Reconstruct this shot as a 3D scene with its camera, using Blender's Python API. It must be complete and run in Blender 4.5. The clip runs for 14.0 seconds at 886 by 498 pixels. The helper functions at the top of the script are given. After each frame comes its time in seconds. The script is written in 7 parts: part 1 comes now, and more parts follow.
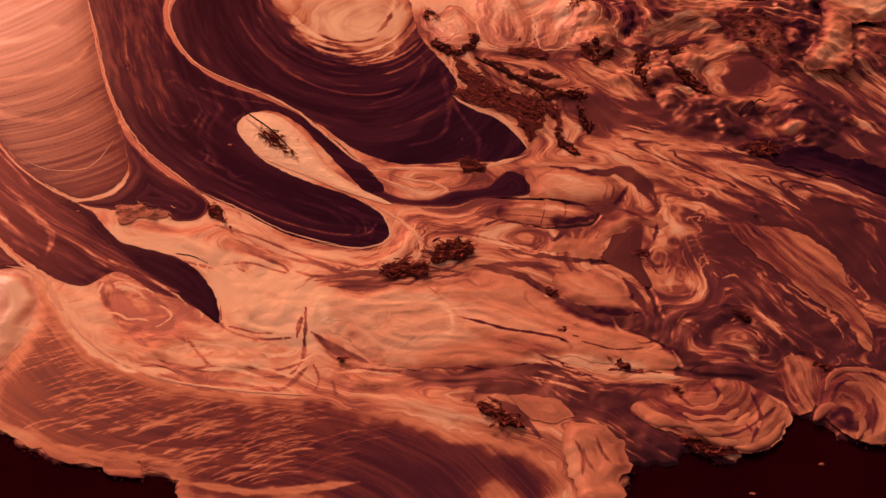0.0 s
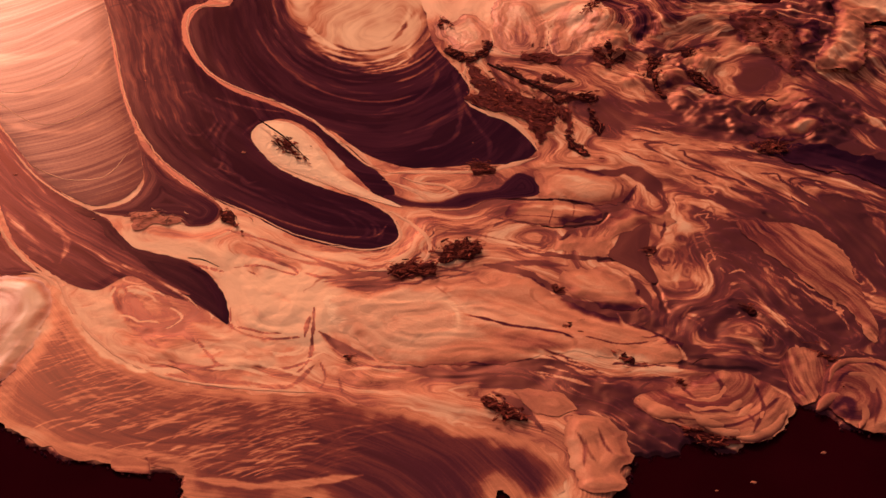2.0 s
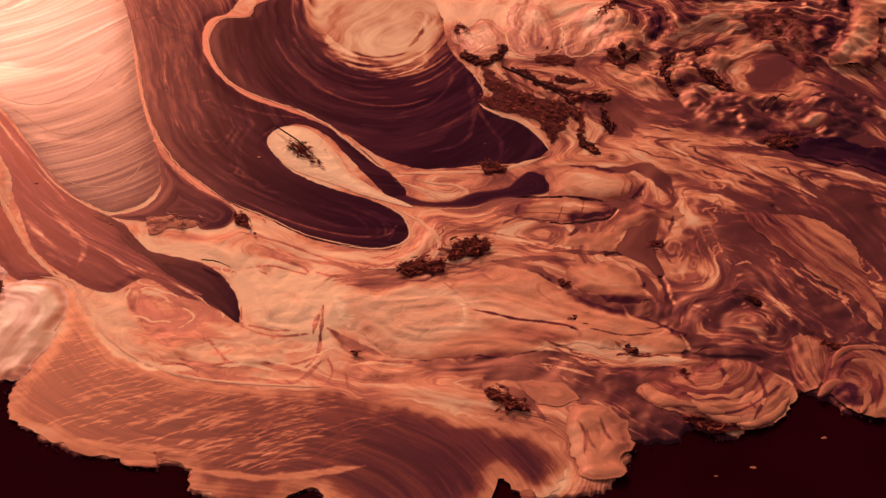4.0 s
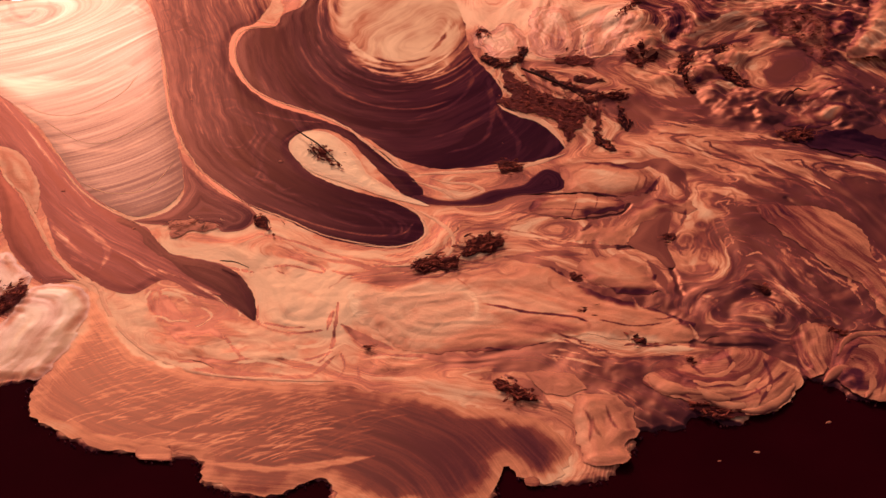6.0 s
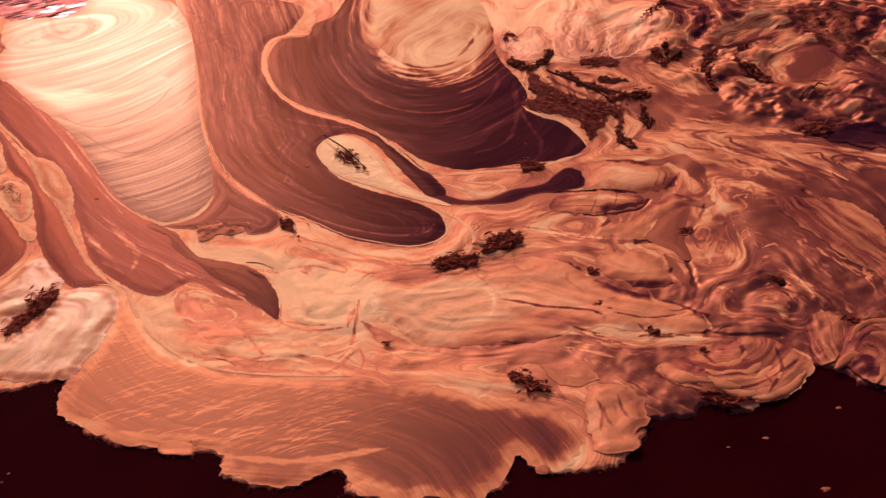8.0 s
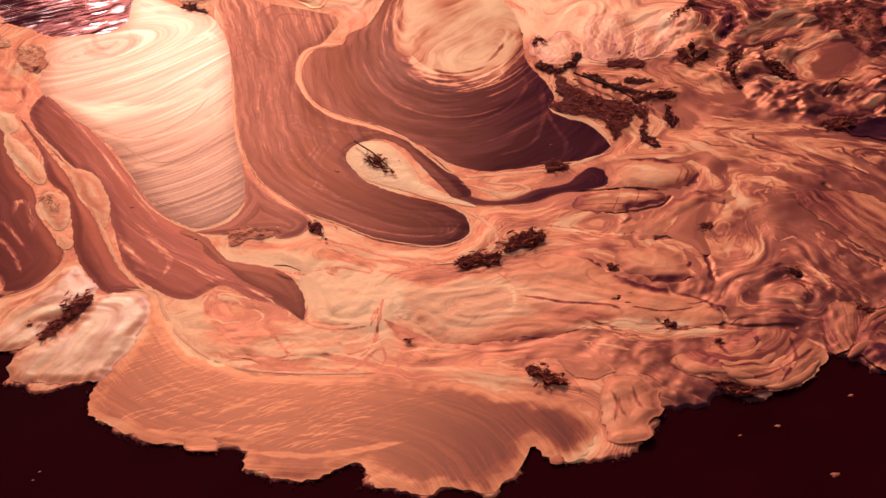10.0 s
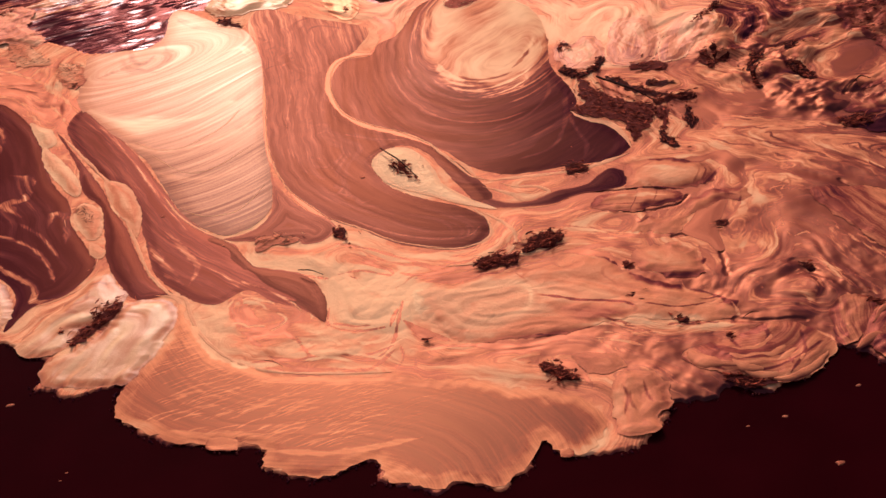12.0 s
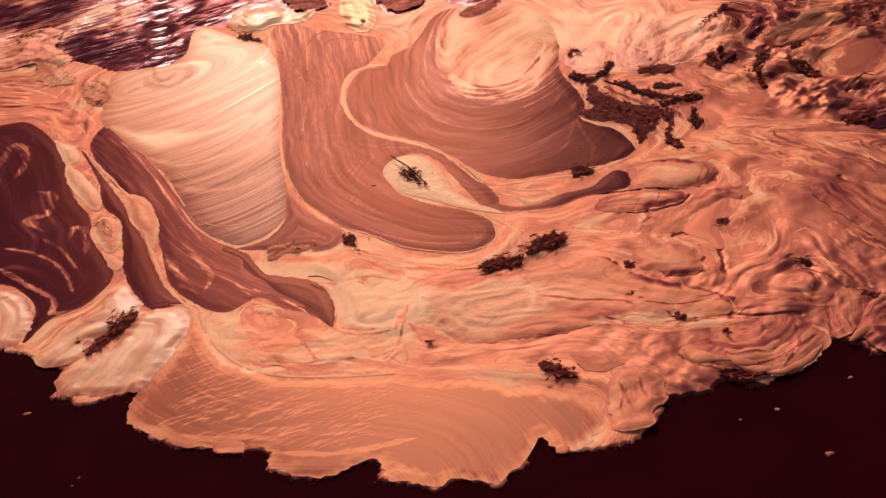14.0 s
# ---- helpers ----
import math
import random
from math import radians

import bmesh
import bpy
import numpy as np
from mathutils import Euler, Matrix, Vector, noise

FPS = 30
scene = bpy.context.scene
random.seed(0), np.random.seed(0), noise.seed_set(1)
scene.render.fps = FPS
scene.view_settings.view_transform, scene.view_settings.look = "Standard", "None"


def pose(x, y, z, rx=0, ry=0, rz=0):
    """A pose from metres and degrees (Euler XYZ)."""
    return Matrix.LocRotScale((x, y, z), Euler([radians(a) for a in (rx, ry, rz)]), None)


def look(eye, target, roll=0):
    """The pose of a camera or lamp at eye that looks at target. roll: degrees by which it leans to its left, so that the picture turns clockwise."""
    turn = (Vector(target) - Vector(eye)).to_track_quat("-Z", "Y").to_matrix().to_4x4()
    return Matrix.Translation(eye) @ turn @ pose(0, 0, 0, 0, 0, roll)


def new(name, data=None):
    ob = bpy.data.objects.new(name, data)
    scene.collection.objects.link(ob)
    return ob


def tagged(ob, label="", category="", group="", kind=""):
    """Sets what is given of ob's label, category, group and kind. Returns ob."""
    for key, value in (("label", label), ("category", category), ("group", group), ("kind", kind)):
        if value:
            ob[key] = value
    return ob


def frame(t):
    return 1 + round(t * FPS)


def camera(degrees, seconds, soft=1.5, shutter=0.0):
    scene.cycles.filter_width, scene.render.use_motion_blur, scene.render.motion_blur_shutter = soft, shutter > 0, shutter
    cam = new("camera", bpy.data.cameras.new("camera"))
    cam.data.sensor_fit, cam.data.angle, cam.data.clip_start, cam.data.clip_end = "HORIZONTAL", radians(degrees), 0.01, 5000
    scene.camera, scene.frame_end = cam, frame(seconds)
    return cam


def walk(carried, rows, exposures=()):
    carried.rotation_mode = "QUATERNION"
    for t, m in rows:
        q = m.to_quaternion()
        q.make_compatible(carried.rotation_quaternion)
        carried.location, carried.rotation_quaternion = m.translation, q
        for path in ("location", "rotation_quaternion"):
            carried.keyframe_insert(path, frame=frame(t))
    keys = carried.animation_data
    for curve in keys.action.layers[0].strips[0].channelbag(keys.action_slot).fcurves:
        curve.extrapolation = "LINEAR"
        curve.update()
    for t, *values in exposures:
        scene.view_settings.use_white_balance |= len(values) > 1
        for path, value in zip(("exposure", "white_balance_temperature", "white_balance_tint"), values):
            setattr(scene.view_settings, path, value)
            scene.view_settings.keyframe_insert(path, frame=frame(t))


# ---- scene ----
cam = camera(27.0, 14.0)
PATH = [
    (0, (-0.574, -5.658, 4.684), (0.523, 0.731, 0.0), 3.56),
    (1, (-0.469, -5.748, 4.659), (0.504, 0.738, 0.0), 2.40),
    (2, (-0.348, -5.840, 4.635), (0.487, 0.737, 0.0), 1.15),
    (3, (-0.217, -5.935, 4.613), (0.468, 0.731, 0.0), -0.16),
    (4, (-0.078, -6.030, 4.593), (0.445, 0.723, 0.0), -1.51),
    (5, (0.063, -6.125, 4.573), (0.415, 0.715, 0.0), -2.88),
    (6, (0.205, -6.220, 4.553), (0.379, 0.709, 0.0), -4.25),
    (7, (0.345, -6.314, 4.534), (0.335, 0.707, 0.0), -5.61),
    (8, (0.483, -6.406, 4.514), (0.285, 0.710, 0.0), -6.95),
    (9, (0.618, -6.496, 4.495), (0.231, 0.718, 0.0), -8.26),
    (10, (0.753, -6.582, 4.476), (0.175, 0.732, 0.0), -9.53),
    (11, (0.887, -6.665, 4.458), (0.122, 0.751, 0.0), -10.76),
    (12, (1.025, -6.743, 4.439), (0.078, 0.775, 0.0), -11.95),
    (13, (1.170, -6.817, 4.422), (0.049, 0.800, 0.0), -13.11),
    (14, (1.326, -6.885, 4.406), (0.045, 0.825, 0.0), -14.24),
]
EXPOSURES = [(0, 0.66, 5750, 13), (2.5, 0.76, 5200, -2), (5, 0.80, 4800, -8), (8, 0.95, 4500, -17), (10.5, 1.04, 4230, -23), (14, 1.01, 4150, -27)]
walk(cam, [(t, look(eye, target, roll)) for t, eye, target, roll in PATH], EXPOSURES)

# ---- daylight: low sun ahead of the camera, warm hazy sky ----
SUN_LEFT, SUN_UP = 11.0, 24.5
world = bpy.data.worlds.new("sky")
scene.world = world
world.use_nodes = True
wt = world.node_tree
sky = wt.nodes.new("ShaderNodeTexSky")
sky.sky_type, sky.sun_disc = "NISHITA", False
sky.sun_elevation, sky.sun_rotation = radians(SUN_UP), radians(-SUN_LEFT)
sky.dust_density, sky.air_density, sky.ozone_density = 2.0, 1.0, 0.5
warm = wt.nodes.new("ShaderNodeMix")
warm.data_type, warm.blend_type = "RGBA", "MULTIPLY"
warm.inputs[0].default_value = 1.0
warm.inputs[7].default_value = (1.0, 0.48, 0.40, 1)
wt.links.new(sky.outputs[0], warm.inputs[6])
back = wt.nodes["Background"]
wt.links.new(warm.outputs[2], back.inputs[0])
back.inputs[1].default_value = 0.105
sun = new("sun", bpy.data.lights.new("sun", "SUN"))
sun.data.energy, sun.data.angle, sun.data.color = 1.9, radians(10.0), (1.0, 0.72, 0.60)
a, e = radians(SUN_LEFT), radians(SUN_UP)
sun.matrix_world = look((-30 * math.sin(a) * math.cos(e), 30 * math.cos(a) * math.cos(e), 30 * math.sin(e)), (0, 0, 0))


# ---- numeric helpers ----
def lattice(i, j, k):
    h = (i.astype(np.int64) * 374761393 + j.astype(np.int64) * 668265263 + k.astype(np.int64) * 2147483647) & 0xFFFFFFFF
    h = ((h ^ (h >> 13)) * 1274126177) & 0xFFFFFFFF
    h = h ^ (h >> 16)
    return (h & 0xFFFF) / 65535.0


def value_noise(x, y, z):
    i, j, k = np.floor(x), np.floor(y), np.floor(z)
    u, v, w = (q * q * (3 - 2 * q) for q in (x - i, y - j, z - k))
    out = 0
    for a in (0, 1):
        for b in (0, 1):
            for c in (0, 1):
                out = out + (u if a else 1 - u) * (v if b else 1 - v) * (w if c else 1 - w) * lattice(i + a, j + b, k + c)
    return out


def fbm(x, y, z=None, octaves=4):
    z = np.zeros_like(x) if z is None else z
    total, amp, norm = 0, 1.0, 0.0
    for n in range(octaves):
        total, norm = total + amp * value_noise(x * 2**n + 17.3 * n, y * 2**n + 9.1 * n, z * 2**n + 5.7 * n), norm + amp
        amp *= 0.5
    return total / norm


def smooth(q):
    q = np.clip(q, 0, 1)
    return q * q * (3 - 2 * q)


def spline(points, closed=True, step=0.02, ragged=0.0, seed=0):
    """A smooth line through control points, in even steps, roughened by ragged metres."""
    p = np.array(points, float)
    n = len(p)
    ends = (p[-1], p[0], p[1]) if closed else (2 * p[0] - p[1], 2 * p[-1] - p[-2], p[-1])
    q = np.vstack([ends[0], p, ends[1], ends[2]])
    out = []
    for k in range(n if closed else n - 1):
        a, b, c, d = q[k : k + 4]
        m = max(2, int(np.linalg.norm(c - b) / step))
        t = (np.arange(m) / m)[:, None]
        out.append(0.5 * (2 * b + (c - a) * t + (2 * a - 5 * b + 4 * c - d) * t**2 + (3 * b - a - 3 * c + d) * t**3))
    if not closed:
        out.append(p[-1:])
    line = np.vstack(out)
    if ragged:
        turn = np.roll(line, -1, 0) - np.roll(line, 1, 0)
        turn /= np.linalg.norm(turn, axis=1)[:, None] + 1e-9
        shift = ragged * 2 * (fbm(line[:, 0] * 14 + seed, line[:, 1] * 14, octaves=3) - 0.5) + ragged * (value_noise(line[:, 0] * 60, line[:, 1] * 60 + seed, 0 * line[:, 0]) - 0.5) + 0.5 * ragged * (value_noise(line[:, 0] * 130, line[:, 1] * 130 + seed, 0 * line[:, 0]) - 0.5)
        line = line + np.c_[-turn[:, 1], turn[:, 0]] * shift[:, None]
    return line


def nearest(xy, line, closed=True):
    """Distance to a line, and the nearest point on it."""
    a = line
    b = np.roll(line, -1, 0) if closed else line[1:]
    a = a if closed else line[:-1]
    best, spot = np.full(len(xy), 1e9), np.zeros((len(xy), 2))
    ab = b - a
    length = (ab**2).sum(1) + 1e-12
    for s in range(0, len(xy), 4000):
        p = xy[s : s + 4000]
        t = np.clip(((p[:, None, 0] - a[:, 0]) * ab[:, 0] + (p[:, None, 1] - a[:, 1]) * ab[:, 1]) / length, 0, 1)
        dx, dy = p[:, None, 0] - a[:, 0] - t * ab[:, 0], p[:, None, 1] - a[:, 1] - t * ab[:, 1]
        d = dx * dx + dy * dy
        k = d.argmin(1)
        r = np.arange(len(p))
        best[s : s + 4000] = np.sqrt(d[r, k])
        spot[s : s + 4000] = a[k] + t[r, k, None] * ab[k]
    return best, spot


def inside(xy, line):
    """Which points lie within a closed line; each edge is tried only on the points level with it."""
    order = np.argsort(xy[:, 1])
    x, y = xy[order, 0], xy[order, 1]
    hit = np.zeros(len(xy), bool)
    ends = np.roll(line, -1, 0)
    first = np.searchsorted(y, np.minimum(line[:, 1], ends[:, 1]))
    last = np.searchsorted(y, np.maximum(line[:, 1], ends[:, 1]))
    for (ax, ay), (bx, by), i, j in zip(line, ends, first, last):
        if j > i:
            hit[i:j] ^= x[i:j] < (bx - ax) * (y[i:j] - ay) / (by - ay) + ax
    out = np.zeros(len(xy), bool)
    out[order] = hit
    return out


class Field:
    """A smooth function over the place, kept on a coarse grid."""

    X0, Y0, STEP, NX, NY = -5.0, -2.4, 0.04, 250, 230

    def __init__(self):
        gx, gy = np.meshgrid(self.X0 + np.arange(self.NX) * self.STEP, self.Y0 + np.arange(self.NY) * self.STEP)
        self.xy = np.c_[gx.ravel(), gy.ravel()]
        self.v = np.zeros(len(self.xy))

    def blur(self, rounds):
        g = self.v.reshape(self.NY, self.NX)
        for _ in range(rounds):
            p = np.pad(g, 1, mode="edge")
            g = (p[1:-1, 1:-1] * 2 + p[:-2, 1:-1] + p[2:, 1:-1] + p[1:-1, :-2] + p[1:-1, 2:]) / 6
        self.v = g.ravel()
        return self

    def at(self, x, y):
        u = np.clip((x - self.X0) / self.STEP, 0, self.NX - 1.001)
        w = np.clip((y - self.Y0) / self.STEP, 0, self.NY - 1.001)
        i, j = u.astype(int), w.astype(int)
        u, w = u - i, w - j
        g = self.v.reshape(self.NY, self.NX)
        return (g[j, i] * (1 - u) + g[j, i + 1] * u) * (1 - w) + (g[j + 1, i] * (1 - u) + g[j + 1, i + 1] * u) * w


# ---- materials ----
def material(name):
    m = bpy.data.materials.new(name)
    m.use_nodes = True
    return m, m.node_tree, m.node_tree.nodes["Principled BSDF"]


def node(tree, kind, **values):
    n = tree.nodes.new(kind)
    for key, value in values.items():
        n.inputs[key].default_value = value
    return n


def maths(tree, op, a, b=None, clamp=False):
    n = tree.nodes.new("ShaderNodeMath")
    n.operation, n.use_clamp = op, clamp
    for socket, value in zip(n.inputs, (a, b)):
        if hasattr(value, "is_output"):
            tree.links.new(value, socket)
        elif value is not None:
            socket.default_value = value
    return n.outputs[0]


def ramp(tree, fac, stops):
    n = tree.nodes.new("ShaderNodeValToRGB")
    while len(n.color_ramp.elements) < len(stops):
        n.color_ramp.elements.new(0.5)
    for el, (at, col) in zip(n.color_ramp.elements, stops):
        el.position, el.color = at, (*col, 1)
    tree.links.new(fac, n.inputs[0])
    return n.outputs[0]


FOAM_STOPS = [(0.0, (0.014, 0.003, 0.010)), (0.25, (0.050, 0.0095, 0.018)), (0.5, (0.20, 0.041, 0.026)), (0.75, (0.63, 0.205, 0.080)), (1.0, (0.97, 0.55, 0.25))]


def foam_material(name, streak=60.0, amount=0.5, along=2.5, film=0.30, froth=0.55, bump=0.25, folds=0.5, wander=0.05, threads=0.0, crisp=0.0, patchy=0.2, sheen=(0.02, 0.01), hue=(1.0, 0.20, 0.10, 1), hue_pale=(1.0, 0.45, 0.32, 1)):
    """Scum and foam drawn out along the flow; dense parts are pale and matt, thin parts dark and slick."""
    m, t, bsdf = material(name)
    geo = t.nodes.new("ShaderNodeNewGeometry")
    sep = t.nodes.new("ShaderNodeSeparateXYZ")
    t.links.new(geo.outputs["Position"], sep.inputs[0])
    flow, tone = t.nodes.new("ShaderNodeAttribute"), t.nodes.new("ShaderNodeAttribute")
    flow.attribute_name, tone.attribute_name = "flow", "tone"
    warp = node(t, "ShaderNodeTexNoise", Scale=4.0, Detail=2.0)
    t.links.new(geo.outputs["Position"], warp.inputs["Vector"])
    bent = maths(t, "ADD", flow.outputs["Fac"], maths(t, "MULTIPLY", warp.outputs["Fac"], wander))

    def streaks(k, s, detail):
        c = t.nodes.new("ShaderNodeCombineXYZ")
        t.links.new(maths(t, "MULTIPLY", sep.outputs[0], s), c.inputs[0])
        t.links.new(maths(t, "MULTIPLY", sep.outputs[1], s), c.inputs[1])
        t.links.new(maths(t, "MULTIPLY", bent, k), c.inputs[2])
        n = node(t, "ShaderNodeTexNoise", Scale=1.0, Detail=detail, Roughness=0.55)
        t.links.new(c.outputs[0], n.inputs["Vector"])
        return n.outputs["Fac"]

    broad, fine = streaks(streak * 0.35, along, 3.0), streaks(streak * 1.7, along * 1.8, 3.0)
    grain = node(t, "ShaderNodeTexNoise", Scale=130.0, Detail=3.0)
    t.links.new(geo.outputs["Position"], grain.inputs["Vector"])
    both = maths(t, "ADD", maths(t, "MULTIPLY", maths(t, "SUBTRACT", broad, 0.5), 2.2 * amount), maths(t, "MULTIPLY", maths(t, "SUBTRACT", fine, 0.5), 1.2 * amount))
    both = maths(t, "ADD", both, maths(t, "MULTIPLY", maths(t, "SUBTRACT", grain.outputs["Fac"], 0.5), 0.10))
    mid = maths(t, "SUBTRACT", 1.0, maths(t, "ABSOLUTE", maths(t, "SUBTRACT", maths(t, "MULTIPLY", tone.outputs["Fac"], 2.0), 1.0)))
    both = maths(t, "MULTIPLY", both, maths(t, "ADD", maths(t, "MULTIPLY", mid, 1.25), 0.16))
    hide = node(t, "ShaderNodeTexNoise", Scale=3.0, Detail=2.0)
    t.links.new(geo.outputs["Position"], hide.inputs["Vector"])
    gate = maths(t, "MULTIPLY", maths(t, "SUBTRACT", hide.outputs["Fac"], 0.50), 6.0, clamp=True)
    crease = maths(t, "SUBTRACT", 1.0, maths(t, "MULTIPLY", maths(t, "ABSOLUTE", maths(t, "SUBTRACT", broad, 0.5)), 22.0), clamp=True)
    crease = maths(t, "MULTIPLY", crease, gate)
    both = maths(t, "ADD", both, maths(t, "MULTIPLY", crease, threads))
    fac = maths(t, "ADD", tone.outputs["Fac"], both, clamp=True)
    if crisp:
        edge = t.nodes.new("ShaderNodeMapRange")
        edge.interpolation_type = "SMOOTHSTEP"
        edge.inputs["From Min"].default_value, edge.inputs["From Max"].default_value = 0.13, 0.96
        edge.inputs["To Min"].default_value, edge.inputs["To Max"].default_value = 0.05, 0.93
        t.links.new(fac, edge.inputs["Value"])
        fac = maths(t, "ADD", maths(t, "MULTIPLY", fac, 1.0 - crisp), maths(t, "MULTIPLY", edge.outputs["Result"], crisp), clamp=True)
    t.links.new(ramp(t, fac, FOAM_STOPS), bsdf.inputs["Base Color"])
    rough = maths(t, "ADD", maths(t, "MULTIPLY", fac, froth - film), film)
    t.links.new(rough, bsdf.inputs["Roughness"])
    bsdf.inputs["IOR"].default_value = 1.0
    glossy, mix = t.nodes.new("ShaderNodeBsdfGlossy"), t.nodes.new("ShaderNodeMixShader")
    glossy.distribution = "BECKMANN"
    shine = t.nodes.new("ShaderNodeMix")
    shine.data_type = "RGBA"
    shine.inputs[6].default_value, shine.inputs[7].default_value = hue, hue_pale
    slick = t.nodes.new("ShaderNodeAttribute")
    slick.attribute_name = "slick"
    t.links.new(maths(t, "ADD", maths(t, "MULTIPLY", fac, 0.5), maths(t, "MULTIPLY", slick.outputs["Fac"], 0.4), clamp=True), shine.inputs[0])
    t.links.new(shine.outputs[2], glossy.inputs["Color"])
    base = maths(t, "ADD", maths(t, "MULTIPLY", fac, sheen[1] - sheen[0]), sheen[0])
    base = maths(t, "ADD", base, maths(t, "MULTIPLY", slick.outputs["Fac"], maths(t, "ADD", maths(t, "MULTIPLY", fac, 0.012), 0.009)))
    # the film shines unevenly, thread by thread
    uneven = maths(t, "ADD", maths(t, "MULTIPLY", maths(t, "SUBTRACT", broad, 0.5), 3.0 * patchy), maths(t, "MULTIPLY", maths(t, "SUBTRACT", fine, 0.5), 1.6 * patchy))
    uneven = maths(t, "MAXIMUM", maths(t, "ADD", uneven, 1.0), 0.2)
    t.links.new(maths(t, "MULTIPLY", base, uneven), mix.inputs[0])
    t.links.new(maths(t, "ADD", rough, maths(t, "MULTIPLY", slick.outputs["Fac"], 0.01)), glossy.inputs["Roughness"])
    t.links.new(bsdf.outputs[0], mix.inputs[1])
    t.links.new(glossy.outputs[0], mix.inputs[2])
    t.links.new(mix.outputs[0], t.nodes["Material Output"].inputs[0])
    # soft folds along the flow, with small pits between
    fold = streaks(9.0, 4.0, 2.0)
    pit = node(t, "ShaderNodeTexNoise", Scale=26.0, Detail=3.0, Roughness=0.5, Distortion=0.8)
    t.links.new(geo.outputs["Position"], pit.inputs["Vector"])
    relief = maths(t, "ADD", maths(t, "MULTIPLY", fold, 3.0 * folds), maths(t, "MULTIPLY", pit.outputs["Fac"], 0.9 * folds))
    relief = maths(t, "ADD", relief, maths(t, "MULTIPLY", maths(t, "SUBTRACT", broad, maths(t, "MULTIPLY", crease, 0.6)), 0.45))
    skin = node(t, "ShaderNodeTexNoise", Scale=10.0, Detail=4.0, Roughness=0.55, Distortion=0.7)
    t.links.new(geo.outputs["Position"], skin.inputs["Vector"])
    relief = maths(t, "ADD", relief, maths(t, "MULTIPLY", maths(t, "ABSOLUTE", maths(t, "SUBTRACT", skin.outputs["Fac"], 0.5)), 3.2 * folds))
    relief = maths(t, "ADD", relief, maths(t, "MULTIPLY", fine, 0.12))
    b = node(t, "ShaderNodeBump", Distance=0.012)
    t.links.new(maths(t, "MULTIPLY", maths(t, "POWER", fac, 2.5), bump), b.inputs["Strength"])
    t.links.new(relief, b.inputs["Height"])
    t.links.new(b.outputs[0], bsdf.inputs["Normal"])
    t.links.new(b.outputs[0], glossy.inputs["Normal"])
    return m


MAT_FOAM = foam_material("foam", 66, 0.44, 2.2, film=0.42, froth=0.50, bump=0.22, folds=0.8, threads=-0.08, wander=0.12, crisp=0.75, sheen=(0.085, 0.014), hue=(1.0, 0.29, 0.13, 1), hue_pale=(1.0, 0.38, 0.22, 1))
MAT_FILM = foam_material("scum_film", 90, 0.40, 1.5, patchy=0.35, film=0.27, froth=0.31, bump=0.02, folds=0.0, threads=0.04, sheen=(0.0082, 0.010), hue=(1.0, 0.25, 0.11, 1), hue_pale=(1.0, 0.48, 0.33, 1))
MAT_THIN = foam_material("thin_film", 80, 0.62, 1.8, film=0.28, froth=0.36, bump=0.03, folds=0.1, threads=0.06, sheen=(0.013, 0.011), hue=(1.0, 0.22, 0.10, 1))
MAT_FAN = foam_material("feather_foam", 110, 0.16, 1.2, film=0.30, froth=0.36, bump=0.03, folds=0.2, wander=0.06, threads=-0.03, sheen=(0.036, 0.014), hue=(1.0, 0.30, 0.12, 1), hue_pale=(1.0, 0.42, 0.20, 1))
MAT_WASH = foam_material("washed_foam", 120, 0.13, 1.0, patchy=0.4, film=0.27, froth=0.27, bump=0.02, folds=0.0, wander=0.03, threads=-0.06, sheen=(0.004, 0.008), hue=(1.0, 0.37, 0.16, 1), hue_pale=(1.0, 0.68, 0.52, 1))
MAT_LOBE = foam_material("folded_foam", 55, 0.18, 1.6, film=0.32, froth=0.5, bump=0.60, folds=0.8, threads=-0.22, wander=0.10, crisp=0.5, sheen=(0.028, 0.012))
MAT_CREAM = foam_material("cream_foam", 30, 0.08, 2.0, film=0.34, froth=0.36, bump=0.12, folds=0.7, threads=-0.03, wander=0.14, sheen=(0.010, 0.018), hue=(1.0, 0.60, 0.45, 1), hue_pale=(1.0, 0.80, 0.70, 1))
MAT_SLAB = foam_material("slab_foam", 30, 0.10, 2.0, film=0.35, froth=0.5, bump=0.36, folds=0.8, threads=-0.04, wander=0.14, sheen=(0.025, 0.014))


def water_material():
    m, t, bsdf = material("dark_water")
    geo = t.nodes.new("ShaderNodeNewGeometry")
    silt = node(t, "ShaderNodeTexNoise", Scale=3.0, Detail=6.0)
    t.links.new(geo.outputs["Position"], silt.inputs["Vector"])
    t.links.new(ramp(t, silt.outputs["Fac"], [(0.3, (0.017, 0.0004, 0.0014)), (0.75, (0.023, 0.0006, 0.002))]), bsdf.inputs["Base Color"])
    bsdf.inputs["Roughness"].default_value = 0.08
    bsdf.inputs["IOR"].default_value = 1.02
    return m


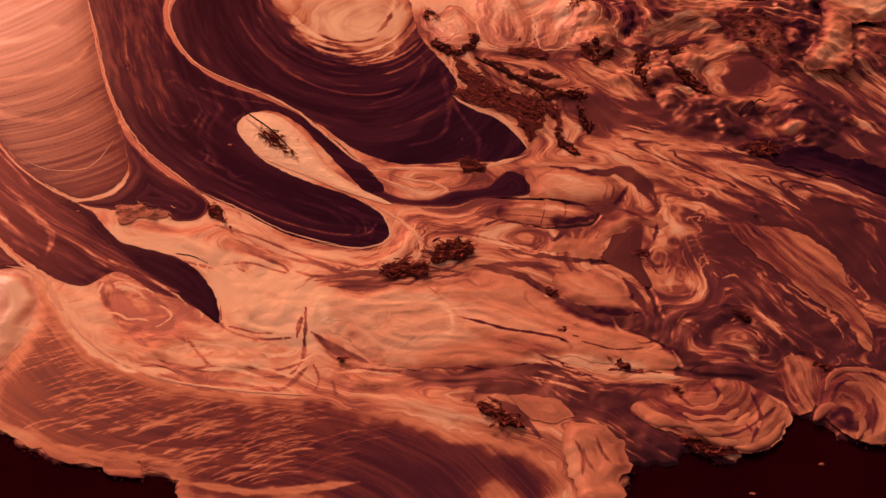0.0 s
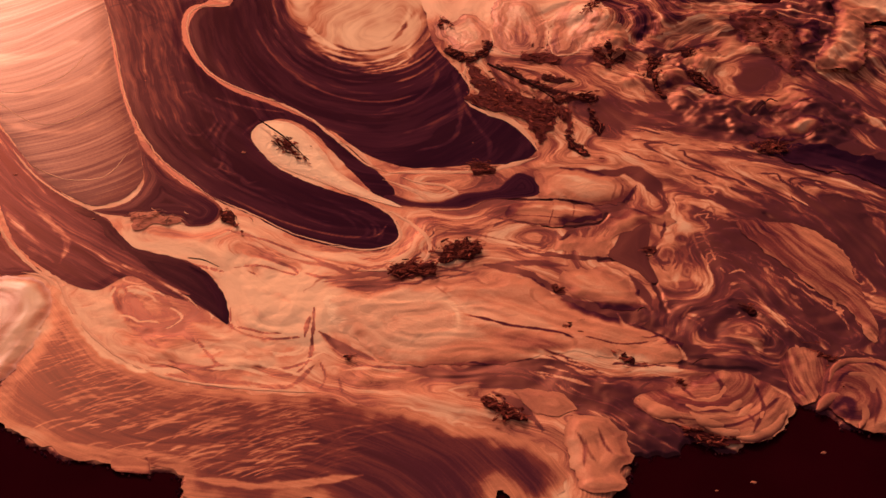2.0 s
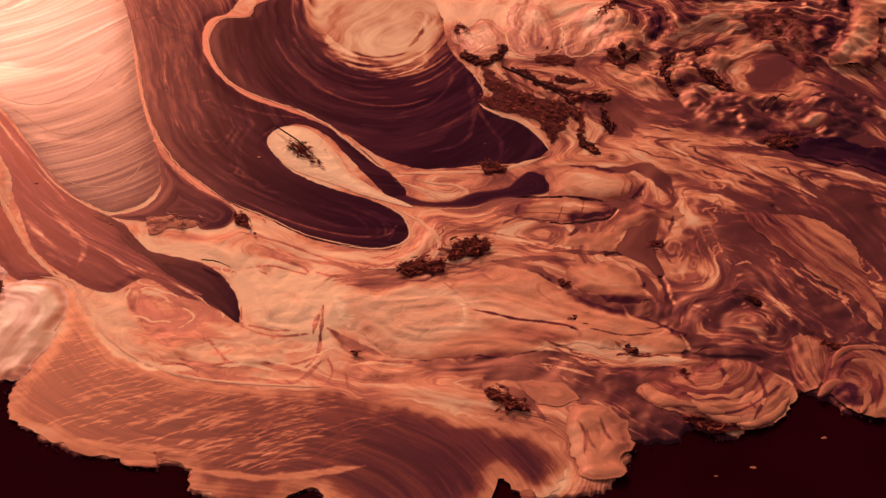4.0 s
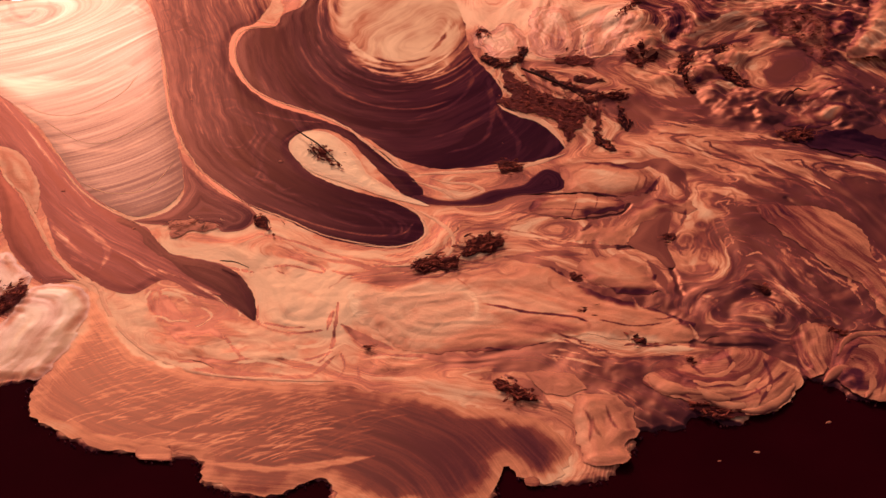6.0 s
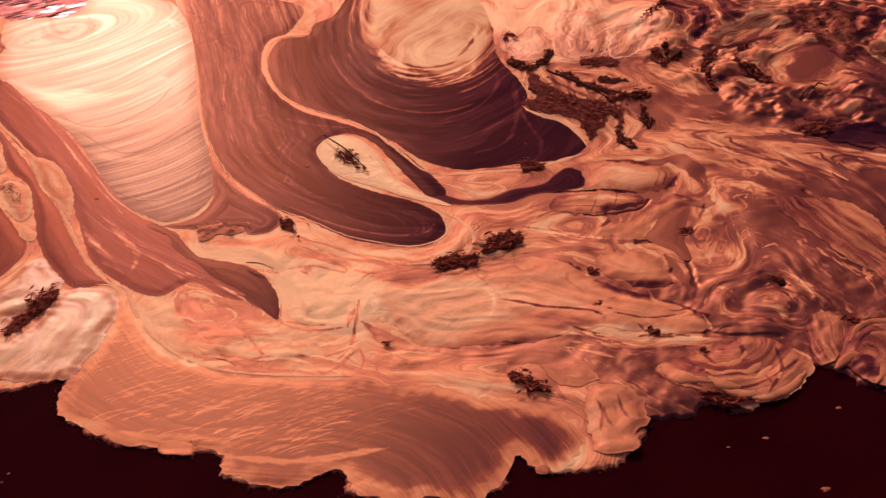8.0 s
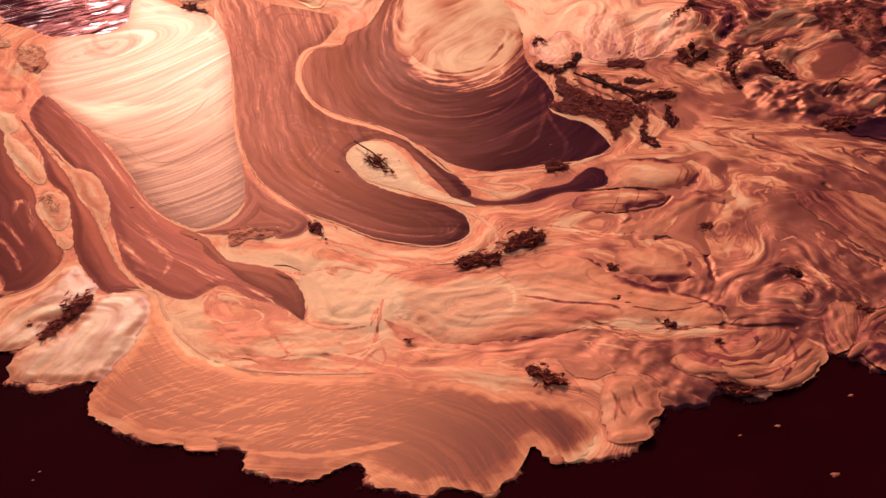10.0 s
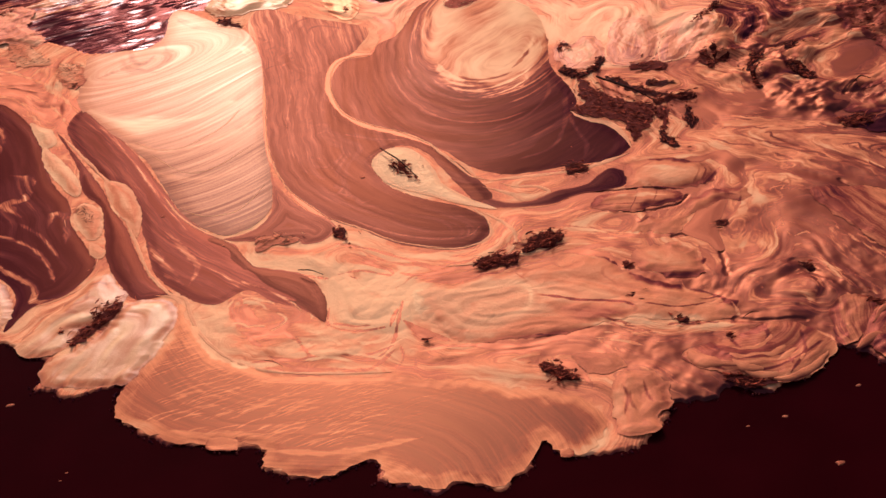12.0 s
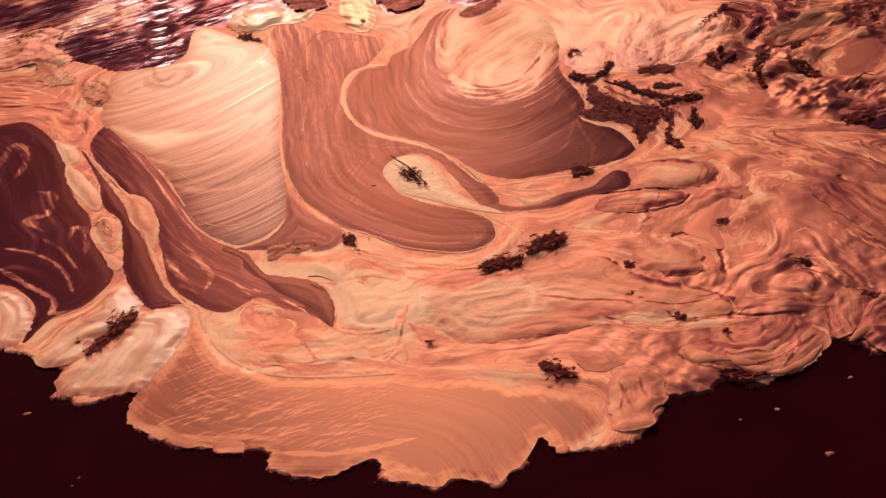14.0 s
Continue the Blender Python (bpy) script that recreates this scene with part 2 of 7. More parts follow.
def litter_material(name, dark, light):
    m, t, bsdf = material(name)
    info = t.nodes.new("ShaderNodeObjectInfo")
    tex = t.nodes.new("ShaderNodeTexCoord")
    n = node(t, "ShaderNodeTexNoise", Scale=40.0, Detail=4.0)
    t.links.new(tex.outputs["Object"], n.inputs["Vector"])
    fac = maths(t, "ADD", maths(t, "MULTIPLY", info.outputs["Random"], 0.7), maths(t, "MULTIPLY", n.outputs["Fac"], 0.3))
    t.links.new(ramp(t, fac, [(0.18, dark), (0.5, tuple(0.55 * a + 0.3 * b for a, b in zip(dark, light))), (0.85, light)]), bsdf.inputs["Base Color"])
    bsdf.inputs["Roughness"].default_value = 0.6
    bsdf.inputs["IOR"].default_value = 1.03
    return m


MAT_WATER = water_material()
MAT_LITTER = litter_material("wet_litter", (0.050, 0.006, 0.005), (0.40, 0.070, 0.030))
MAT_BED = litter_material("matted_bed", (0.032, 0.004, 0.004), (0.16, 0.026, 0.016))
MAT_STRAW = litter_material("dry_straw", (0.17, 0.045, 0.025), (0.62, 0.26, 0.12))
MAT_TWIG = litter_material("wet_twig", (0.012, 0.003, 0.003), (0.04, 0.012, 0.008))


# ---- mesh helpers ----
def mesh_object(name, verts, faces, mat, attributes=None, parent=None, smooth_shade=True):
    me = bpy.data.meshes.new(name)
    verts, faces = np.asarray(verts, np.float32), np.asarray(faces, np.int32)
    me.vertices.add(len(verts))
    me.vertices.foreach_set("co", verts.ravel())
    n = faces.shape[1]
    me.loops.add(faces.size)
    me.loops.foreach_set("vertex_index", faces.ravel())
    me.polygons.add(len(faces))
    me.polygons.foreach_set("loop_start", np.arange(0, faces.size, n, dtype=np.int32))
    me.polygons.foreach_set("use_smooth", np.full(len(faces), smooth_shade))
    for key, values in (attributes or {}).items():
        me.attributes.new(key, "FLOAT", "POINT").data.foreach_set("value", np.asarray(values, np.float32))
    me.update(calc_edges=True)
    me.validate()
    me.materials.append(mat)
    ob = new(name, me)
    if parent:
        ob.parent = parent
    return ob


def sheet(line, step, reach=0.0):
    """A fine grid cut to an outline: points, quads, distance from the edge."""
    lo, hi = line.min(0) - step, line.max(0) + step
    nx, ny = int((hi[0] - lo[0]) / step) + 2, int((hi[1] - lo[1]) / step) + 2
    gx, gy = np.meshgrid(lo[0] + np.arange(nx) * step, lo[1] + np.arange(ny) * step)
    xy = np.c_[gx.ravel(), gy.ravel()]
    within = inside(xy, line)
    idx = np.arange(nx * ny).reshape(ny, nx)
    quads = np.stack([idx[:-1, :-1], idx[:-1, 1:], idx[1:, 1:], idx[1:, :-1]], -1).reshape(-1, 4)
    quads = quads[within[quads].any(1)]
    used = np.unique(quads)
    back_to = np.full(nx * ny, -1)
    back_to[used] = np.arange(len(used))
    xy, within = xy[used], within[used]
    if reach:
        lo2, cell = lo - reach, reach
        mark = np.zeros((int((hi[1] - lo2[1]) / cell) + 4, int((hi[0] - lo2[0]) / cell) + 4), bool)
        li = ((line - lo2) / cell).astype(int)
        for a in (-1, 0, 1):
            for b in (-1, 0, 1):
                mark[li[:, 1] + b, li[:, 0] + a] = True
        pi = ((xy - lo2) / cell).astype(int)
        near = np.where(mark[pi[:, 1], pi[:, 0]])[0]
        d, spot = np.full(len(xy), reach), xy.copy()
        d[near], spot[near] = nearest(xy[near], line)
    else:
        d, spot = nearest(xy, line)
    xy = np.where(within[:, None], xy, spot)
    return xy, back_to[quads], np.where(within, d, 0.0)


# ---- lines of the flow ----
POOL_LINES, GUIDES = {}, []


def pool_line(key, points, ragged=0.006):
    POOL_LINES[key] = spline(points, True, 0.02, ragged, len(POOL_LINES) * 7)
    GUIDES.append((POOL_LINES[key], True))


pool_line("upper", [(-0.4, 3.11), (-0.54, 3.1), (-0.61, 2.92), (-0.6, 2.69), (-0.52, 2.43), (-0.34, 2.19), (-0.14, 2.03), (0.06, 1.78), (0.21, 1.55), (0.38, 1.42), (0.54, 1.4), (0.72, 1.41), (0.89, 1.4), (1, 1.47), (1.03, 1.55), (0.97, 1.71), (0.85, 1.88), (0.75, 2.01), (0.78, 2.1), (0.75, 2.28), (0.7, 2.42), (0.65, 2.63), (0.64, 3.04), (0.56, 3.42), (0.34, 3.71), (0.09, 3.79), (-0.11, 3.75), (-0.2, 3.49), (-0.26, 3.33), (-0.36, 3.25)])
pool_line("winding", [(-1.23, 3.84), (-1.11, 3.45), (-1.01, 2.87), (-0.96, 2.42), (-0.88, 1.98), (-0.77, 1.63), (-0.62, 1.39), (-0.5, 1.22), (-0.32, 1.06), (-0.14, 0.88), (0.09, 0.77), (0.23, 0.76), (0.3, 0.84), (0.31, 0.95), (0.25, 1.06), (0.14, 1.17), (-0.05, 1.31), (-0.2, 1.46), (-0.28, 1.62), (-0.31, 1.76), (-0.27, 1.86), (-0.15, 1.9), (-0.02, 1.76), (0.07, 1.55), (0.17, 1.32), (0.24, 1.18), (0.32, 1.19), (0.27, 1.36), (0.12, 1.64), (-0.01, 1.85), (-0.21, 2.04), (-0.41, 2.21), (-0.55, 2.44), (-0.64, 2.72), (-0.65, 2.96), (-0.61, 3.11), (-0.52, 3.17), (-0.46, 3.31), (-0.43, 3.49), (-0.59, 3.64), (-0.9, 3.87), (-1.15, 4.07)])
pool_line("hook", [(0.22, 1.29), (0.29, 1.21), (0.41, 1.13), (0.51, 1.12), (0.62, 1.17), (0.7, 1.18), (0.79, 1.2), (0.86, 1.28), (0.92, 1.32), (0.98, 1.26), (0.98, 1.14), (0.87, 1.11), (0.74, 1.1), (0.61, 1.04), (0.48, 1.05), (0.36, 1.08), (0.27, 1.14)])
pool_line("tip", [(-0.87, 1.82), (-0.81, 1.64), (-0.65, 1.37), (-0.52, 1.23), (-0.47, 1.12), (-0.53, 1.02), (-0.62, 1.01), (-0.66, 1.06), (-0.8, 1.09), (-0.94, 1.13), (-1.05, 1.18), (-0.95, 1.2), (-0.86, 1.28), (-0.82, 1.43)])
pool_line("stream", [(-2.08, 2.97), (-1.75, 2.4), (-1.5, 1.91), (-1.31, 1.52), (-1.11, 1.23), (-0.97, 1.09), (-0.93, 0.92), (-0.7, 0.79), (-0.59, 0.7), (-0.49, 0.4), (-0.48, 0.31), (-0.59, 0.43), (-0.73, 0.52), (-0.86, 0.66), (-0.95, 0.60), (-1.02, 0.57), (-1.13, 0.63), (-1.23, 0.74), (-1.37, 0.95), (-1.48, 1.32), (-1.58, 1.62), (-1.7, 1.91), (-1.84, 2.06), (-2.03, 2.39), (-2.18, 2.77)])
pool_line("lagoon", [(-3.32, 3.23), (-2.88, 3.28), (-2.67, 3.22), (-2.42, 2.86), (-2.26, 2.48), (-2.15, 2.13), (-1.98, 1.82), (-1.92, 1.58), (-1.8, 1.34), (-1.7, 1.1), (-1.8, 0.87), (-1.96, 0.78), (-2.06, 0.59), (-2.06, 0.76), (-2.08, 0.93), (-2.18, 1.09), (-2.35, 1.23), (-2.74, 1.26)])
pool_line("sliver", [(-2.24, 2.74), (-2.03, 2.27), (-1.92, 1.92), (-1.78, 1.71), (-1.71, 1.4), (-1.65, 1.15), (-1.56, 0.93), (-1.44, 0.73), (-1.33, 0.71), (-1.24, 0.72), (-1.36, 0.87), (-1.44, 1.03), (-1.55, 1.32), (-1.63, 1.52), (-1.71, 1.67), (-1.84, 1.98), (-2.02, 2.32)])
pool_line("fork", [(1.29, 0.79), (1.37, 0.84), (1.43, 0.86), (1.41, 0.74), (1.38, 0.64), (1.37, 0.52), (1.38, 0.41), (1.34, 0.41), (1.31, 0.49), (1.26, 0.54), (1.2, 0.62), (1.24, 0.69)])
pool_line("crater", [(2.08, 2.12), (2.18, 2.25), (2.29, 2.27), (2.38, 2.24), (2.38, 2.09), (2.29, 1.97), (2.18, 1.94), (2.08, 1.99)])
pool_line("notch", [(-0.96, 1.06), (-0.85, 0.87), (-0.65, 0.75), (-0.55, 0.66), (-0.47, 0.48), (-0.46, 0.28), (-0.54, 0.39), (-0.65, 0.51), (-0.79, 0.66), (-0.9, 0.83), (-1.04, 1.07), (-1.15, 1.18), (-1.09, 1.21)])
pool_line("fan", [(-2.22, 3.75), (-2, 3.75), (-1.86, 3.74), (-1.77, 3.85), (-1.75, 4.27), (-1.44, 3.97), (-1.24, 3.78), (-1.12, 3.47), (-1.05, 3.12), (-1, 2.65), (-0.94, 2.2), (-0.87, 1.82), (-0.83, 1.46), (-0.88, 1.3), (-0.97, 1.23), (-1.05, 1.22), (-1.17, 1.32), (-1.32, 1.53), (-1.47, 1.87), (-1.61, 2.18), (-1.79, 2.47), (-2.03, 2.79), (-2.17, 3.06), (-2.21, 3.35), (-2.23, 3.6)])
pool_line("feather", [(-1.2, 0.62), (-1.1, 0.41), (-0.96, 0.14), (-0.74, -0.04), (-0.55, -0.13), (-0.26, -0.2), (-0.07, -0.24), (0.13, -0.32), (0.38, -0.42), (0.62, -0.53), (0.74, -0.64), (0.76, -0.81), (0.69, -0.94), (0.57, -0.91), (0.52, -0.81), (0.47, -0.93), (0.34, -1.09), (0.18, -1.01), (0.09, -1.04), (-0.1, -0.96), (-0.18, -0.8), (-0.38, -0.87), (-0.62, -0.76), (-0.65, -0.62), (-0.9, -0.53), (-1.04, -0.5), (-1.2, -0.39), (-1.34, -0.27), (-1.37, -0.14), (-1.36, -0.03), (-1.25, 0.17), (-1.21, 0.39)], 0.024)

FLOW_LINES = []
FLOW_LINES.append([(-0.05, 0.45), (0.29, 0.47), (0.65, 0.5), (0.97, 0.23), (1.25, 0.09)])
FLOW_LINES.append([(-0.06, 0.3), (0.12, -0.01), (0.36, -0.06), (0.68, -0.08), (0.99, -0.25), (1.33, -0.27)])
FLOW_LINES.append([(1.35, 1.55), (1.58, 1.34), (1.83, 1.14), (2.11, 0.81), (2.33, 0.13)])
FLOW_LINES.append([(1.6, 1.06), (1.73, 0.96), (1.85, 0.82), (2.02, 0.68), (2.14, 0.46), (2.19, 0.14)])
FLOW_LINES.append([(1.64, 1.01), (1.56, 0.75), (1.53, 0.55), (1.51, 0.34), (1.43, 0.35)])
FLOW_LINES.append([(1.67, 0.83), (1.73, 0.66), (1.85, 0.52), (1.94, 0.24), (2.09, -0.08)])
FLOW_LINES.append([(1.29, 1.92), (1.51, 1.64), (1.82, 1.53), (2.07, 1.41), (2.38, 1.25), (2.69, 0.95)])
FLOW_LINES.append([(1.42, 2.29), (1.65, 2), (1.96, 1.77), (2.12, 1.51)])
FLOW_LINES.append([(1.14, -0.39), (1.32, -0.3), (1.53, -0.29), (1.66, -0.4), (1.68, -0.53), (1.53, -0.62)])
FLOW_LINES.append([(1.89, -0.48), (1.92, -0.35), (2.04, -0.24), (2.14, -0.3), (2.15, -0.47), (2.05, -0.63)])
FLOW_LINES.append([(0.69, 0.56), (0.9, 0.39), (0.98, 0.28), (1.11, 0.22), (1.32, 0.2)])
FLOW_LINES.append([(0.87, -0.27), (1.04, -0.35), (1.16, -0.53), (1.26, -0.63)])
FLOW_LINES.append([(2.44, 2.13), (2.56, 1.85), (2.76, 1.42)])
FLOW_LINES.append([(0.99, 1.31), (1.3, 1.26), (1.4, 1.12), (1.27, 0.99), (1, 1.1)])
FLOW_LINES.append([(-0.59, 2.86), (-0.83, 3.19), (-0.95, 3.65), (-0.91, 3.98)])
FLOW_LINES.append([(0.62, 3.13), (0.35, 2.85), (0.08, 3.12), (-0.01, 3.57)])
FLOW_LINES.append([(1.43, 2.77), (1.15, 2.51), (0.94, 2.82), (1.03, 3.19)])
FLOW_LINES.append([(-1.11, 0.41), (-0.9, 0.11), (-0.72, -0), (-0.5, -0.04), (-0.15, -0.18)])
FLOW_LINES.append([(-1.01, 0.53), (-0.81, 0.28), (-0.53, 0.25), (-0.2, 0.1)])
for points in FLOW_LINES:
    GUIDES.append((spline(points, False, 0.04), False))

flow_field, pool_field, dark_field, lump_field, pale_field, slick_field = (Field() for _ in range(6))
flow_field.v[:] = 9.0
for line, closed in GUIDES:
    flow_field.v = np.minimum(flow_field.v, nearest(flow_field.xy, line[::2], closed)[0])
flow_field.blur(3)
pool_field.v[:] = 9.0
for line in POOL_LINES.values():
    d, _ = nearest(pool_field.xy, line[::2])
    pool_field.v = np.minimum(pool_field.v, np.where(inside(pool_field.xy, line[::2]), 0, d))


def wash(field, points, strength, soft=6, add=False):
    """Thin or thicken the scum over a patch of the raft."""
    line = spline(points, True, 0.05)
    f = Field()
    f.v = inside(f.xy, line) * float(strength)
    field.v = field.v + f.blur(soft).v if add else np.maximum(field.v, f.blur(soft).v)


wash(dark_field, [(1.55, 1.09), (1.74, 1.01), (1.93, 0.91), (2.15, 0.76), (2.27, 0.5), (2.33, 0.13), (2.4, -0.17), (2.19, -0.26), (2.02, -0.14), (1.92, 0.16), (1.85, 0.52), (1.77, 0.7), (1.66, 0.79), (1.55, 0.84)], 0.30)
wash(dark_field, [(1.58, 0.75), (1.79, 0.7), (1.9, 0.52), (2.01, 0.31), (2.13, 0.11), (2.09, -0.08), (1.88, -0.13), (1.62, -0.04), (1.41, 0.05), (1.34, 0.28), (1.43, 0.33), (1.59, 0.42)], 0.42)
wash(dark_field, [(2.09, 1.49), (2.31, 1.5), (2.55, 1.36), (2.9, 1.22), (2.7, 0.68), (2.62, 1), (2.44, 1.17), (2.2, 1.31)], 0.62)
wash(dark_field, [(0.85, -0.25), (1.05, -0.3), (1.15, -0.36), (1.16, -0.49), (1.28, -0.58), (1.2, -0.73), (1.05, -0.69), (1, -0.58), (0.94, -0.41)], 0.55, 3)
wash(dark_field, [(1.37, -0.1), (1.57, -0.15), (1.76, -0.21), (1.78, -0.3), (1.93, -0.21), (2.2, -0.23), (2.18, -0.3), (1.97, -0.32), (1.82, -0.48), (1.73, -0.48), (1.71, -0.3), (1.55, -0.23), (1.37, -0.2)], 0.55, 3)
wash(dark_field, [(1.32, 1.97), (1.57, 1.9), (1.89, 1.83), (2.08, 1.69), (2.07, 1.51), (1.83, 1.58), (1.57, 1.67), (1.36, 1.73)], 0.45, 5)
wash(dark_field, [(1.62, 1.15), (1.81, 1.05), (2.01, 0.92), (2.2, 0.76), (2.23, 0.6), (2.04, 0.75), (1.84, 0.87), (1.63, 0.99)], 0.5, 3)
wash(dark_field, [(2.19, 1.07), (2.43, 0.97), (2.6, 0.69), (2.5, 0.12), (2.33, 0.21), (2.27, 0.5), (2.21, 0.8)], 0.38, 5)
wash(dark_field, [(0.89, 0.31), (1.07, 0.26), (1.25, 0.21), (1.41, 0.05), (1.39, -0.13), (1.27, 0.09), (1.07, 0.16), (0.94, 0.23)], 0.45, 3)
wash(dark_field, [(0.23, -0.05), (0.45, -0.08), (0.68, -0.08), (0.84, -0.2), (1.01, -0.28), (0.86, -0.34), (0.66, -0.22), (0.44, -0.15)], 0.38, 4)
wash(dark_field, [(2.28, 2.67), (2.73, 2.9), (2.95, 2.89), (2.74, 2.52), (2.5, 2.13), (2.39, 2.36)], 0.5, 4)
wash(dark_field, [(0.74, 1.11), (0.98, 1.1), (1.25, 0.93), (1.44, 0.96), (1.42, 0.85), (1.24, 0.86), (0.99, 0.88), (0.75, 1)], 0.25, 3)
wash(dark_field, [(-0.08, 0.59), (0.15, 0.56), (0.34, 0.5), (0.29, 0.46), (0.05, 0.48)], 0.25, 3)
wash(dark_field, [(-0.9, 0.51), (-0.75, 0.4), (-0.66, 0.25), (-0.75, 0.2), (-0.85, 0.32)], 0.25, 4)
wash(dark_field, [(-3.73, 4.22), (-3.06, 3.96), (-2.79, 3.81), (-2.39, 3.41), (-2.05, 2.83), (-1.79, 2.11), (-2, 2.35), (-2.31, 2.89), (-2.65, 3.22), (-2.9, 3.35), (-3.52, 3.5)], 0.30, 4)
wash(dark_field, [(1.53, 2.58), (2.04, 2.68), (3.4, 2.62), (2.35, -0.31), (2.02, -0.14), (1.71, 0.02), (1.43, 0.35), (1.49, 0.93), (1.5, 1.35), (1.32, 1.97)], 0.085, 10, True)
wash(dark_field, [(0.80, 2.45), (1.6, 2.9), (3.6, 3.1), (2.6, -0.7), (0.9, -1.0), (0.85, -0.3), (0.95, 0.3), (0.80, 0.8), (0.80, 1.3)], 0.055, 8, True)
wash(lump_field, [(1.61, 2.94), (3.58, 3.13), (2.97, 1.41), (2.04, 1.51), (1.72, 1.95), (1.46, 2.35)], 1.0, 8)
wash(lump_field, [(0.97, 0.23), (2.5, 0.12), (2.18, -0.77), (0.96, -0.91)], 0.22, 8)
wash(pale_field, [(-0.44, 0.63), (-0.13, 0.61), (0.09, 0.36), (0.38, 0.42), (0.66, 0.4), (0.85, 0.09), (1.29, 0.05), (1.37, -0.1), (1.13, -0.15), (0.68, -0.05), (0.23, -0.01), (-0.08, 0.08), (-0.32, 0.17), (-0.43, 0.32)], 0.22, 8)
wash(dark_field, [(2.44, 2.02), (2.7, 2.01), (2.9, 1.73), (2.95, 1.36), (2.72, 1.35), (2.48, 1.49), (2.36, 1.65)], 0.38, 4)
wash(slick_field, [(-0.42, 4.4), (1.65, 3.41), (1.46, 2.45), (1.06, 2.44), (0.71, 2.66), (0.62, 3.13), (0.34, 3.5), (-0.16, 3.64), (-0.29, 3.44), (-0.4, 3.58)], 2.0, 6)
wash(slick_field, [(0.84, 3.8), (1.52, 3.47), (1.37, 2.49), (0.94, 2.6)], 1.6, 6)
wash(pale_field, [(-1.15, 0.6), (-1.02, 0.19), (-0.84, 0.01), (-0.59, -0.02), (-0.15, -0.17), (-0.08, 0.3), (-0.06, 0.58), (-0.39, 0.81), (-0.68, 0.88), (-0.9, 1.04), (-0.92, 0.92), (-0.58, 0.7), (-0.45, 0.22), (-0.68, 0.29), (-0.91, 0.56), (-1.06, 0.7)], 0.13, 4, True)
wash(pale_field, [(-0.16, 3.64), (0.69, 3.43), (1.48, 2.98), (1.37, 2.41), (1, 2.5), (0.62, 2.97), (0.48, 2.42), (0.09, 2.73), (-0.14, 3.21)], 0.12, 6)

ruck_field = Field()
wash(ruck_field, [(-1.15, 0.6), (-1.02, 0.19), (-0.84, 0.01), (-0.59, -0.02), (-0.15, -0.17), (0.2, -0.2), (0.39, 0.27), (-0.06, 0.58), (-0.39, 0.81), (-0.68, 0.88), (-0.9, 1.04), (-0.92, 0.92), (-0.58, 0.7), (-0.45, 0.22), (-0.68, 0.29), (-0.91, 0.56), (-1.06, 0.7)], 1.0, 6)
wash(ruck_field, [(-0.08, 0.3), (0.22, -0.02), (0.67, -0.09), (1.34, -0.18), (1.44, 0.03), (0.98, 0.38), (0.66, 0.52), (0.28, 0.55)], 0.5, 6)

CRACKS = []
CRACKS.append(([(0.49, 0.26), (0.61, 0.2), (0.71, 0.14), (0.85, 0.1), (0.96, 0.05)], 0.012))
CRACKS.append(([(0.96, 0.88), (1.09, 0.86), (1.21, 0.88), (1.26, 0.95)], 0.010))
CRACKS.append(([(1.16, 0.59), (1.33, 0.56), (1.36, 0.36), (1.37, 0.2)], 0.012))
CRACKS.append(([(0.72, 1.14), (0.87, 1.1), (1.12, 1.05), (1.21, 0.95)], 0.008))
CRACKS.append(([(1.36, -0.15), (1.48, -0.21), (1.64, -0.23)], 0.014))
CRACKS.append(([(1.97, 0.88), (2.08, 0.72), (2.21, 0.61)], 0.010))
CRACKS.append(([(1.66, 0.23), (1.79, 0.05), (1.92, -0.16), (2.08, -0.22)], 0.018))
CRACKS.append(([(2.13, 1.75), (2.28, 1.86), (2.4, 1.94)], 0.014))
CRACKS.append(([(1.76, 2.32), (1.93, 2.43), (2.12, 2.46)], 0.014))
CRACK_LINES = [(spline(p, False, 0.03, 0.008, k), w) for k, (p, w) in enumerate(CRACKS)]


def raft_shape(xy):
    """Height and streak coordinate of the raft's surface."""
    x, y = xy[:, 0], xy[:, 1]
    f = flow_field.at(x, y)
    bend = f + 0.16 * (fbm(x * 2.6, y * 2.6, octaves=3) - 0.5)
    s = fbm(x * 3.0, y * 3.0, bend * 22, 4)
    low = fbm(x * 3.0, y * 3.0, bend * 22, 2)
    lumps = fbm(x * 4 + 40, y * 4, octaves=3)
    big = lump_field.at(x, y)
    calm = smooth((pool_field.at(x, y) - 0.02) / 0.10)
    h = 0.011 * (low - 0.5) + 0.020 * (fbm(x * 2.4, y * 2.4, octaves=2) - 0.4) + 0.010 * (fbm(x * 7 + 5, y * 7, octaves=2) - 0.45) + big * (0.12 * (lumps - 0.42) + 0.05 * (fbm(x * 10 + 3, y * 10, octaves=3) - 0.45))
    ruck = ruck_field.at(x, y)
    h = h + ruck * (0.016 * np.abs(fbm(x * 5.5 + 2, y * 5.5, octaves=2) - 0.5) + 0.007 * np.abs(fbm(x * 14, y * 14 + 6, octaves=2) - 0.5))
    return np.maximum(np.where(calm > 0, h * calm, 0), -0.003), f, s


def raft_height(xy):
    return raft_shape(xy)[0]


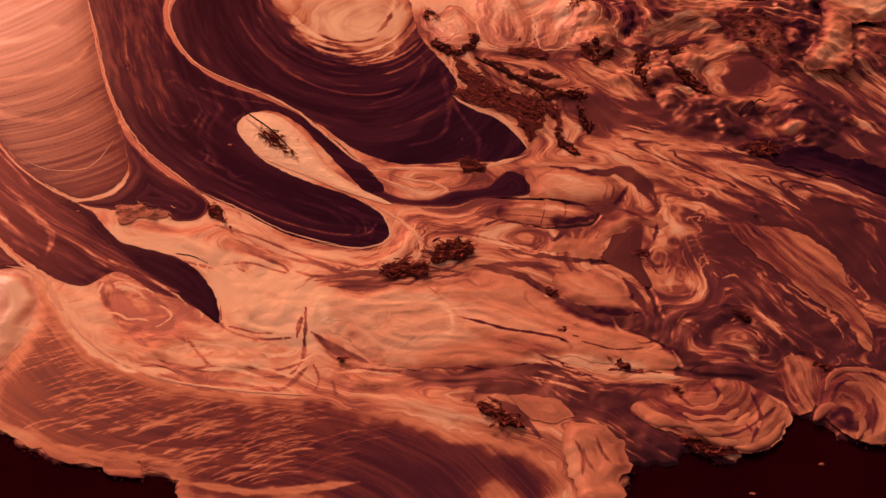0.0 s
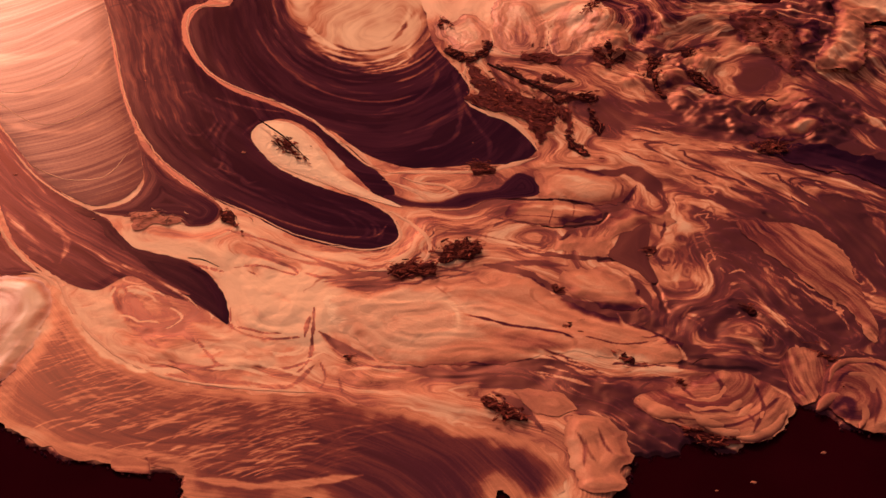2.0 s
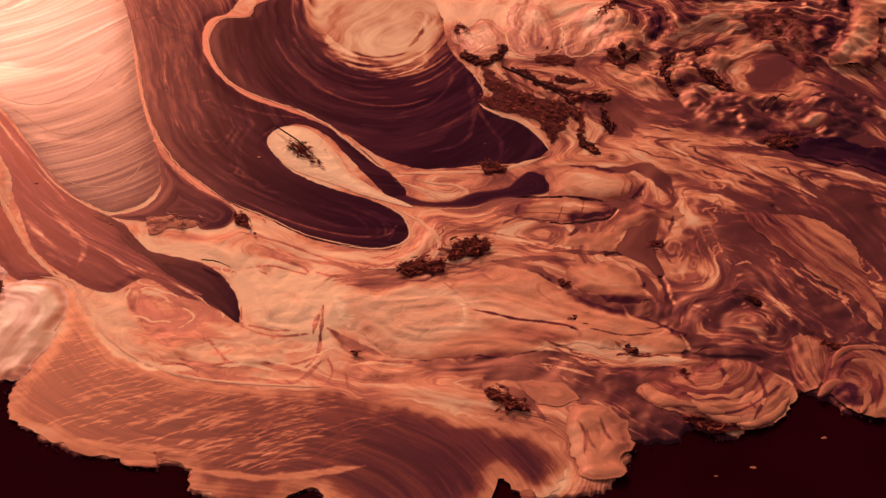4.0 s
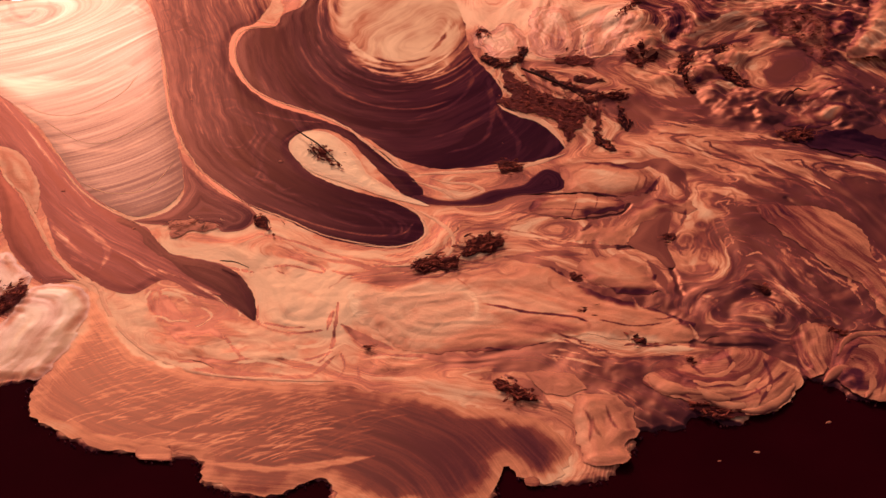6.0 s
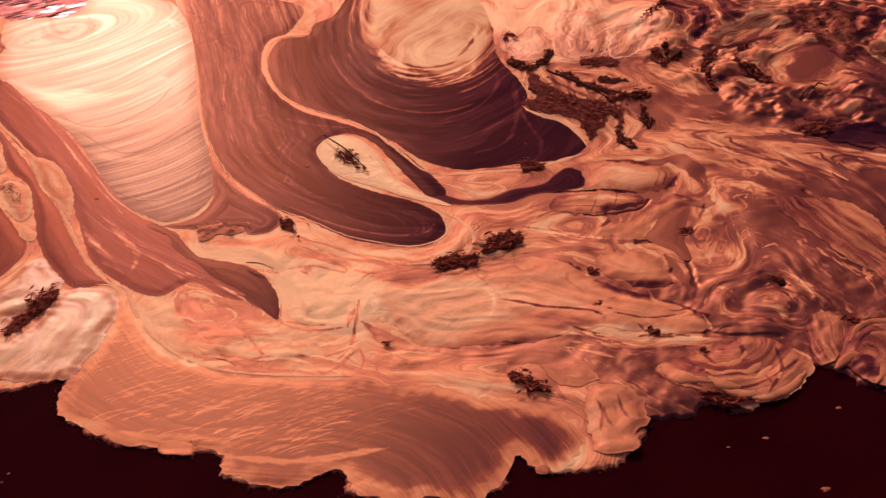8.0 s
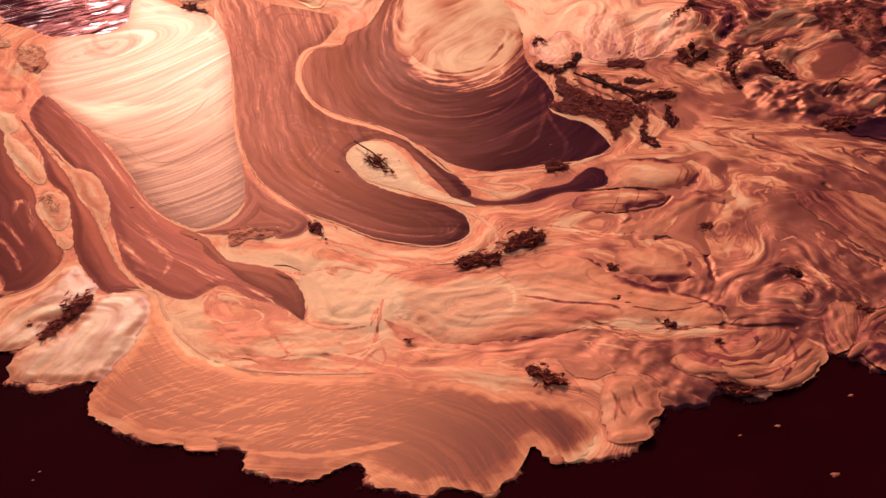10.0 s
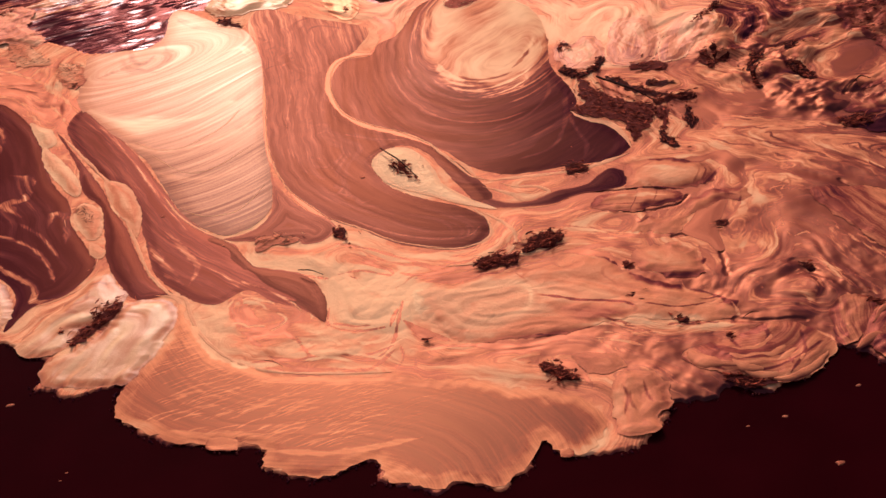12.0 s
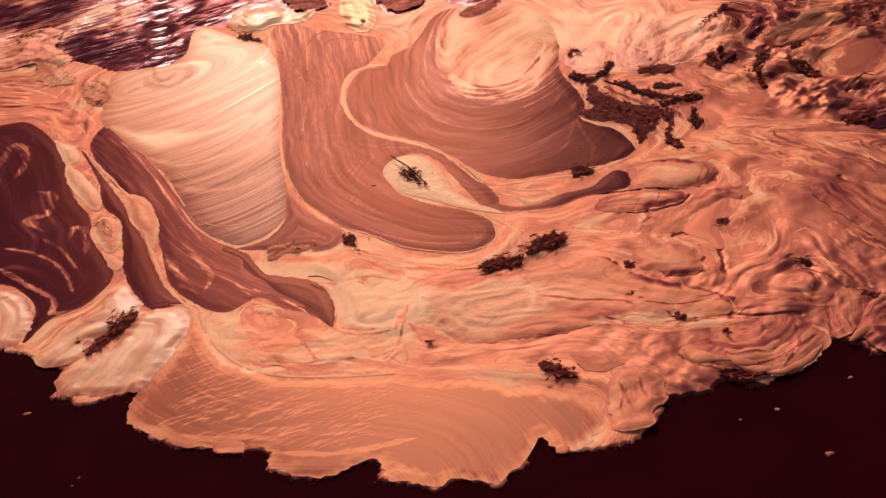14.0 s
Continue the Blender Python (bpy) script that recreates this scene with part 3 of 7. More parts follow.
# ---- water ----
def build_water():
    n = 40
    near = np.linspace(-9, 9, 190)
    xs = np.r_[-np.geomspace(3000, 9.5, n), near, np.geomspace(9.5, 3000, n)]
    ys = np.r_[-np.geomspace(3000, 9.5, n), near, np.geomspace(9.5, 3000, n)]
    gx, gy = np.meshgrid(xs, ys)
    z = np.full(gx.size, -0.007)
    idx = np.arange(gx.size).reshape(gx.shape)
    quads = np.stack([idx[:-1, :-1], idx[:-1, 1:], idx[1:, 1:], idx[1:, :-1]], -1).reshape(-1, 4)
    ob = mesh_object("water", np.c_[gx.ravel(), gy.ravel(), z], quads, MAT_WATER)
    tagged(ob, "still, nearly black river water around the foam", "water", kind="structure")


build_water()

RAFT = spline(([(-2.7, 0.82), (-2.17, 0.56), (-2.02, 0.47), (-1.9, 0.34), (-1.82, 0.29), (-1.8, 0.13), (-1.79, 0.06), (-1.6, -0.06), (-1.5, -0.03), (-1.39, -0.01), (-1.39, -0.14), (-1.35, -0.28), (-1.21, -0.41), (-1.09, -0.5), (-0.99, -0.54), (-0.91, -0.53), (-0.89, -0.59), (-0.77, -0.61), (-0.66, -0.63), (-0.64, -0.77), (-0.52, -0.84), (-0.38, -0.89), (-0.29, -0.85), (-0.18, -0.82), (-0.16, -0.93), (-0.1, -0.99), (0.01, -1.04), (0.1, -1.07), (0.18, -1.03), (0.34, -1.12), (0.4, -1.05), (0.47, -0.97), (0.48, -0.89)] + [(0.53, -0.81), (0.56, -0.92), (0.68, -0.96), (0.8, -0.98), (0.91, -0.95), (1.01, -0.8), (1.05, -0.71), (1.18, -0.71), (1.29, -0.64), (1.39, -0.71), (1.52, -0.66), (1.6, -0.64), (1.68, -0.51), (1.76, -0.46), (1.84, -0.53), (1.91, -0.62)] + [(1.92, -0.62), (2.04, -0.66), (2.25, -0.58), (2.69, -0.41), (3.89, 1.16)] + [(2.96, 3.03), (2.5, 2.92), (1.72, 3.46), (0.7, 3.91), (0.34, 3.94), (0.09, 3.77), (-0.18, 4.19), (-0.24, 3.93), (-0.43, 3.92), (-0.61, 4.35), (-0.84, 4.41), (-0.88, 4.2), (-1.05, 4.21), (-1.27, 4.4), (-1.51, 4.43), (-1.54, 4.24), (-1.74, 4.3), (-1.74, 4.08), (-1.79, 3.88), (-1.87, 3.74), (-2, 3.76), (-2.23, 3.82), (-2.59, 4.11), (-2.87, 4.14), (-3.2, 4.49), (-3.86, 4.63), (-3.81, 2.68)])[::-1], True, 0.008, 0.024, 77)


def raft_tone(xy, f, s):
    """How thick the scum lies on the raft, with fold shade painted in."""
    x, y = xy[:, 0], xy[:, 1]
    dark = dark_field.at(x, y)
    tone = 0.72 + pale_field.at(x, y) - dark + (0.5 + 1.5 * dark) * (s - 0.5) + 0.25 * (fbm(x * 1.7 + 8, y * 1.7, octaves=3) - 0.5)
    wisp = fbm(x * 2.5, y * 2.5, (f + 0.2 * (fbm(x * 3 + 9, y * 3, octaves=3) - 0.5)) * 42 + 3, 3)
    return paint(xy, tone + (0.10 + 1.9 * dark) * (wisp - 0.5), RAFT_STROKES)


def build_raft():
    xy, quads, d = sheet(RAFT, 0.006, 0.12)
    sunk = np.zeros(len(xy))
    for line in COVERED:
        line = line[::2]
        lo, hi = line.min(0), line.max(0)
        k = np.where((xy > lo).all(1) & (xy < hi).all(1))[0]
        k = k[inside(xy[k], line)]
        if len(k):
            sunk[k] = np.maximum(sunk[k], nearest(xy[k], line)[0])
    # the raft is open under the film and the thick patches
    quads = quads[(sunk[quads] < 0.045).any(1)]
    used = np.unique(quads)
    back_to = np.zeros(len(xy), int)
    back_to[used] = np.arange(len(used))
    quads, xy, d, sunk = back_to[quads], xy[used], d[used], smooth((sunk[used] - 0.006) / 0.02)
    h, f, s = raft_shape(xy)
    x, y = xy[:, 0], xy[:, 1]
    edge = smooth(d / 0.022)
    crack = np.zeros(len(xy))
    for line, w in CRACK_LINES:
        lo, hi = line.min(0) - 0.1, line.max(0) + 0.1
        k = np.where((xy > lo).all(1) & (xy < hi).all(1))[0]
        if len(k):
            q, _ = nearest(xy[k], line, False)
            wob = w * (0.4 + 1.3 * fbm(x[k] * 25, y[k] * 25, octaves=2))
            crack[k] = np.maximum(crack[k], smooth(1.4 - q / wob))
    z = -0.005 * sunk * edge - 0.012 + 0.012 * edge + h * edge * (0.15 + 0.85 * smooth(d / 0.12)) - 0.004 * crack
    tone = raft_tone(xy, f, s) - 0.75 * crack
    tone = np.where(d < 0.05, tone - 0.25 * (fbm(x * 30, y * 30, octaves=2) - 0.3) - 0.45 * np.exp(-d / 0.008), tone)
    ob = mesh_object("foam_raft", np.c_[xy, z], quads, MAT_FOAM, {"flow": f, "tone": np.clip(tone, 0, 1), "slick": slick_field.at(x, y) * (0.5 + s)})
    tagged(ob, "wide raft of swirled tan and brown foam floating on dark water", "foam", kind="structure")


# ---- pools and patches on the raft ----
def paint(xy, tone, strokes):
    """Threads and smears of thicker or thinner scum, also painted fold shade and glints: line, half width, tone,
    softness.
    """
    x, y = xy[:, 0], xy[:, 1]
    for n, (points, width, value, soft) in enumerate(strokes):
        line = spline(points, False, 0.03)
        reach = 1.6 * width * (1 + soft) + 0.02
        lo, hi = line.min(0) - reach, line.max(0) + reach
        k = np.where((xy > lo).all(1) & (xy < hi).all(1))[0]
        if not len(k):
            continue
        q, _ = nearest(xy[k], line, False)
        rag = 0.35 + 1.3 * fbm(x[k] * 0.55 / max(width, 0.022) + n, y[k] * 0.55 / max(width, 0.022), octaves=3)
        ends = np.minimum(np.hypot(*(xy[k] - line[0]).T), np.hypot(*(xy[k] - line[-1]).T))
        rag = rag * (0.2 + 0.8 * smooth(ends / (5 * width)))
        w = smooth((rag - q / width) / max(soft, 0.15) + 0.3)
        tone[k] = tone[k] * (1 - w) + (value + 0.25 * (fbm(x[k] * 6 + n, y[k] * 6, q * 50, 3) - 0.5)) * w
    return tone



def patch(name, line, mat, label, category, tone, lift=0.0007, thick=0.003, bevel=0.02, step=0.005, centre=None, slope=(0, 0, 0), fade=None, streak=0.3, rim=0.0, rim_width=0.02, lumps=0.0, group="", flow_line=None, k=18, strokes=(), wander=0.07, slick=(), sharp=False, broken=0.0, axis=None, heart=None, merge=0.0, shiny=None):
    xy, quads, d = sheet(line, step)
    x, y = xy[:, 0], xy[:, 1]
    if isinstance(flow_line, str):
        f = flow_field.at(x, y)
    elif flow_line is not None:
        f = nearest(xy, flow_line, False)[0]
    elif axis is not None:
        a, b = np.array(axis[0]), np.array(axis[1])
        way = (b - a) / np.linalg.norm(b - a)
        along, off = (xy - a) @ way, (xy - a) @ np.array([-way[1], way[0]])
        f = along + axis[2] * off * off
        ring = np.hypot(along, 0.55 * off)
        w = smooth((along - 0.25) / 0.6)
        f = f * w + ring * (1 - w)
    elif centre is not None:
        f = np.hypot(x - centre[0], (y - centre[1]) * centre[2])
    else:
        f = d
    if heart:
        w = smooth((0.52 - f) / 0.30)
        f = f * (1 - w) + (0.40 - 0.45 * (y - centre[1]) * centre[2] + 0.25 * (x - centre[0])) * w
    thick, lumps, bevel = 0.4 * thick, 0.5 * lumps, bevel if sharp else np.clip(bevel, 0.06, 0.10)
    bend = f + wander * (fbm(x * 3, y * 3, octaves=3) - 0.5)
    s = fbm(x * 1.6, y * 1.6, bend * k, 4)
    COVERED.append(line)
    z = raft_height(xy) + lift + (thick + lumps * (fbm(x * 9, y * 9, octaves=3) - 0.4)) * smooth(d / bevel)
    c = line.mean(0)
    edge = rim * np.exp(-d / rim_width) * (0.5 + 1.0 * fbm(x * 2, y * 2, d * 60, 3))
    tn = tone + streak * 2 * (s - 0.5) + slope[0] * (x - c[0]) + slope[1] * (y - c[1]) + slope[2] * d + edge
    if fade:
        q, _ = nearest(xy, spline(fade[0], False, 0.04), False)
        w = smooth(1.15 - q / fade[1] + 0.5 * (s - 0.5))
        tn = tn * (1 - w) + (fade[2] + 0.4 * (s - 0.5)) * w
    if heart:
        r = np.hypot(x - centre[0], (y - centre[1]) * centre[2])
        w = smooth((heart[1] - r + 0.30 * (s - 0.5)) / (heart[1] - heart[0]))
        tn = tn * (1 - w) + (heart[2] + 0.5 * (fbm(x * 4, y * 2.6, f * 9 + 2 * fbm(x * 3, y * 3, octaves=2), 4) - 0.5)) * w
    tn = paint(xy, tn, strokes)
    if broken:
        gap = smooth((fbm(x * 5 + 3, y * 5, octaves=3) - 0.47) * 9)
        tn = tn - broken * gap * np.exp(-d / 0.010) - 0.12 * (1 - gap) * np.exp(-d / 0.05)
        tn = tn - 0.5 * broken * smooth(1.5 - 45 * np.abs(fbm(x * 3.2 + 11, y * 3.2, f * 6, 3) - 0.5)) * smooth((fbm(x * 4, y * 4 + 7, octaves=2) - 0.5) * 8)
    if merge or isinstance(flow_line, str) and not sharp:
        _, rf, rs = raft_shape(xy)
        w = smooth(d / (merge or 0.06) + 1.2 * (fbm(x * 12, y * 12, octaves=3) - 0.5))
        tn = tn * w + raft_tone(xy, rf, rs) * (1 - w)
    wet = np.full(len(xy), slick) if isinstance(slick, float) else np.clip(paint(xy, np.zeros(len(xy)), slick), 0, 6)
    if shiny:
        wet = (shiny[0] + shiny[1] * smooth((y - shiny[2]) / shiny[3])) * (0.5 + s) * (0.55 + 0.45 * smooth(d / 0.10))
    ob = mesh_object(name, np.c_[xy, z], quads, mat, {"flow": f, "tone": np.clip(tn, 0, 1), "slick": wet})
    return tagged(ob, label, category, group)


def shape(points, ragged=0.008, seed=0):
    return spline(points, True, 0.02, ragged, seed)


COVERED = []
# lines of thick and thin scum, and painted fold shade, drawn over the raft: points, half width, tone, softness
DARK_THREADS_AND_SHADE = []
DARK_THREADS_AND_SHADE.append(([(-0.36, 0.85), (-0.22, 0.74), (-0.03, 0.65), (0.1, 0.55)], 0.016, 0.42, 0.7))
DARK_THREADS_AND_SHADE.append(([(-0.31, 0.77), (-0.13, 0.61), (0.01, 0.53)], 0.010, 0.45, 0.7))
DARK_THREADS_AND_SHADE.append(([(-0.54, 0.74), (-0.41, 0.67), (-0.32, 0.61)], 0.008, 0.35, 0.6))
DARK_THREADS_AND_SHADE.append(([(-0.84, 0.43), (-0.77, 0.5), (-0.68, 0.4), (-0.66, 0.25), (-0.75, 0.2)], 0.018, 0.45, 0.7))
DARK_THREADS_AND_SHADE.append(([(-0.45, 0.4), (-0.44, 0.25), (-0.32, 0.17), (-0.16, 0.16)], 0.006, 0.4, 0.5))
DARK_THREADS_AND_SHADE.append(([(-0.13, 0.01), (-0.26, -0.03), (-0.44, 0.02), (-0.6, -0.01)], 0.010, 0.42, 0.6))
DARK_THREADS_AND_SHADE.append(([(-0.12, -0.02), (-0.23, -0.15), (-0.36, -0.14)], 0.010, 0.45, 0.6))
DARK_THREADS_AND_SHADE.append(([(0.49, 0.91), (0.7, 0.81), (0.96, 0.71)], 0.010, 0.4, 0.7))
DARK_THREADS_AND_SHADE.append(([(0.7, 0.98), (0.89, 0.9), (1.04, 0.87)], 0.008, 0.3, 0.6))
# next eight: shade between the crumpled lumps, painted dark on the upper right
DARK_THREADS_AND_SHADE.append(([(1.82, 2.35), (1.9, 2.18), (1.99, 2.04)], 0.025, 0.12, 0.5))
DARK_THREADS_AND_SHADE.append(([(1.69, 2.02), (1.86, 2.05), (2.02, 1.98)], 0.025, 0.15, 0.5))
DARK_THREADS_AND_SHADE.append(([(1.97, 1.84), (2.09, 1.71), (2.25, 1.75)], 0.025, 0.15, 0.6))
DARK_THREADS_AND_SHADE.append(([(2.05, 1.45), (2.28, 1.54), (2.4, 1.51), (2.58, 1.53)], 0.022, 0.12, 0.5))
DARK_THREADS_AND_SHADE.append(([(1.55, 2.52), (1.7, 2.41), (1.91, 2.42), (2.1, 2.58)], 0.025, 0.25, 0.7))
DARK_THREADS_AND_SHADE.append(([(1.62, 2.92), (1.78, 2.78), (1.99, 2.87)], 0.09, 0.42, 1.0))
DARK_THREADS_AND_SHADE.append(([(2.25, 2.57), (2.39, 2.5), (2.59, 2.54)], 0.03, 0.2, 0.7))
DARK_THREADS_AND_SHADE.append(([(2.44, 2.02), (2.55, 1.91), (2.7, 1.73)], 0.03, 0.2, 0.7))
DARK_THREADS_AND_SHADE.append(([(1.62, 1.1), (1.82, 0.97), (1.97, 0.85), (2.14, 0.72), (2.27, 0.6)], 0.030, 0.08, 0.6))
DARK_THREADS_AND_SHADE.append(([(1.71, 0.78), (1.8, 0.69), (1.88, 0.53), (1.96, 0.36), (2.06, 0.27), (2.12, 0.13), (2.15, -0.08)], 0.028, 0.08, 0.6))
DARK_THREADS_AND_SHADE.append(([(0.94, 0.31), (1.08, 0.25), (1.21, 0.18), (1.3, 0.08), (1.39, -0.05), (1.48, -0.16), (1.68, -0.22)], 0.045, 0.10, 0.5))
DARK_THREADS_AND_SHADE.append(([(1.27, 0.47), (1.3, 0.35), (1.31, 0.21)], 0.030, 0.10, 0.4))
DARK_THREADS_AND_SHADE.append(([(1.11, 1.34), (1.3, 1.27), (1.44, 1.29), (1.52, 1.18), (1.55, 1.04)], 0.030, 0.12, 0.5))
DARK_THREADS_AND_SHADE.append(([(0.77, 0.72), (0.91, 0.67), (1.05, 0.62), (1.21, 0.6)], 0.018, 0.12, 0.4))
DARK_THREADS_AND_SHADE.append(([(1.01, 0.88), (1.1, 0.89), (1.22, 0.93), (1.26, 0.98)], 0.022, 0.12, 0.4))
DARK_THREADS_AND_SHADE.append(([(1, 0.83), (1.02, 0.77), (1.06, 0.81), (1.1, 0.85)], 0.030, 0.15, 0.4))
DARK_THREADS_AND_SHADE.append(([(1.84, 0.02), (1.88, -0.08), (2, -0.17), (2.2, -0.21), (2.36, -0.23)], 0.035, 0.08, 0.5))
DARK_THREADS_AND_SHADE.append(([(1.7, -0), (1.75, -0.07), (1.71, -0.11)], 0.05, 0.12, 0.5))
DARK_THREADS_AND_SHADE.append(([(2.03, 0.19), (2.08, 0.09), (2.1, -0.07)], 0.04, 0.10, 0.7))
DARK_THREADS_AND_SHADE.append(([(0.83, -0.27), (0.97, -0.31), (1.07, -0.35)], 0.025, 0.10, 0.4))
DARK_THREADS_AND_SHADE.append(([(0.62, -0.11), (0.8, -0.11), (0.94, -0.21)], 0.025, 0.12, 0.5))
DARK_THREADS_AND_SHADE.append(([(0.53, -0.22), (0.71, -0.23), (0.85, -0.33), (0.96, -0.48), (1.04, -0.61)], 0.045, 0.14, 0.5))
DARK_THREADS_AND_SHADE.append(([(1.02, -0.42), (1.11, -0.52), (1.24, -0.62)], 0.09, 0.10, 0.5))
DARK_THREADS_AND_SHADE.append(([(1.26, -0.61), (1.34, -0.66), (1.44, -0.7)], 0.05, 0.10, 0.5))
DARK_THREADS_AND_SHADE.append(([(1.34, -0.18), (1.47, -0.2), (1.62, -0.25), (1.74, -0.32)], 0.028, 0.08, 0.4))
DARK_THREADS_AND_SHADE.append(([(1.71, -0.48), (1.84, -0.45), (1.93, -0.34)], 0.030, 0.12, 0.4))
DARK_THREADS_AND_SHADE.append(([(0.65, 0.6), (0.77, 0.55), (0.85, 0.49), (0.94, 0.34)], 0.022, 0.12, 0.4))
DARK_THREADS_AND_SHADE.append(([(1.54, 1.06), (1.52, 0.88), (1.46, 0.73)], 0.012, 0.15, 0.4))
DARK_THREADS_AND_SHADE.append(([(1.19, 0.99), (1.35, 0.99), (1.44, 0.91), (1.5, 0.86)], 0.008, 0.2, 0.4))
DARK_THREADS_AND_SHADE.append(([(1.01, 1.09), (1.2, 1.03), (1.24, 0.97), (1.31, 0.98), (1.39, 1.08), (1.44, 1.17)], 0.010, 0.18, 0.4))
DARK_THREADS_AND_SHADE.append(([(2.23, 1.93), (2.43, 1.8), (2.61, 1.63), (2.82, 1.41)], 0.035, 0.15, 0.8))
DARK_THREADS_AND_SHADE.append(([(2.05, 1.45), (2.27, 1.44), (2.46, 1.33), (2.65, 1.17), (2.82, 1.06)], 0.07, 0.06, 0.6))
DARK_THREADS_AND_SHADE.append(([(1.55, 1.95), (1.76, 1.85), (1.98, 1.83), (2.07, 1.64)], 0.04, 0.15, 0.7))
DARK_THREADS_AND_SHADE.append(([(1.41, 1.98), (1.51, 1.76), (1.71, 1.67)], 0.03, 0.2, 0.7))
DARK_THREADS_AND_SHADE.append(([(2.16, 1.04), (2.25, 0.9), (2.33, 0.82)], 0.05, 0.10, 0.6))
DARK_THREADS_AND_SHADE.append(([(2.27, 0.69), (2.3, 0.48), (2.31, 0.27)], 0.05, 0.14, 0.7))
DARK_THREADS_AND_SHADE.append(([(0.57, -0.26), (0.65, -0.34), (0.7, -0.43), (0.73, -0.51)], 0.030, 0.10, 0.4))
DARK_THREADS_AND_SHADE.append(([(-0.06, 0.57), (0.04, 0.55), (0.13, 0.57), (0.28, 0.57)], 0.018, 0.25, 0.5))
DARK_THREADS_AND_SHADE.append(([(0.01, 0.49), (0.12, 0.47), (0.25, 0.48)], 0.030, 0.38, 0.5))
DARK_THREADS_AND_SHADE.append(([(0.03, -0.04), (0.21, -0.07), (0.35, -0.09)], 0.010, 0.15, 0.4))
DARK_THREADS_AND_SHADE.append(([(0.21, -0.07), (0.39, -0.14), (0.54, -0.18), (0.75, -0.28)], 0.035, 0.22, 0.6))
DARK_THREADS_AND_SHADE.append(([(-0.09, 0.19), (-0, 0.07), (0.1, -0.01)], 0.030, 0.45, 0.8))
DARK_THREADS_AND_SHADE.append(([(-0.89, 0.52), (-0.82, 0.36), (-0.7, 0.24)], 0.045, 0.40, 0.8))
DARK_THREADS_AND_SHADE.append(([(-0.9, 0.6), (-0.85, 0.48), (-0.78, 0.38)], 0.020, 0.25, 0.6))
DARK_THREADS_AND_SHADE.append(([(-0.68, 0.31), (-0.61, 0.19), (-0.58, 0.16)], 0.014, 0.4, 0.5))
DARK_THREADS_AND_SHADE.append(([(-0.82, 0.25), (-0.68, 0.05), (-0.55, -0.01), (-0.39, -0.01)], 0.012, 0.42, 0.5))
DARK_THREADS_AND_SHADE.append(([(-0.1, 0.35), (-0.11, 0.23), (-0.14, 0.01)], 0.006, 0.25, 0.5))
DARK_THREADS_AND_SHADE.append(([(0.32, 1), (0.52, 0.91), (0.68, 0.84)], 0.030, 0.5, 0.8))
DARK_THREADS_AND_SHADE.append(([(0.56, 1.05), (0.72, 1.07), (0.85, 1.11)], 0.03, 0.3, 0.8))
DARK_THREADS_AND_SHADE.append(([(0.67, 0.6), (0.87, 0.59), (1.01, 0.56)], 0.02, 0.4, 0.6))
DARK_THREADS_AND_SHADE.append(([(1.6, 2.43), (1.74, 2.39), (1.99, 2.44), (2.16, 2.52)], 0.02, 0.25, 0.6))
DARK_THREADS_AND_SHADE.append(([(1.24, 2.32), (1.39, 2.3), (1.48, 2.41)], 0.02, 0.3, 0.6))
DARK_THREADS_AND_SHADE.append(([(0.96, 2.4), (1.12, 2.38), (1.24, 2.34)], 0.012, 0.15, 0.5))
DARK_THREADS_AND_SHADE.append(([(0.96, 2.31), (1.08, 2.28), (1.17, 2.21)], 0.012, 0.18, 0.5))
DARK_THREADS_AND_SHADE.append(([(-3.29, 3.92), (-3.02, 3.8), (-2.74, 3.63), (-2.45, 3.33), (-2.16, 2.83), (-1.96, 2.37)], 0.03, 0.34, 0.8))
DARK_THREADS_AND_SHADE.append(([(-3.22, 3.67), (-2.96, 3.57), (-2.68, 3.38), (-2.39, 3.07), (-2.15, 2.65)], 0.03, 0.32, 0.8))
DARK_THREADS_AND_SHADE.append(([(-2.95, 3.98), (-2.62, 3.76), (-2.41, 3.68)], 0.03, 0.45, 0.8))
PALE_THREADS = []
PALE_THREADS.append(([(-0.93, 1), (-0.77, 0.94), (-0.57, 0.81), (-0.42, 0.64), (-0.28, 0.52)], 0.075, 0.94, 0.6))
PALE_THREADS.append(([(-0.42, 0.53), (-0.26, 0.47), (-0.13, 0.3)], 0.085, 0.86, 0.8))
PALE_THREADS.append(([(-1.06, 0.52), (-0.9, 0.21), (-0.59, 0.05), (-0.26, 0)], 0.035, 0.84, 0.7))
PALE_THREADS.append(([(-0.66, 0.34), (-0.43, 0.18), (-0.17, 0.05)], 0.06, 0.86, 0.8))
PALE_THREADS.append(([(-1.09, 0.56), (-1.04, 0.63), (-1, 0.61)], 0.014, 0.92, 0.4))
PALE_THREADS.append(([(0.37, 1.23), (0.49, 1.16), (0.6, 1.19)], 0.035, 0.9, 0.5))
PALE_THREADS.append(([(1.59, 1.05), (1.71, 1), (1.79, 0.91), (1.84, 0.85)], 0.040, 0.72, 0.5))
PALE_THREADS.append(([(1.57, 1.02), (1.5, 0.75), (1.45, 0.5), (1.46, 0.37)], 0.022, 0.66, 0.4))
PALE_THREADS.append(([(1.43, 0.63), (1.42, 0.5), (1.41, 0.4)], 0.045, 0.72, 0.5))
PALE_THREADS.append(([(1.56, 0.75), (1.54, 0.56), (1.55, 0.38)], 0.012, 0.60, 0.4))
PALE_THREADS.append(([(1.6, 0.78), (1.61, 0.61), (1.62, 0.4)], 0.008, 0.55, 0.4))
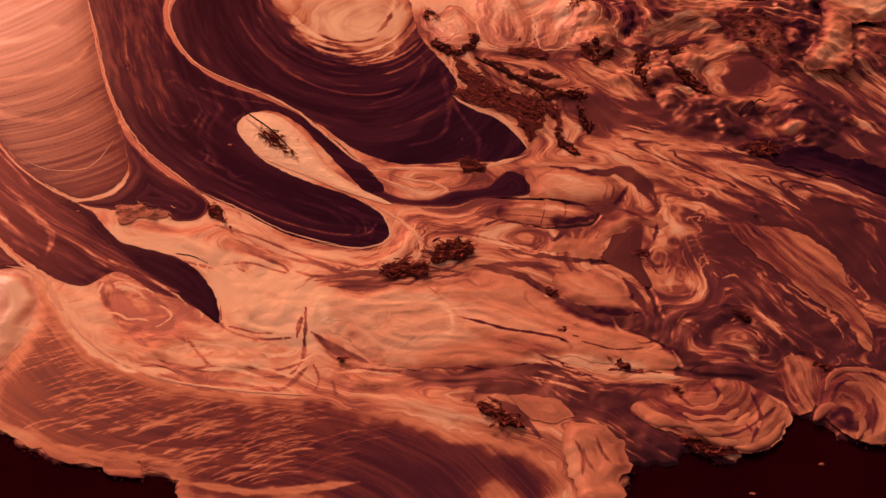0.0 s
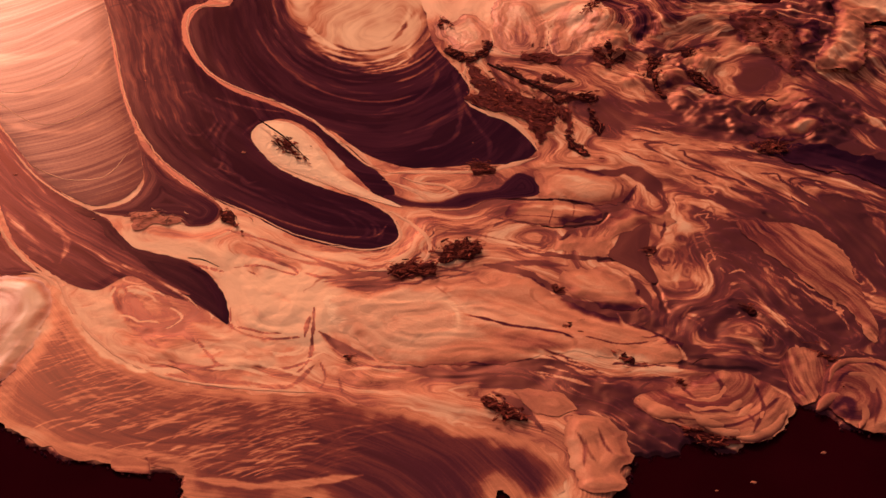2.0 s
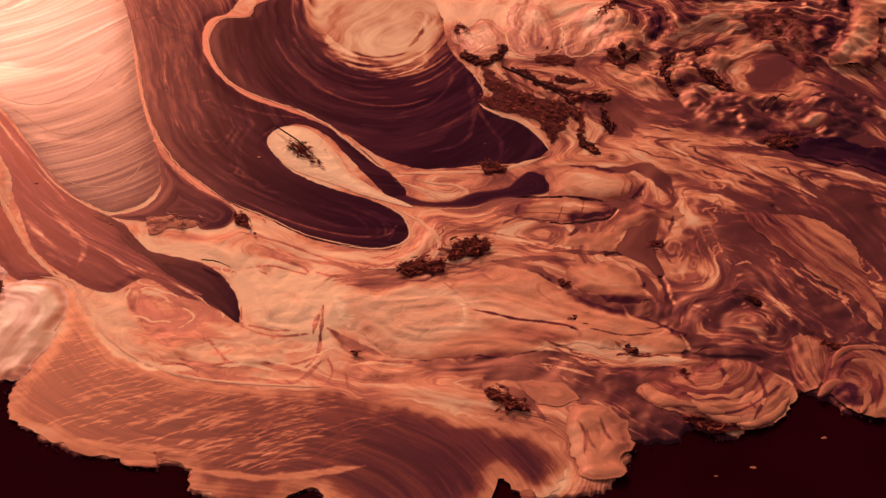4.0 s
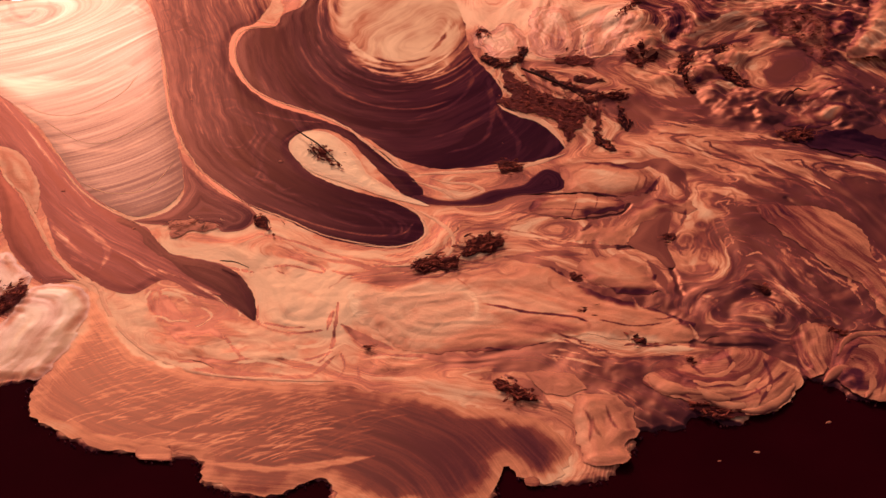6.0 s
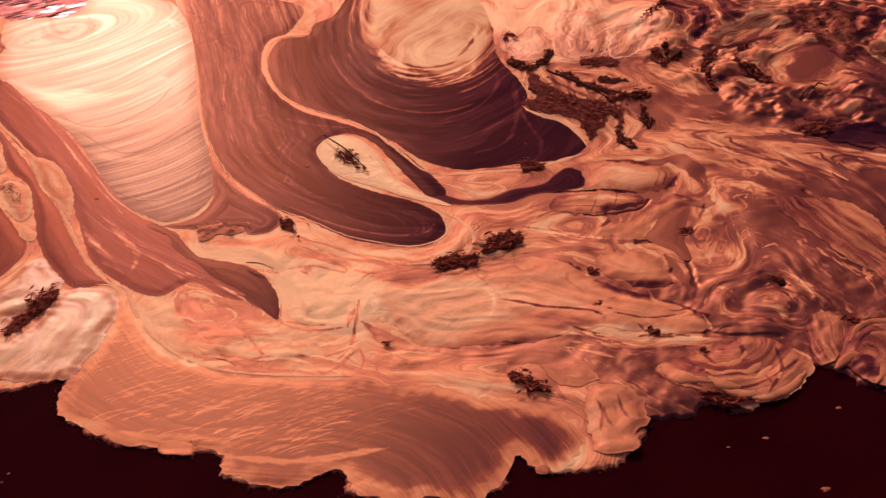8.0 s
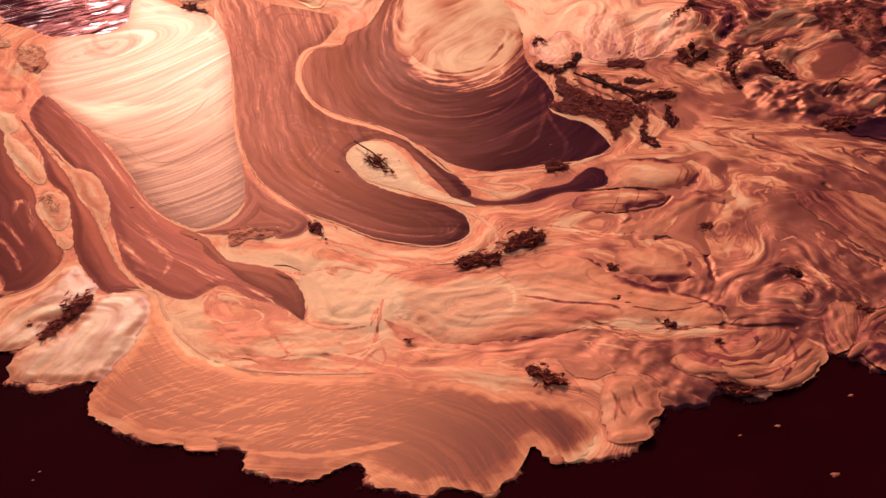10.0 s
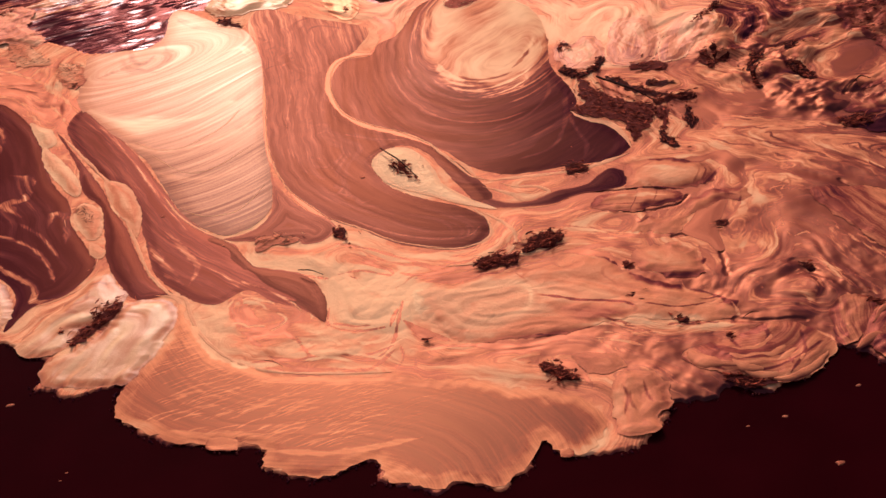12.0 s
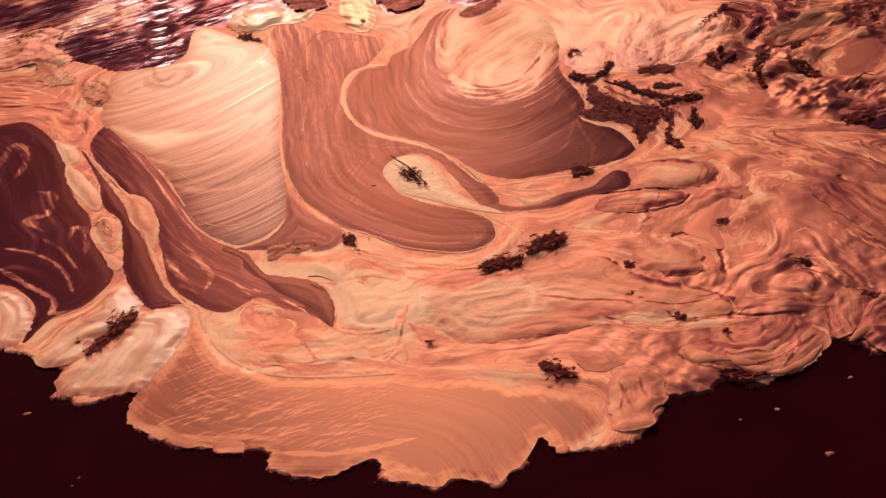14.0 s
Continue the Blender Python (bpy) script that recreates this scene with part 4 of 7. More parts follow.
PALE_THREADS.append(([(1.65, 0.79), (1.66, 0.65), (1.66, 0.53)], 0.008, 0.55, 0.4))
PALE_THREADS.append(([(1.46, 0.16), (1.5, 0.13), (1.51, 0.1)], 0.065, 0.72, 0.6))
PALE_THREADS.append(([(1.73, 0.16), (1.81, 0.12), (1.89, 0.1)], 0.030, 0.60, 0.6))
PALE_THREADS.append(([(1.6, 0.2), (1.67, 0.18)], 0.022, 0.60, 0.5))
PALE_THREADS.append(([(1.49, -0.05), (1.63, 0.04), (1.7, -0.01), (1.7, -0.14)], 0.020, 0.52, 0.6))
PALE_THREADS.append(([(1.42, -0.12), (1.58, -0.08), (1.65, -0.16)], 0.025, 0.5, 0.6))
PALE_THREADS.append(([(1.67, 0.48), (1.68, 0.45)], 0.022, 0.7, 0.4))
PALE_THREADS.append(([(1.7, 0.44), (1.75, 0.46), (1.77, 0.43)], 0.006, 0.68, 0.3))
PALE_THREADS.append(([(1.65, 0.61), (1.75, 0.58), (1.8, 0.51)], 0.006, 0.55, 0.4))
PALE_THREADS.append(([(1.19, 0.56), (1.25, 0.52), (1.3, 0.43)], 0.008, 0.6, 0.4))
PALE_THREADS.append(([(1.36, 0.32), (1.38, 0.26), (1.36, 0.23)], 0.012, 0.66, 0.4))
PALE_THREADS.append(([(1.18, 0.14), (1.24, 0.12), (1.28, 0.14)], 0.010, 0.6, 0.4))
PALE_THREADS.append(([(1.67, 1.37), (1.81, 1.15), (1.97, 0.95)], 0.045, 0.66, 0.5))
PALE_THREADS.append(([(1.81, 1.37), (1.97, 1.25), (2.15, 1.01)], 0.035, 0.62, 0.5))
PALE_THREADS.append(([(2.03, 1.27), (2.1, 1.08), (2.19, 0.89)], 0.030, 0.62, 0.5))
PALE_THREADS.append(([(2.27, 1.15), (2.33, 1.01), (2.38, 0.95)], 0.030, 0.6, 0.5))
PALE_THREADS.append(([(2.44, 1.09), (2.47, 0.83), (2.45, 0.59)], 0.030, 0.56, 0.6))
PALE_THREADS.append(([(2.42, 0.88), (2.47, 0.77)], 0.025, 0.62, 0.5))
PALE_THREADS.append(([(2.38, 0.56), (2.36, 0.33)], 0.030, 0.56, 0.6))
PALE_THREADS.append(([(2.19, 0.28), (2.3, 0.17)], 0.025, 0.64, 0.5))
PALE_THREADS.append(([(2.2, 0.82), (2.25, 0.79)], 0.014, 0.62, 0.5))
PALE_THREADS.append(([(0.73, -0.12), (0.85, -0.17), (0.93, -0.26)], 0.022, 0.74, 0.4))
PALE_THREADS.append(([(0.98, -0.26), (1.06, -0.27)], 0.022, 0.72, 0.5))
PALE_THREADS.append(([(1.11, -0.35), (1.12, -0.38)], 0.020, 0.72, 0.3))
PALE_THREADS.append(([(1.28, -0.57), (1.28, -0.64)], 0.014, 0.72, 0.3))
PALE_THREADS.append(([(1.16, 0.2), (1.19, 0.09), (1.29, 0), (1.33, -0.11)], 0.045, 0.76, 0.4))
PALE_THREADS.append(([(1.36, -0.04), (1.38, -0.12), (1.36, -0.16)], 0.012, 0.74, 0.3))
PALE_THREADS.append(([(1.75, -0.22), (1.83, -0.27)], 0.03, 0.6, 0.5))
PALE_THREADS.append(([(0.1, 0.74), (0.27, 0.76), (0.38, 0.84), (0.42, 0.92)], 0.010, 0.62, 0.4))
PALE_THREADS.append(([(0.1, 0.69), (0.29, 0.71), (0.42, 0.78), (0.47, 0.9)], 0.012, 0.78, 0.4))
PALE_THREADS.append(([(0.14, 0.64), (0.34, 0.66), (0.45, 0.75)], 0.012, 0.80, 0.4))
PALE_THREADS.append(([(1.34, 2.21), (1.48, 2.06), (1.62, 1.86)], 0.025, 0.62, 0.6))
PALE_THREADS.append(([(1.38, 2.26), (1.59, 2.14), (1.71, 1.91)], 0.02, 0.6, 0.6))
PALE_THREADS.append(([(1.47, 1.56), (1.69, 1.57), (1.89, 1.48)], 0.04, 0.66, 0.6))
PALE_THREADS.append(([(-3.05, 3.92), (-2.77, 3.74), (-2.43, 3.4), (-2.14, 2.94)], 0.012, 0.78, 0.5))
PALE_THREADS.append(([(-2.99, 3.68), (-2.62, 3.43), (-2.31, 3.04), (-2.1, 2.63)], 0.010, 0.7, 0.5))
PALE_THREADS.append(([(-2.95, 4.16), (-2.72, 4.19), (-2.36, 3.98), (-2.01, 3.74)], 0.04, 0.86, 0.7))
THREADS_AND_FOLD_SHADE = []
# left of centre: lit and shaded sides of folds, painted as pale and dark strokes
THREADS_AND_FOLD_SHADE.append(([(-1.12, 0.56), (-1.02, 0.23), (-0.88, 0.07), (-0.77, 0.01), (-0.59, -0.01)], 0.03, 0.92, 0.7))
THREADS_AND_FOLD_SHADE.append(([(-0.91, 1.02), (-0.87, 0.91), (-0.75, 0.86), (-0.6, 0.81), (-0.44, 0.75)], 0.035, 1.0, 0.6))
THREADS_AND_FOLD_SHADE.append(([(-0.6, 0.81), (-0.44, 0.75), (-0.25, 0.68), (-0.06, 0.54)], 0.03, 0.93, 0.7))
THREADS_AND_FOLD_SHADE.append(([(-0.44, 0.49), (-0.33, 0.32), (-0.22, 0.24)], 0.06, 0.92, 0.8))
THREADS_AND_FOLD_SHADE.append(([(-0.94, 0.59), (-0.87, 0.37), (-0.79, 0.3)], 0.035, 0.45, 0.8))
THREADS_AND_FOLD_SHADE.append(([(-0.87, 0.31), (-0.77, 0.24), (-0.68, 0.28)], 0.01, 0.35, 0.6))
THREADS_AND_FOLD_SHADE.append(([(-0.77, 0.47), (-0.66, 0.35), (-0.61, 0.31)], 0.015, 0.5, 0.8))
THREADS_AND_FOLD_SHADE.append(([(-0.59, 0.19), (-0.52, 0.04), (-0.49, -0.01)], 0.008, 0.4, 0.6))
THREADS_AND_FOLD_SHADE.append(([(-0.79, 0.03), (-0.68, 0.02), (-0.55, -0.07), (-0.4, -0.11), (-0.2, -0.16)], 0.01, 0.5, 0.6))
THREADS_AND_FOLD_SHADE.append(([(-0.71, -0.02), (-0.61, -0.08)], 0.008, 0.2, 0.6))
THREADS_AND_FOLD_SHADE.append(([(-0.3, -0.07), (-0.19, -0.06), (-0.13, 0.05), (-0.12, 0.15)], 0.007, 0.4, 0.6))
THREADS_AND_FOLD_SHADE.append(([(-0.55, -0.01), (-0.41, -0.02), (-0.3, -0.07)], 0.01, 0.95, 0.6))
THREADS_AND_FOLD_SHADE.append(([(-0.44, 0.67), (-0.32, 0.68), (-0.15, 0.59)], 0.006, 0.5, 0.6))
THREADS_AND_FOLD_SHADE.append(([(-0.43, 0.26), (-0.29, 0.2), (-0.22, 0.2)], 0.006, 0.45, 0.6))
THREADS_AND_FOLD_SHADE.append(([(-0.68, 0.76), (-0.56, 0.7), (-0.47, 0.65)], 0.008, 0.15, 0.6))
THREADS_AND_FOLD_SHADE.append(([(-0.46, 0.97), (-0.29, 0.87), (-0.1, 0.73), (0.02, 0.61), (0.14, 0.6)], 0.006, 0.28, 0.6))
THREADS_AND_FOLD_SHADE.append(([(-0.06, 0.53), (0.03, 0.54), (0.13, 0.56), (0.28, 0.57)], 0.006, 0.3, 0.6))
THREADS_AND_FOLD_SHADE.append(([(-0.12, 0.3), (-0.15, 0.16)], 0.012, 0.1, 0.6))
THREADS_AND_FOLD_SHADE.append(([(-0.09, 0.19), (-0.0, 0.1), (0.13, -0.02)], 0.01, 0.35, 0.6))
THREADS_AND_FOLD_SHADE.append(([(-0.1, 0.01), (-0.08, -0.1), (-0.11, -0.18)], 0.006, 0.5, 0.6))
THREADS_AND_FOLD_SHADE.append(([(-0.01, -0.07), (0.08, -0.06), (0.21, -0.09)], 0.012, 0.84, 0.6))
THREADS_AND_FOLD_SHADE.append(([(-0.03, -0.11), (-0.02, -0.21)], 0.006, 0.45, 0.6))
THREADS_AND_FOLD_SHADE.append(([(1.55, 1.56), (1.73, 1.48), (1.85, 1.33), (1.95, 1.08)], 0.035, 0.68, 0.5))
THREADS_AND_FOLD_SHADE.append(([(1.81, 1.3), (1.9, 1.2), (2.0, 1.04)], 0.045, 0.74, 0.4))
THREADS_AND_FOLD_SHADE.append(([(2.08, 1.14), (2.12, 1.05), (2.13, 0.97)], 0.02, 0.66, 0.5))
THREADS_AND_FOLD_SHADE.append(([(2.18, 1.27), (2.26, 1.2), (2.31, 1.17)], 0.025, 0.74, 0.4))
THREADS_AND_FOLD_SHADE.append(([(1.85, 1.54), (1.97, 1.45), (2.07, 1.38)], 0.025, 0.64, 0.5))
THREADS_AND_FOLD_SHADE.append(([(2.16, 1.0), (2.19, 0.92)], 0.012, 0.62, 0.5))
THREADS_AND_FOLD_SHADE.append(([(2.34, 1.03), (2.37, 0.93)], 0.014, 0.62, 0.5))
THREADS_AND_FOLD_SHADE.append(([(1.56, 1.01), (1.69, 0.98), (1.81, 0.84), (1.96, 0.8)], 0.025, 0.68, 0.5))
THREADS_AND_FOLD_SHADE.append(([(1.5, 0.67), (1.47, 0.5), (1.45, 0.36)], 0.035, 0.7, 0.5))
THREADS_AND_FOLD_SHADE.append(([(1.43, 0.16), (1.48, 0.1), (1.5, 0.05)], 0.035, 0.7, 0.6))
THREADS_AND_FOLD_SHADE.append(([(1.76, 0.15), (1.84, 0.09), (1.91, 0.1)], 0.03, 0.64, 0.6))
THREADS_AND_FOLD_SHADE.append(([(1.6, 0.01), (1.68, -0.05), (1.68, -0.14)], 0.02, 0.6, 0.6))
THREADS_AND_FOLD_SHADE.append(([(1.44, 2.26), (1.56, 2.14), (1.65, 1.89)], 0.03, 0.68, 0.6))
THREADS_AND_FOLD_SHADE.append(([(1.57, 1.51), (1.74, 1.54), (1.84, 1.49), (1.98, 1.39)], 0.02, 0.66, 0.5))
THREADS_AND_FOLD_SHADE.append(([(1.75, 1.12), (1.84, 0.95), (1.98, 0.87), (2.12, 0.73), (2.24, 0.61)], 0.022, 0.1, 0.5))
THREADS_AND_FOLD_SHADE.append(([(1.8, 0.71), (1.88, 0.5), (1.94, 0.29), (2.04, 0.12), (2.08, -0.07)], 0.022, 0.1, 0.5))
THREADS_AND_FOLD_SHADE.append(([(1.39, 1.29), (1.47, 1.19), (1.53, 1.02)], 0.02, 0.12, 0.5))
THREADS_AND_FOLD_SHADE.append(([(0.66, -0.11), (0.79, -0.16), (0.96, -0.26), (1.08, -0.32)], 0.022, 0.1, 0.5))
THREADS_AND_FOLD_SHADE.append(([(0.48, -0.11), (0.65, -0.2), (0.85, -0.33), (1.01, -0.43), (1.14, -0.58)], 0.035, 0.13, 0.5))
THREADS_AND_FOLD_SHADE.append(([(1.08, -0.54), (1.2, -0.61)], 0.05, 0.09, 0.6))
THREADS_AND_FOLD_SHADE.append(([(1.34, -0.17), (1.52, -0.21), (1.65, -0.26), (1.73, -0.36)], 0.018, 0.1, 0.5))
THREADS_AND_FOLD_SHADE.append(([(0.73, -0.15), (0.87, -0.22), (0.97, -0.28)], 0.012, 0.72, 0.5))
FILM_GAPS = [
    ([(-0.39, 3.15), (-0.33, 3.3), (-0.30, 3.5), (-0.40, 3.65)], 0.07, 0.34, 0.5),
    ([(-0.39, 3.13), (-0.55, 3.14), (-0.63, 2.95), (-0.61, 2.62), (-0.51, 2.36), (-0.31, 2.15), (-0.12, 2.0), (0.05, 1.78)], 0.05, 0.16, 0.3),
    ([(-1.18, 3.75), (-1.08, 3.3), (-0.99, 2.71), (-0.93, 2.2), (-0.85, 1.86)], 0.04, 0.28, 0.4),
    ([(-0.76, 1.62), (-0.61, 1.38), (-0.5, 1.22)], 0.03, 0.2, 0.3),
]
# fold shading painted into tone: dark along creases and cracks, pale along raised parts
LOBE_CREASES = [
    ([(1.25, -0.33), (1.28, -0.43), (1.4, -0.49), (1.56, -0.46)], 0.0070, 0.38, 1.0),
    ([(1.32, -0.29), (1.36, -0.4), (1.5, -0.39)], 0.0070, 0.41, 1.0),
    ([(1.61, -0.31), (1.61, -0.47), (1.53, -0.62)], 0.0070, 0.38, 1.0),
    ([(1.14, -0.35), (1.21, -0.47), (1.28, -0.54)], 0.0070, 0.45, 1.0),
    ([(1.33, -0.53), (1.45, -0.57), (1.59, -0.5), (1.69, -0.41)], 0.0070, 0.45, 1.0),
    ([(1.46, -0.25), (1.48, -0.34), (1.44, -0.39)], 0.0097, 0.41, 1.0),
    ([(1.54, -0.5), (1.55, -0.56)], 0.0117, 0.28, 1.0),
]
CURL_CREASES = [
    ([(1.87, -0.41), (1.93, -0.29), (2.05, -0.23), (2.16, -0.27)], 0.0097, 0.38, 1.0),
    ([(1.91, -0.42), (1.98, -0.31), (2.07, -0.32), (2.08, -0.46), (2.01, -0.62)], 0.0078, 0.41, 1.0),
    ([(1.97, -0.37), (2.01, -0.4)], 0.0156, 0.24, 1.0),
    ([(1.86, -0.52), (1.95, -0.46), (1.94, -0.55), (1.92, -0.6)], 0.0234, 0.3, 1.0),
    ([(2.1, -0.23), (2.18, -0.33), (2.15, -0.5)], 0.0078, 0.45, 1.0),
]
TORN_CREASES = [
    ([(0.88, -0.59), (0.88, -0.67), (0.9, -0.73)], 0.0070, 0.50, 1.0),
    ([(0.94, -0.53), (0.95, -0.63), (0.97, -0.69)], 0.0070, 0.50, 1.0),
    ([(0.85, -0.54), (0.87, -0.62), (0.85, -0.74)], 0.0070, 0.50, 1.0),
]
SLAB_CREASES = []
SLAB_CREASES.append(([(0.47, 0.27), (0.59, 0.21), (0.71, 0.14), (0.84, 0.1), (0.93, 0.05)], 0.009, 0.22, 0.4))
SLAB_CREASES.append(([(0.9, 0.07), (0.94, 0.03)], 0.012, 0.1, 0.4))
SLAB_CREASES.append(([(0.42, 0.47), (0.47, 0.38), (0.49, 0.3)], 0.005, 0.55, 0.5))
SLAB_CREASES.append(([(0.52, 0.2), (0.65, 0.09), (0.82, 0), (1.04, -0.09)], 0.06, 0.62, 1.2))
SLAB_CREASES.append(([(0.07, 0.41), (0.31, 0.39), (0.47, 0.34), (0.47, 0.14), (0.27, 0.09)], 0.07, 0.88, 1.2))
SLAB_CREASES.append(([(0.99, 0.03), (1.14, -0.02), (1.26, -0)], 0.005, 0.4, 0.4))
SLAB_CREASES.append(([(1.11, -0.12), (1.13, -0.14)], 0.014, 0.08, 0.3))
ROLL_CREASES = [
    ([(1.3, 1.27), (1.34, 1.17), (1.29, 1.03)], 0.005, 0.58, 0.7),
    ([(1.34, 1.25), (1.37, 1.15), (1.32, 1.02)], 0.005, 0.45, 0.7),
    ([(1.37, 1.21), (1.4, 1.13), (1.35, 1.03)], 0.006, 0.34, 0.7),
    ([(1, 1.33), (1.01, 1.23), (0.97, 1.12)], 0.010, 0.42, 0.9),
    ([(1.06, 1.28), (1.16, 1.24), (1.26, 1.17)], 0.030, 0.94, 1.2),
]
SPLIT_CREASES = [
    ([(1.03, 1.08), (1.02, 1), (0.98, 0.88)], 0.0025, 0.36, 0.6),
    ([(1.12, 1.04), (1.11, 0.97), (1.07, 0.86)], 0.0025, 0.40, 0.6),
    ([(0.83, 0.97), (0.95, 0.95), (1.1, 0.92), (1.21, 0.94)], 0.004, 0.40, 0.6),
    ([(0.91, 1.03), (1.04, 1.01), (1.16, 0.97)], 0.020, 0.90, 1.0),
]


def wisps(points, count, width, tone, length, seed, turning=0.25, soft=0.7):
    """Short threads lying along the flow inside an outline."""
    rng = random.Random(seed)
    line = spline(points, True, 0.05)
    lo, hi = line.min(0), line.max(0)
    out = []
    while len(out) < count:
        p = np.array([rng.uniform(lo[0], hi[0]), rng.uniform(lo[1], hi[1])])
        if not inside(p[None], line)[0]:
            continue
        run, path, last = rng.uniform(0.4, 1.0) * length / 6, [tuple(p)], None
        for _ in range(6):
            e = 0.05
            gx = float(flow_field.at(np.array([p[0] + e]), np.array([p[1]]))[0] - flow_field.at(np.array([p[0] - e]), np.array([p[1]]))[0])
            gy = float(flow_field.at(np.array([p[0]]), np.array([p[1] + e]))[0] - flow_field.at(np.array([p[0]]), np.array([p[1] - e]))[0])
            way = np.array([-gy, gx]) / (math.hypot(gx, gy) + 1e-6)
            if last is not None and way @ last < 0:
                way = -way
            last = way
            turn = rng.gauss(0, turning)
            p = p + run * np.array([way[0] * math.cos(turn) - way[1] * math.sin(turn), way[0] * math.sin(turn) + way[1] * math.cos(turn)])
            path.append(tuple(p))
        out.append((path, width * rng.uniform(0.7, 1.4), tone + rng.uniform(-0.1, 0.1), soft))
    return out


RAFT_STROKES = DARK_THREADS_AND_SHADE + PALE_THREADS + THREADS_AND_FOLD_SHADE + FILM_GAPS
RAFT_STROKES += wisps([(1.53, 0.76), (1.79, 0.7), (1.97, 0.31), (2.11, -0), (2.02, -0.14), (1.6, -0.11), (1.36, 0.05), (1.34, 0.28)], 70, 0.007, 0.50, 0.22, 1)
RAFT_STROKES += wisps([(1.62, 1.15), (2.14, 0.89), (2.35, 0.21), (2.23, -0.16), (2.09, 0.07), (1.96, 0.48), (1.73, 0.74)], 45, 0.007, 0.52, 0.25, 2)
RAFT_STROKES += wisps([(1.45, 1.91), (2.06, 1.61), (2.43, 1.15), (2.52, 0.69), (2.34, 0.7), (1.91, 1.04), (1.52, 1.44)], 55, 0.007, 0.20, 0.30, 3)
RAFT_STROKES += wisps([(0.97, 0.23), (1.37, -0.1), (1.15, -0.36), (0.88, -0.24), (0.58, -0.11), (0.45, -0.07)], 30, 0.006, 0.25, 0.20, 4)
RAFT_STROKES += wisps([(-0.41, 0.84), (-0.03, 0.65), (0.65, 0.98), (0.97, 0.79), (0.79, 0.59), (-0.04, 0.49)], 40, 0.006, 0.45, 0.30, 5)
RAFT_STROKES += wisps([(-0.94, 0.91), (-0.58, 0.77), (-0.14, 0.46), (-0.13, 0.01), (-0.44, 0.03), (-0.88, 0.28)], 30, 0.006, 0.95, 0.25, 6)
RAFT_STROKES += wisps([(0.5, -0.11), (0.87, -0.25), (1.23, -0.55), (1.18, -0.68), (0.99, -0.63), (0.85, -0.35)], 70, 0.008, 0.50, 0.35, 31, 0.10, 1.0)
RAFT_STROKES += wisps([(0.5, -0.11), (0.87, -0.25), (1.23, -0.55), (1.18, -0.68), (0.99, -0.63), (0.85, -0.35)], 40, 0.008, 0.06, 0.35, 32, 0.10, 1.0)
FEATHER_STROKES = []
FEATHER_STROKES.append(([(-0.78, -0.47), (-0.78, -0.54), (-0.76, -0.61)], 0.005, 0.08, 0.4))
FEATHER_STROKES.append(([(-0.77, -0.55), (-0.72, -0.59), (-0.67, -0.62)], 0.004, 0.20, 0.5))
FEATHER_STROKES.append(([(-0.91, -0.52), (-0.89, -0.48), (-0.8, -0.48)], 0.003, 0.35, 0.6))
FEATHER_STROKES.append(([(-0.15, -0.31), (0.06, -0.41), (0.21, -0.55), (0.33, -0.77)], 0.12, 0.36, 2.0))
FEATHER_STROKES.append(([(0.24, -0.29), (0.42, -0.45), (0.54, -0.64), (0.61, -0.85)], 0.12, 0.35, 2.0))
FEATHER_STROKES.append(([(-0.29, -0.48), (-0.11, -0.62), (0.02, -0.81)], 0.10, 0.33, 2.0))
FEATHER_STROKES.append(([(0.49, -0.44), (0.6, -0.58), (0.68, -0.83)], 0.10, 0.30, 1.3))
FEATHER_STROKES.append(([(-1.07, 0.29), (-0.97, 0.08), (-0.77, -0.08), (-0.46, -0.14), (-0.2, -0.21), (-0.04, -0.35)], 0.10, 0.30, 1.2))
FEATHER_STROKES.append(([(-1.12, 0.02), (-0.85, -0.21), (-0.57, -0.3), (-0.29, -0.32)], 0.09, 0.36, 1.2))
FEATHER_STROKES.append(([(0.06, -0.24), (0.22, -0.37), (0.36, -0.54), (0.46, -0.74)], 0.10, 0.34, 1.2))
FEATHER_STROKES.append(([(-0.25, -0.21), (-0.12, -0.37), (-0.05, -0.54), (-0.08, -0.66)], 0.06, 0.38, 1.0))
FEATHER_STROKES.append(([(0.55, -0.53), (0.67, -0.63), (0.72, -0.83)], 0.05, 0.40, 1.0))
FEATHER_STROKES.append(([(-1.32, -0.25), (-1.1, -0.42), (-0.93, -0.48), (-0.68, -0.52)], 0.03, 0.72, 0.6))
FEATHER_STROKES.append(([(-0.62, -0.65), (-0.38, -0.72), (-0.15, -0.72), (0.02, -0.7)], 0.025, 0.72, 0.6))
FAN_STROKES = []
# wide pale stroke: the white glare on the upper fan, painted into tone
FAN_STROKES.append(([(-2.08, 2.95), (-1.86, 2.74), (-1.59, 2.63), (-1.35, 2.64), (-1.2, 2.76)], 0.20, 0.95, 0.7))
FAN_STROKES.append(([(-1.79, 2.46), (-1.53, 2.27), (-1.27, 2.29), (-1.1, 2.4), (-1.02, 2.58)], 0.030, 0.80, 1.8))
FAN_STROKES.append(([(-1.56, 2.06), (-1.37, 1.9), (-1.15, 1.88), (-0.95, 2.01)], 0.030, 0.68, 1.8))
FAN_STROKES.append(([(-2.11, 3.39), (-1.99, 3.46), (-1.88, 3.44), (-1.72, 3.35), (-1.64, 3.44)], 0.02, 0.72, 0.8))
FAN_STROKES.append(([(-1.33, 3.48), (-1.23, 3.52), (-1.11, 3.3)], 0.03, 0.8, 0.8))
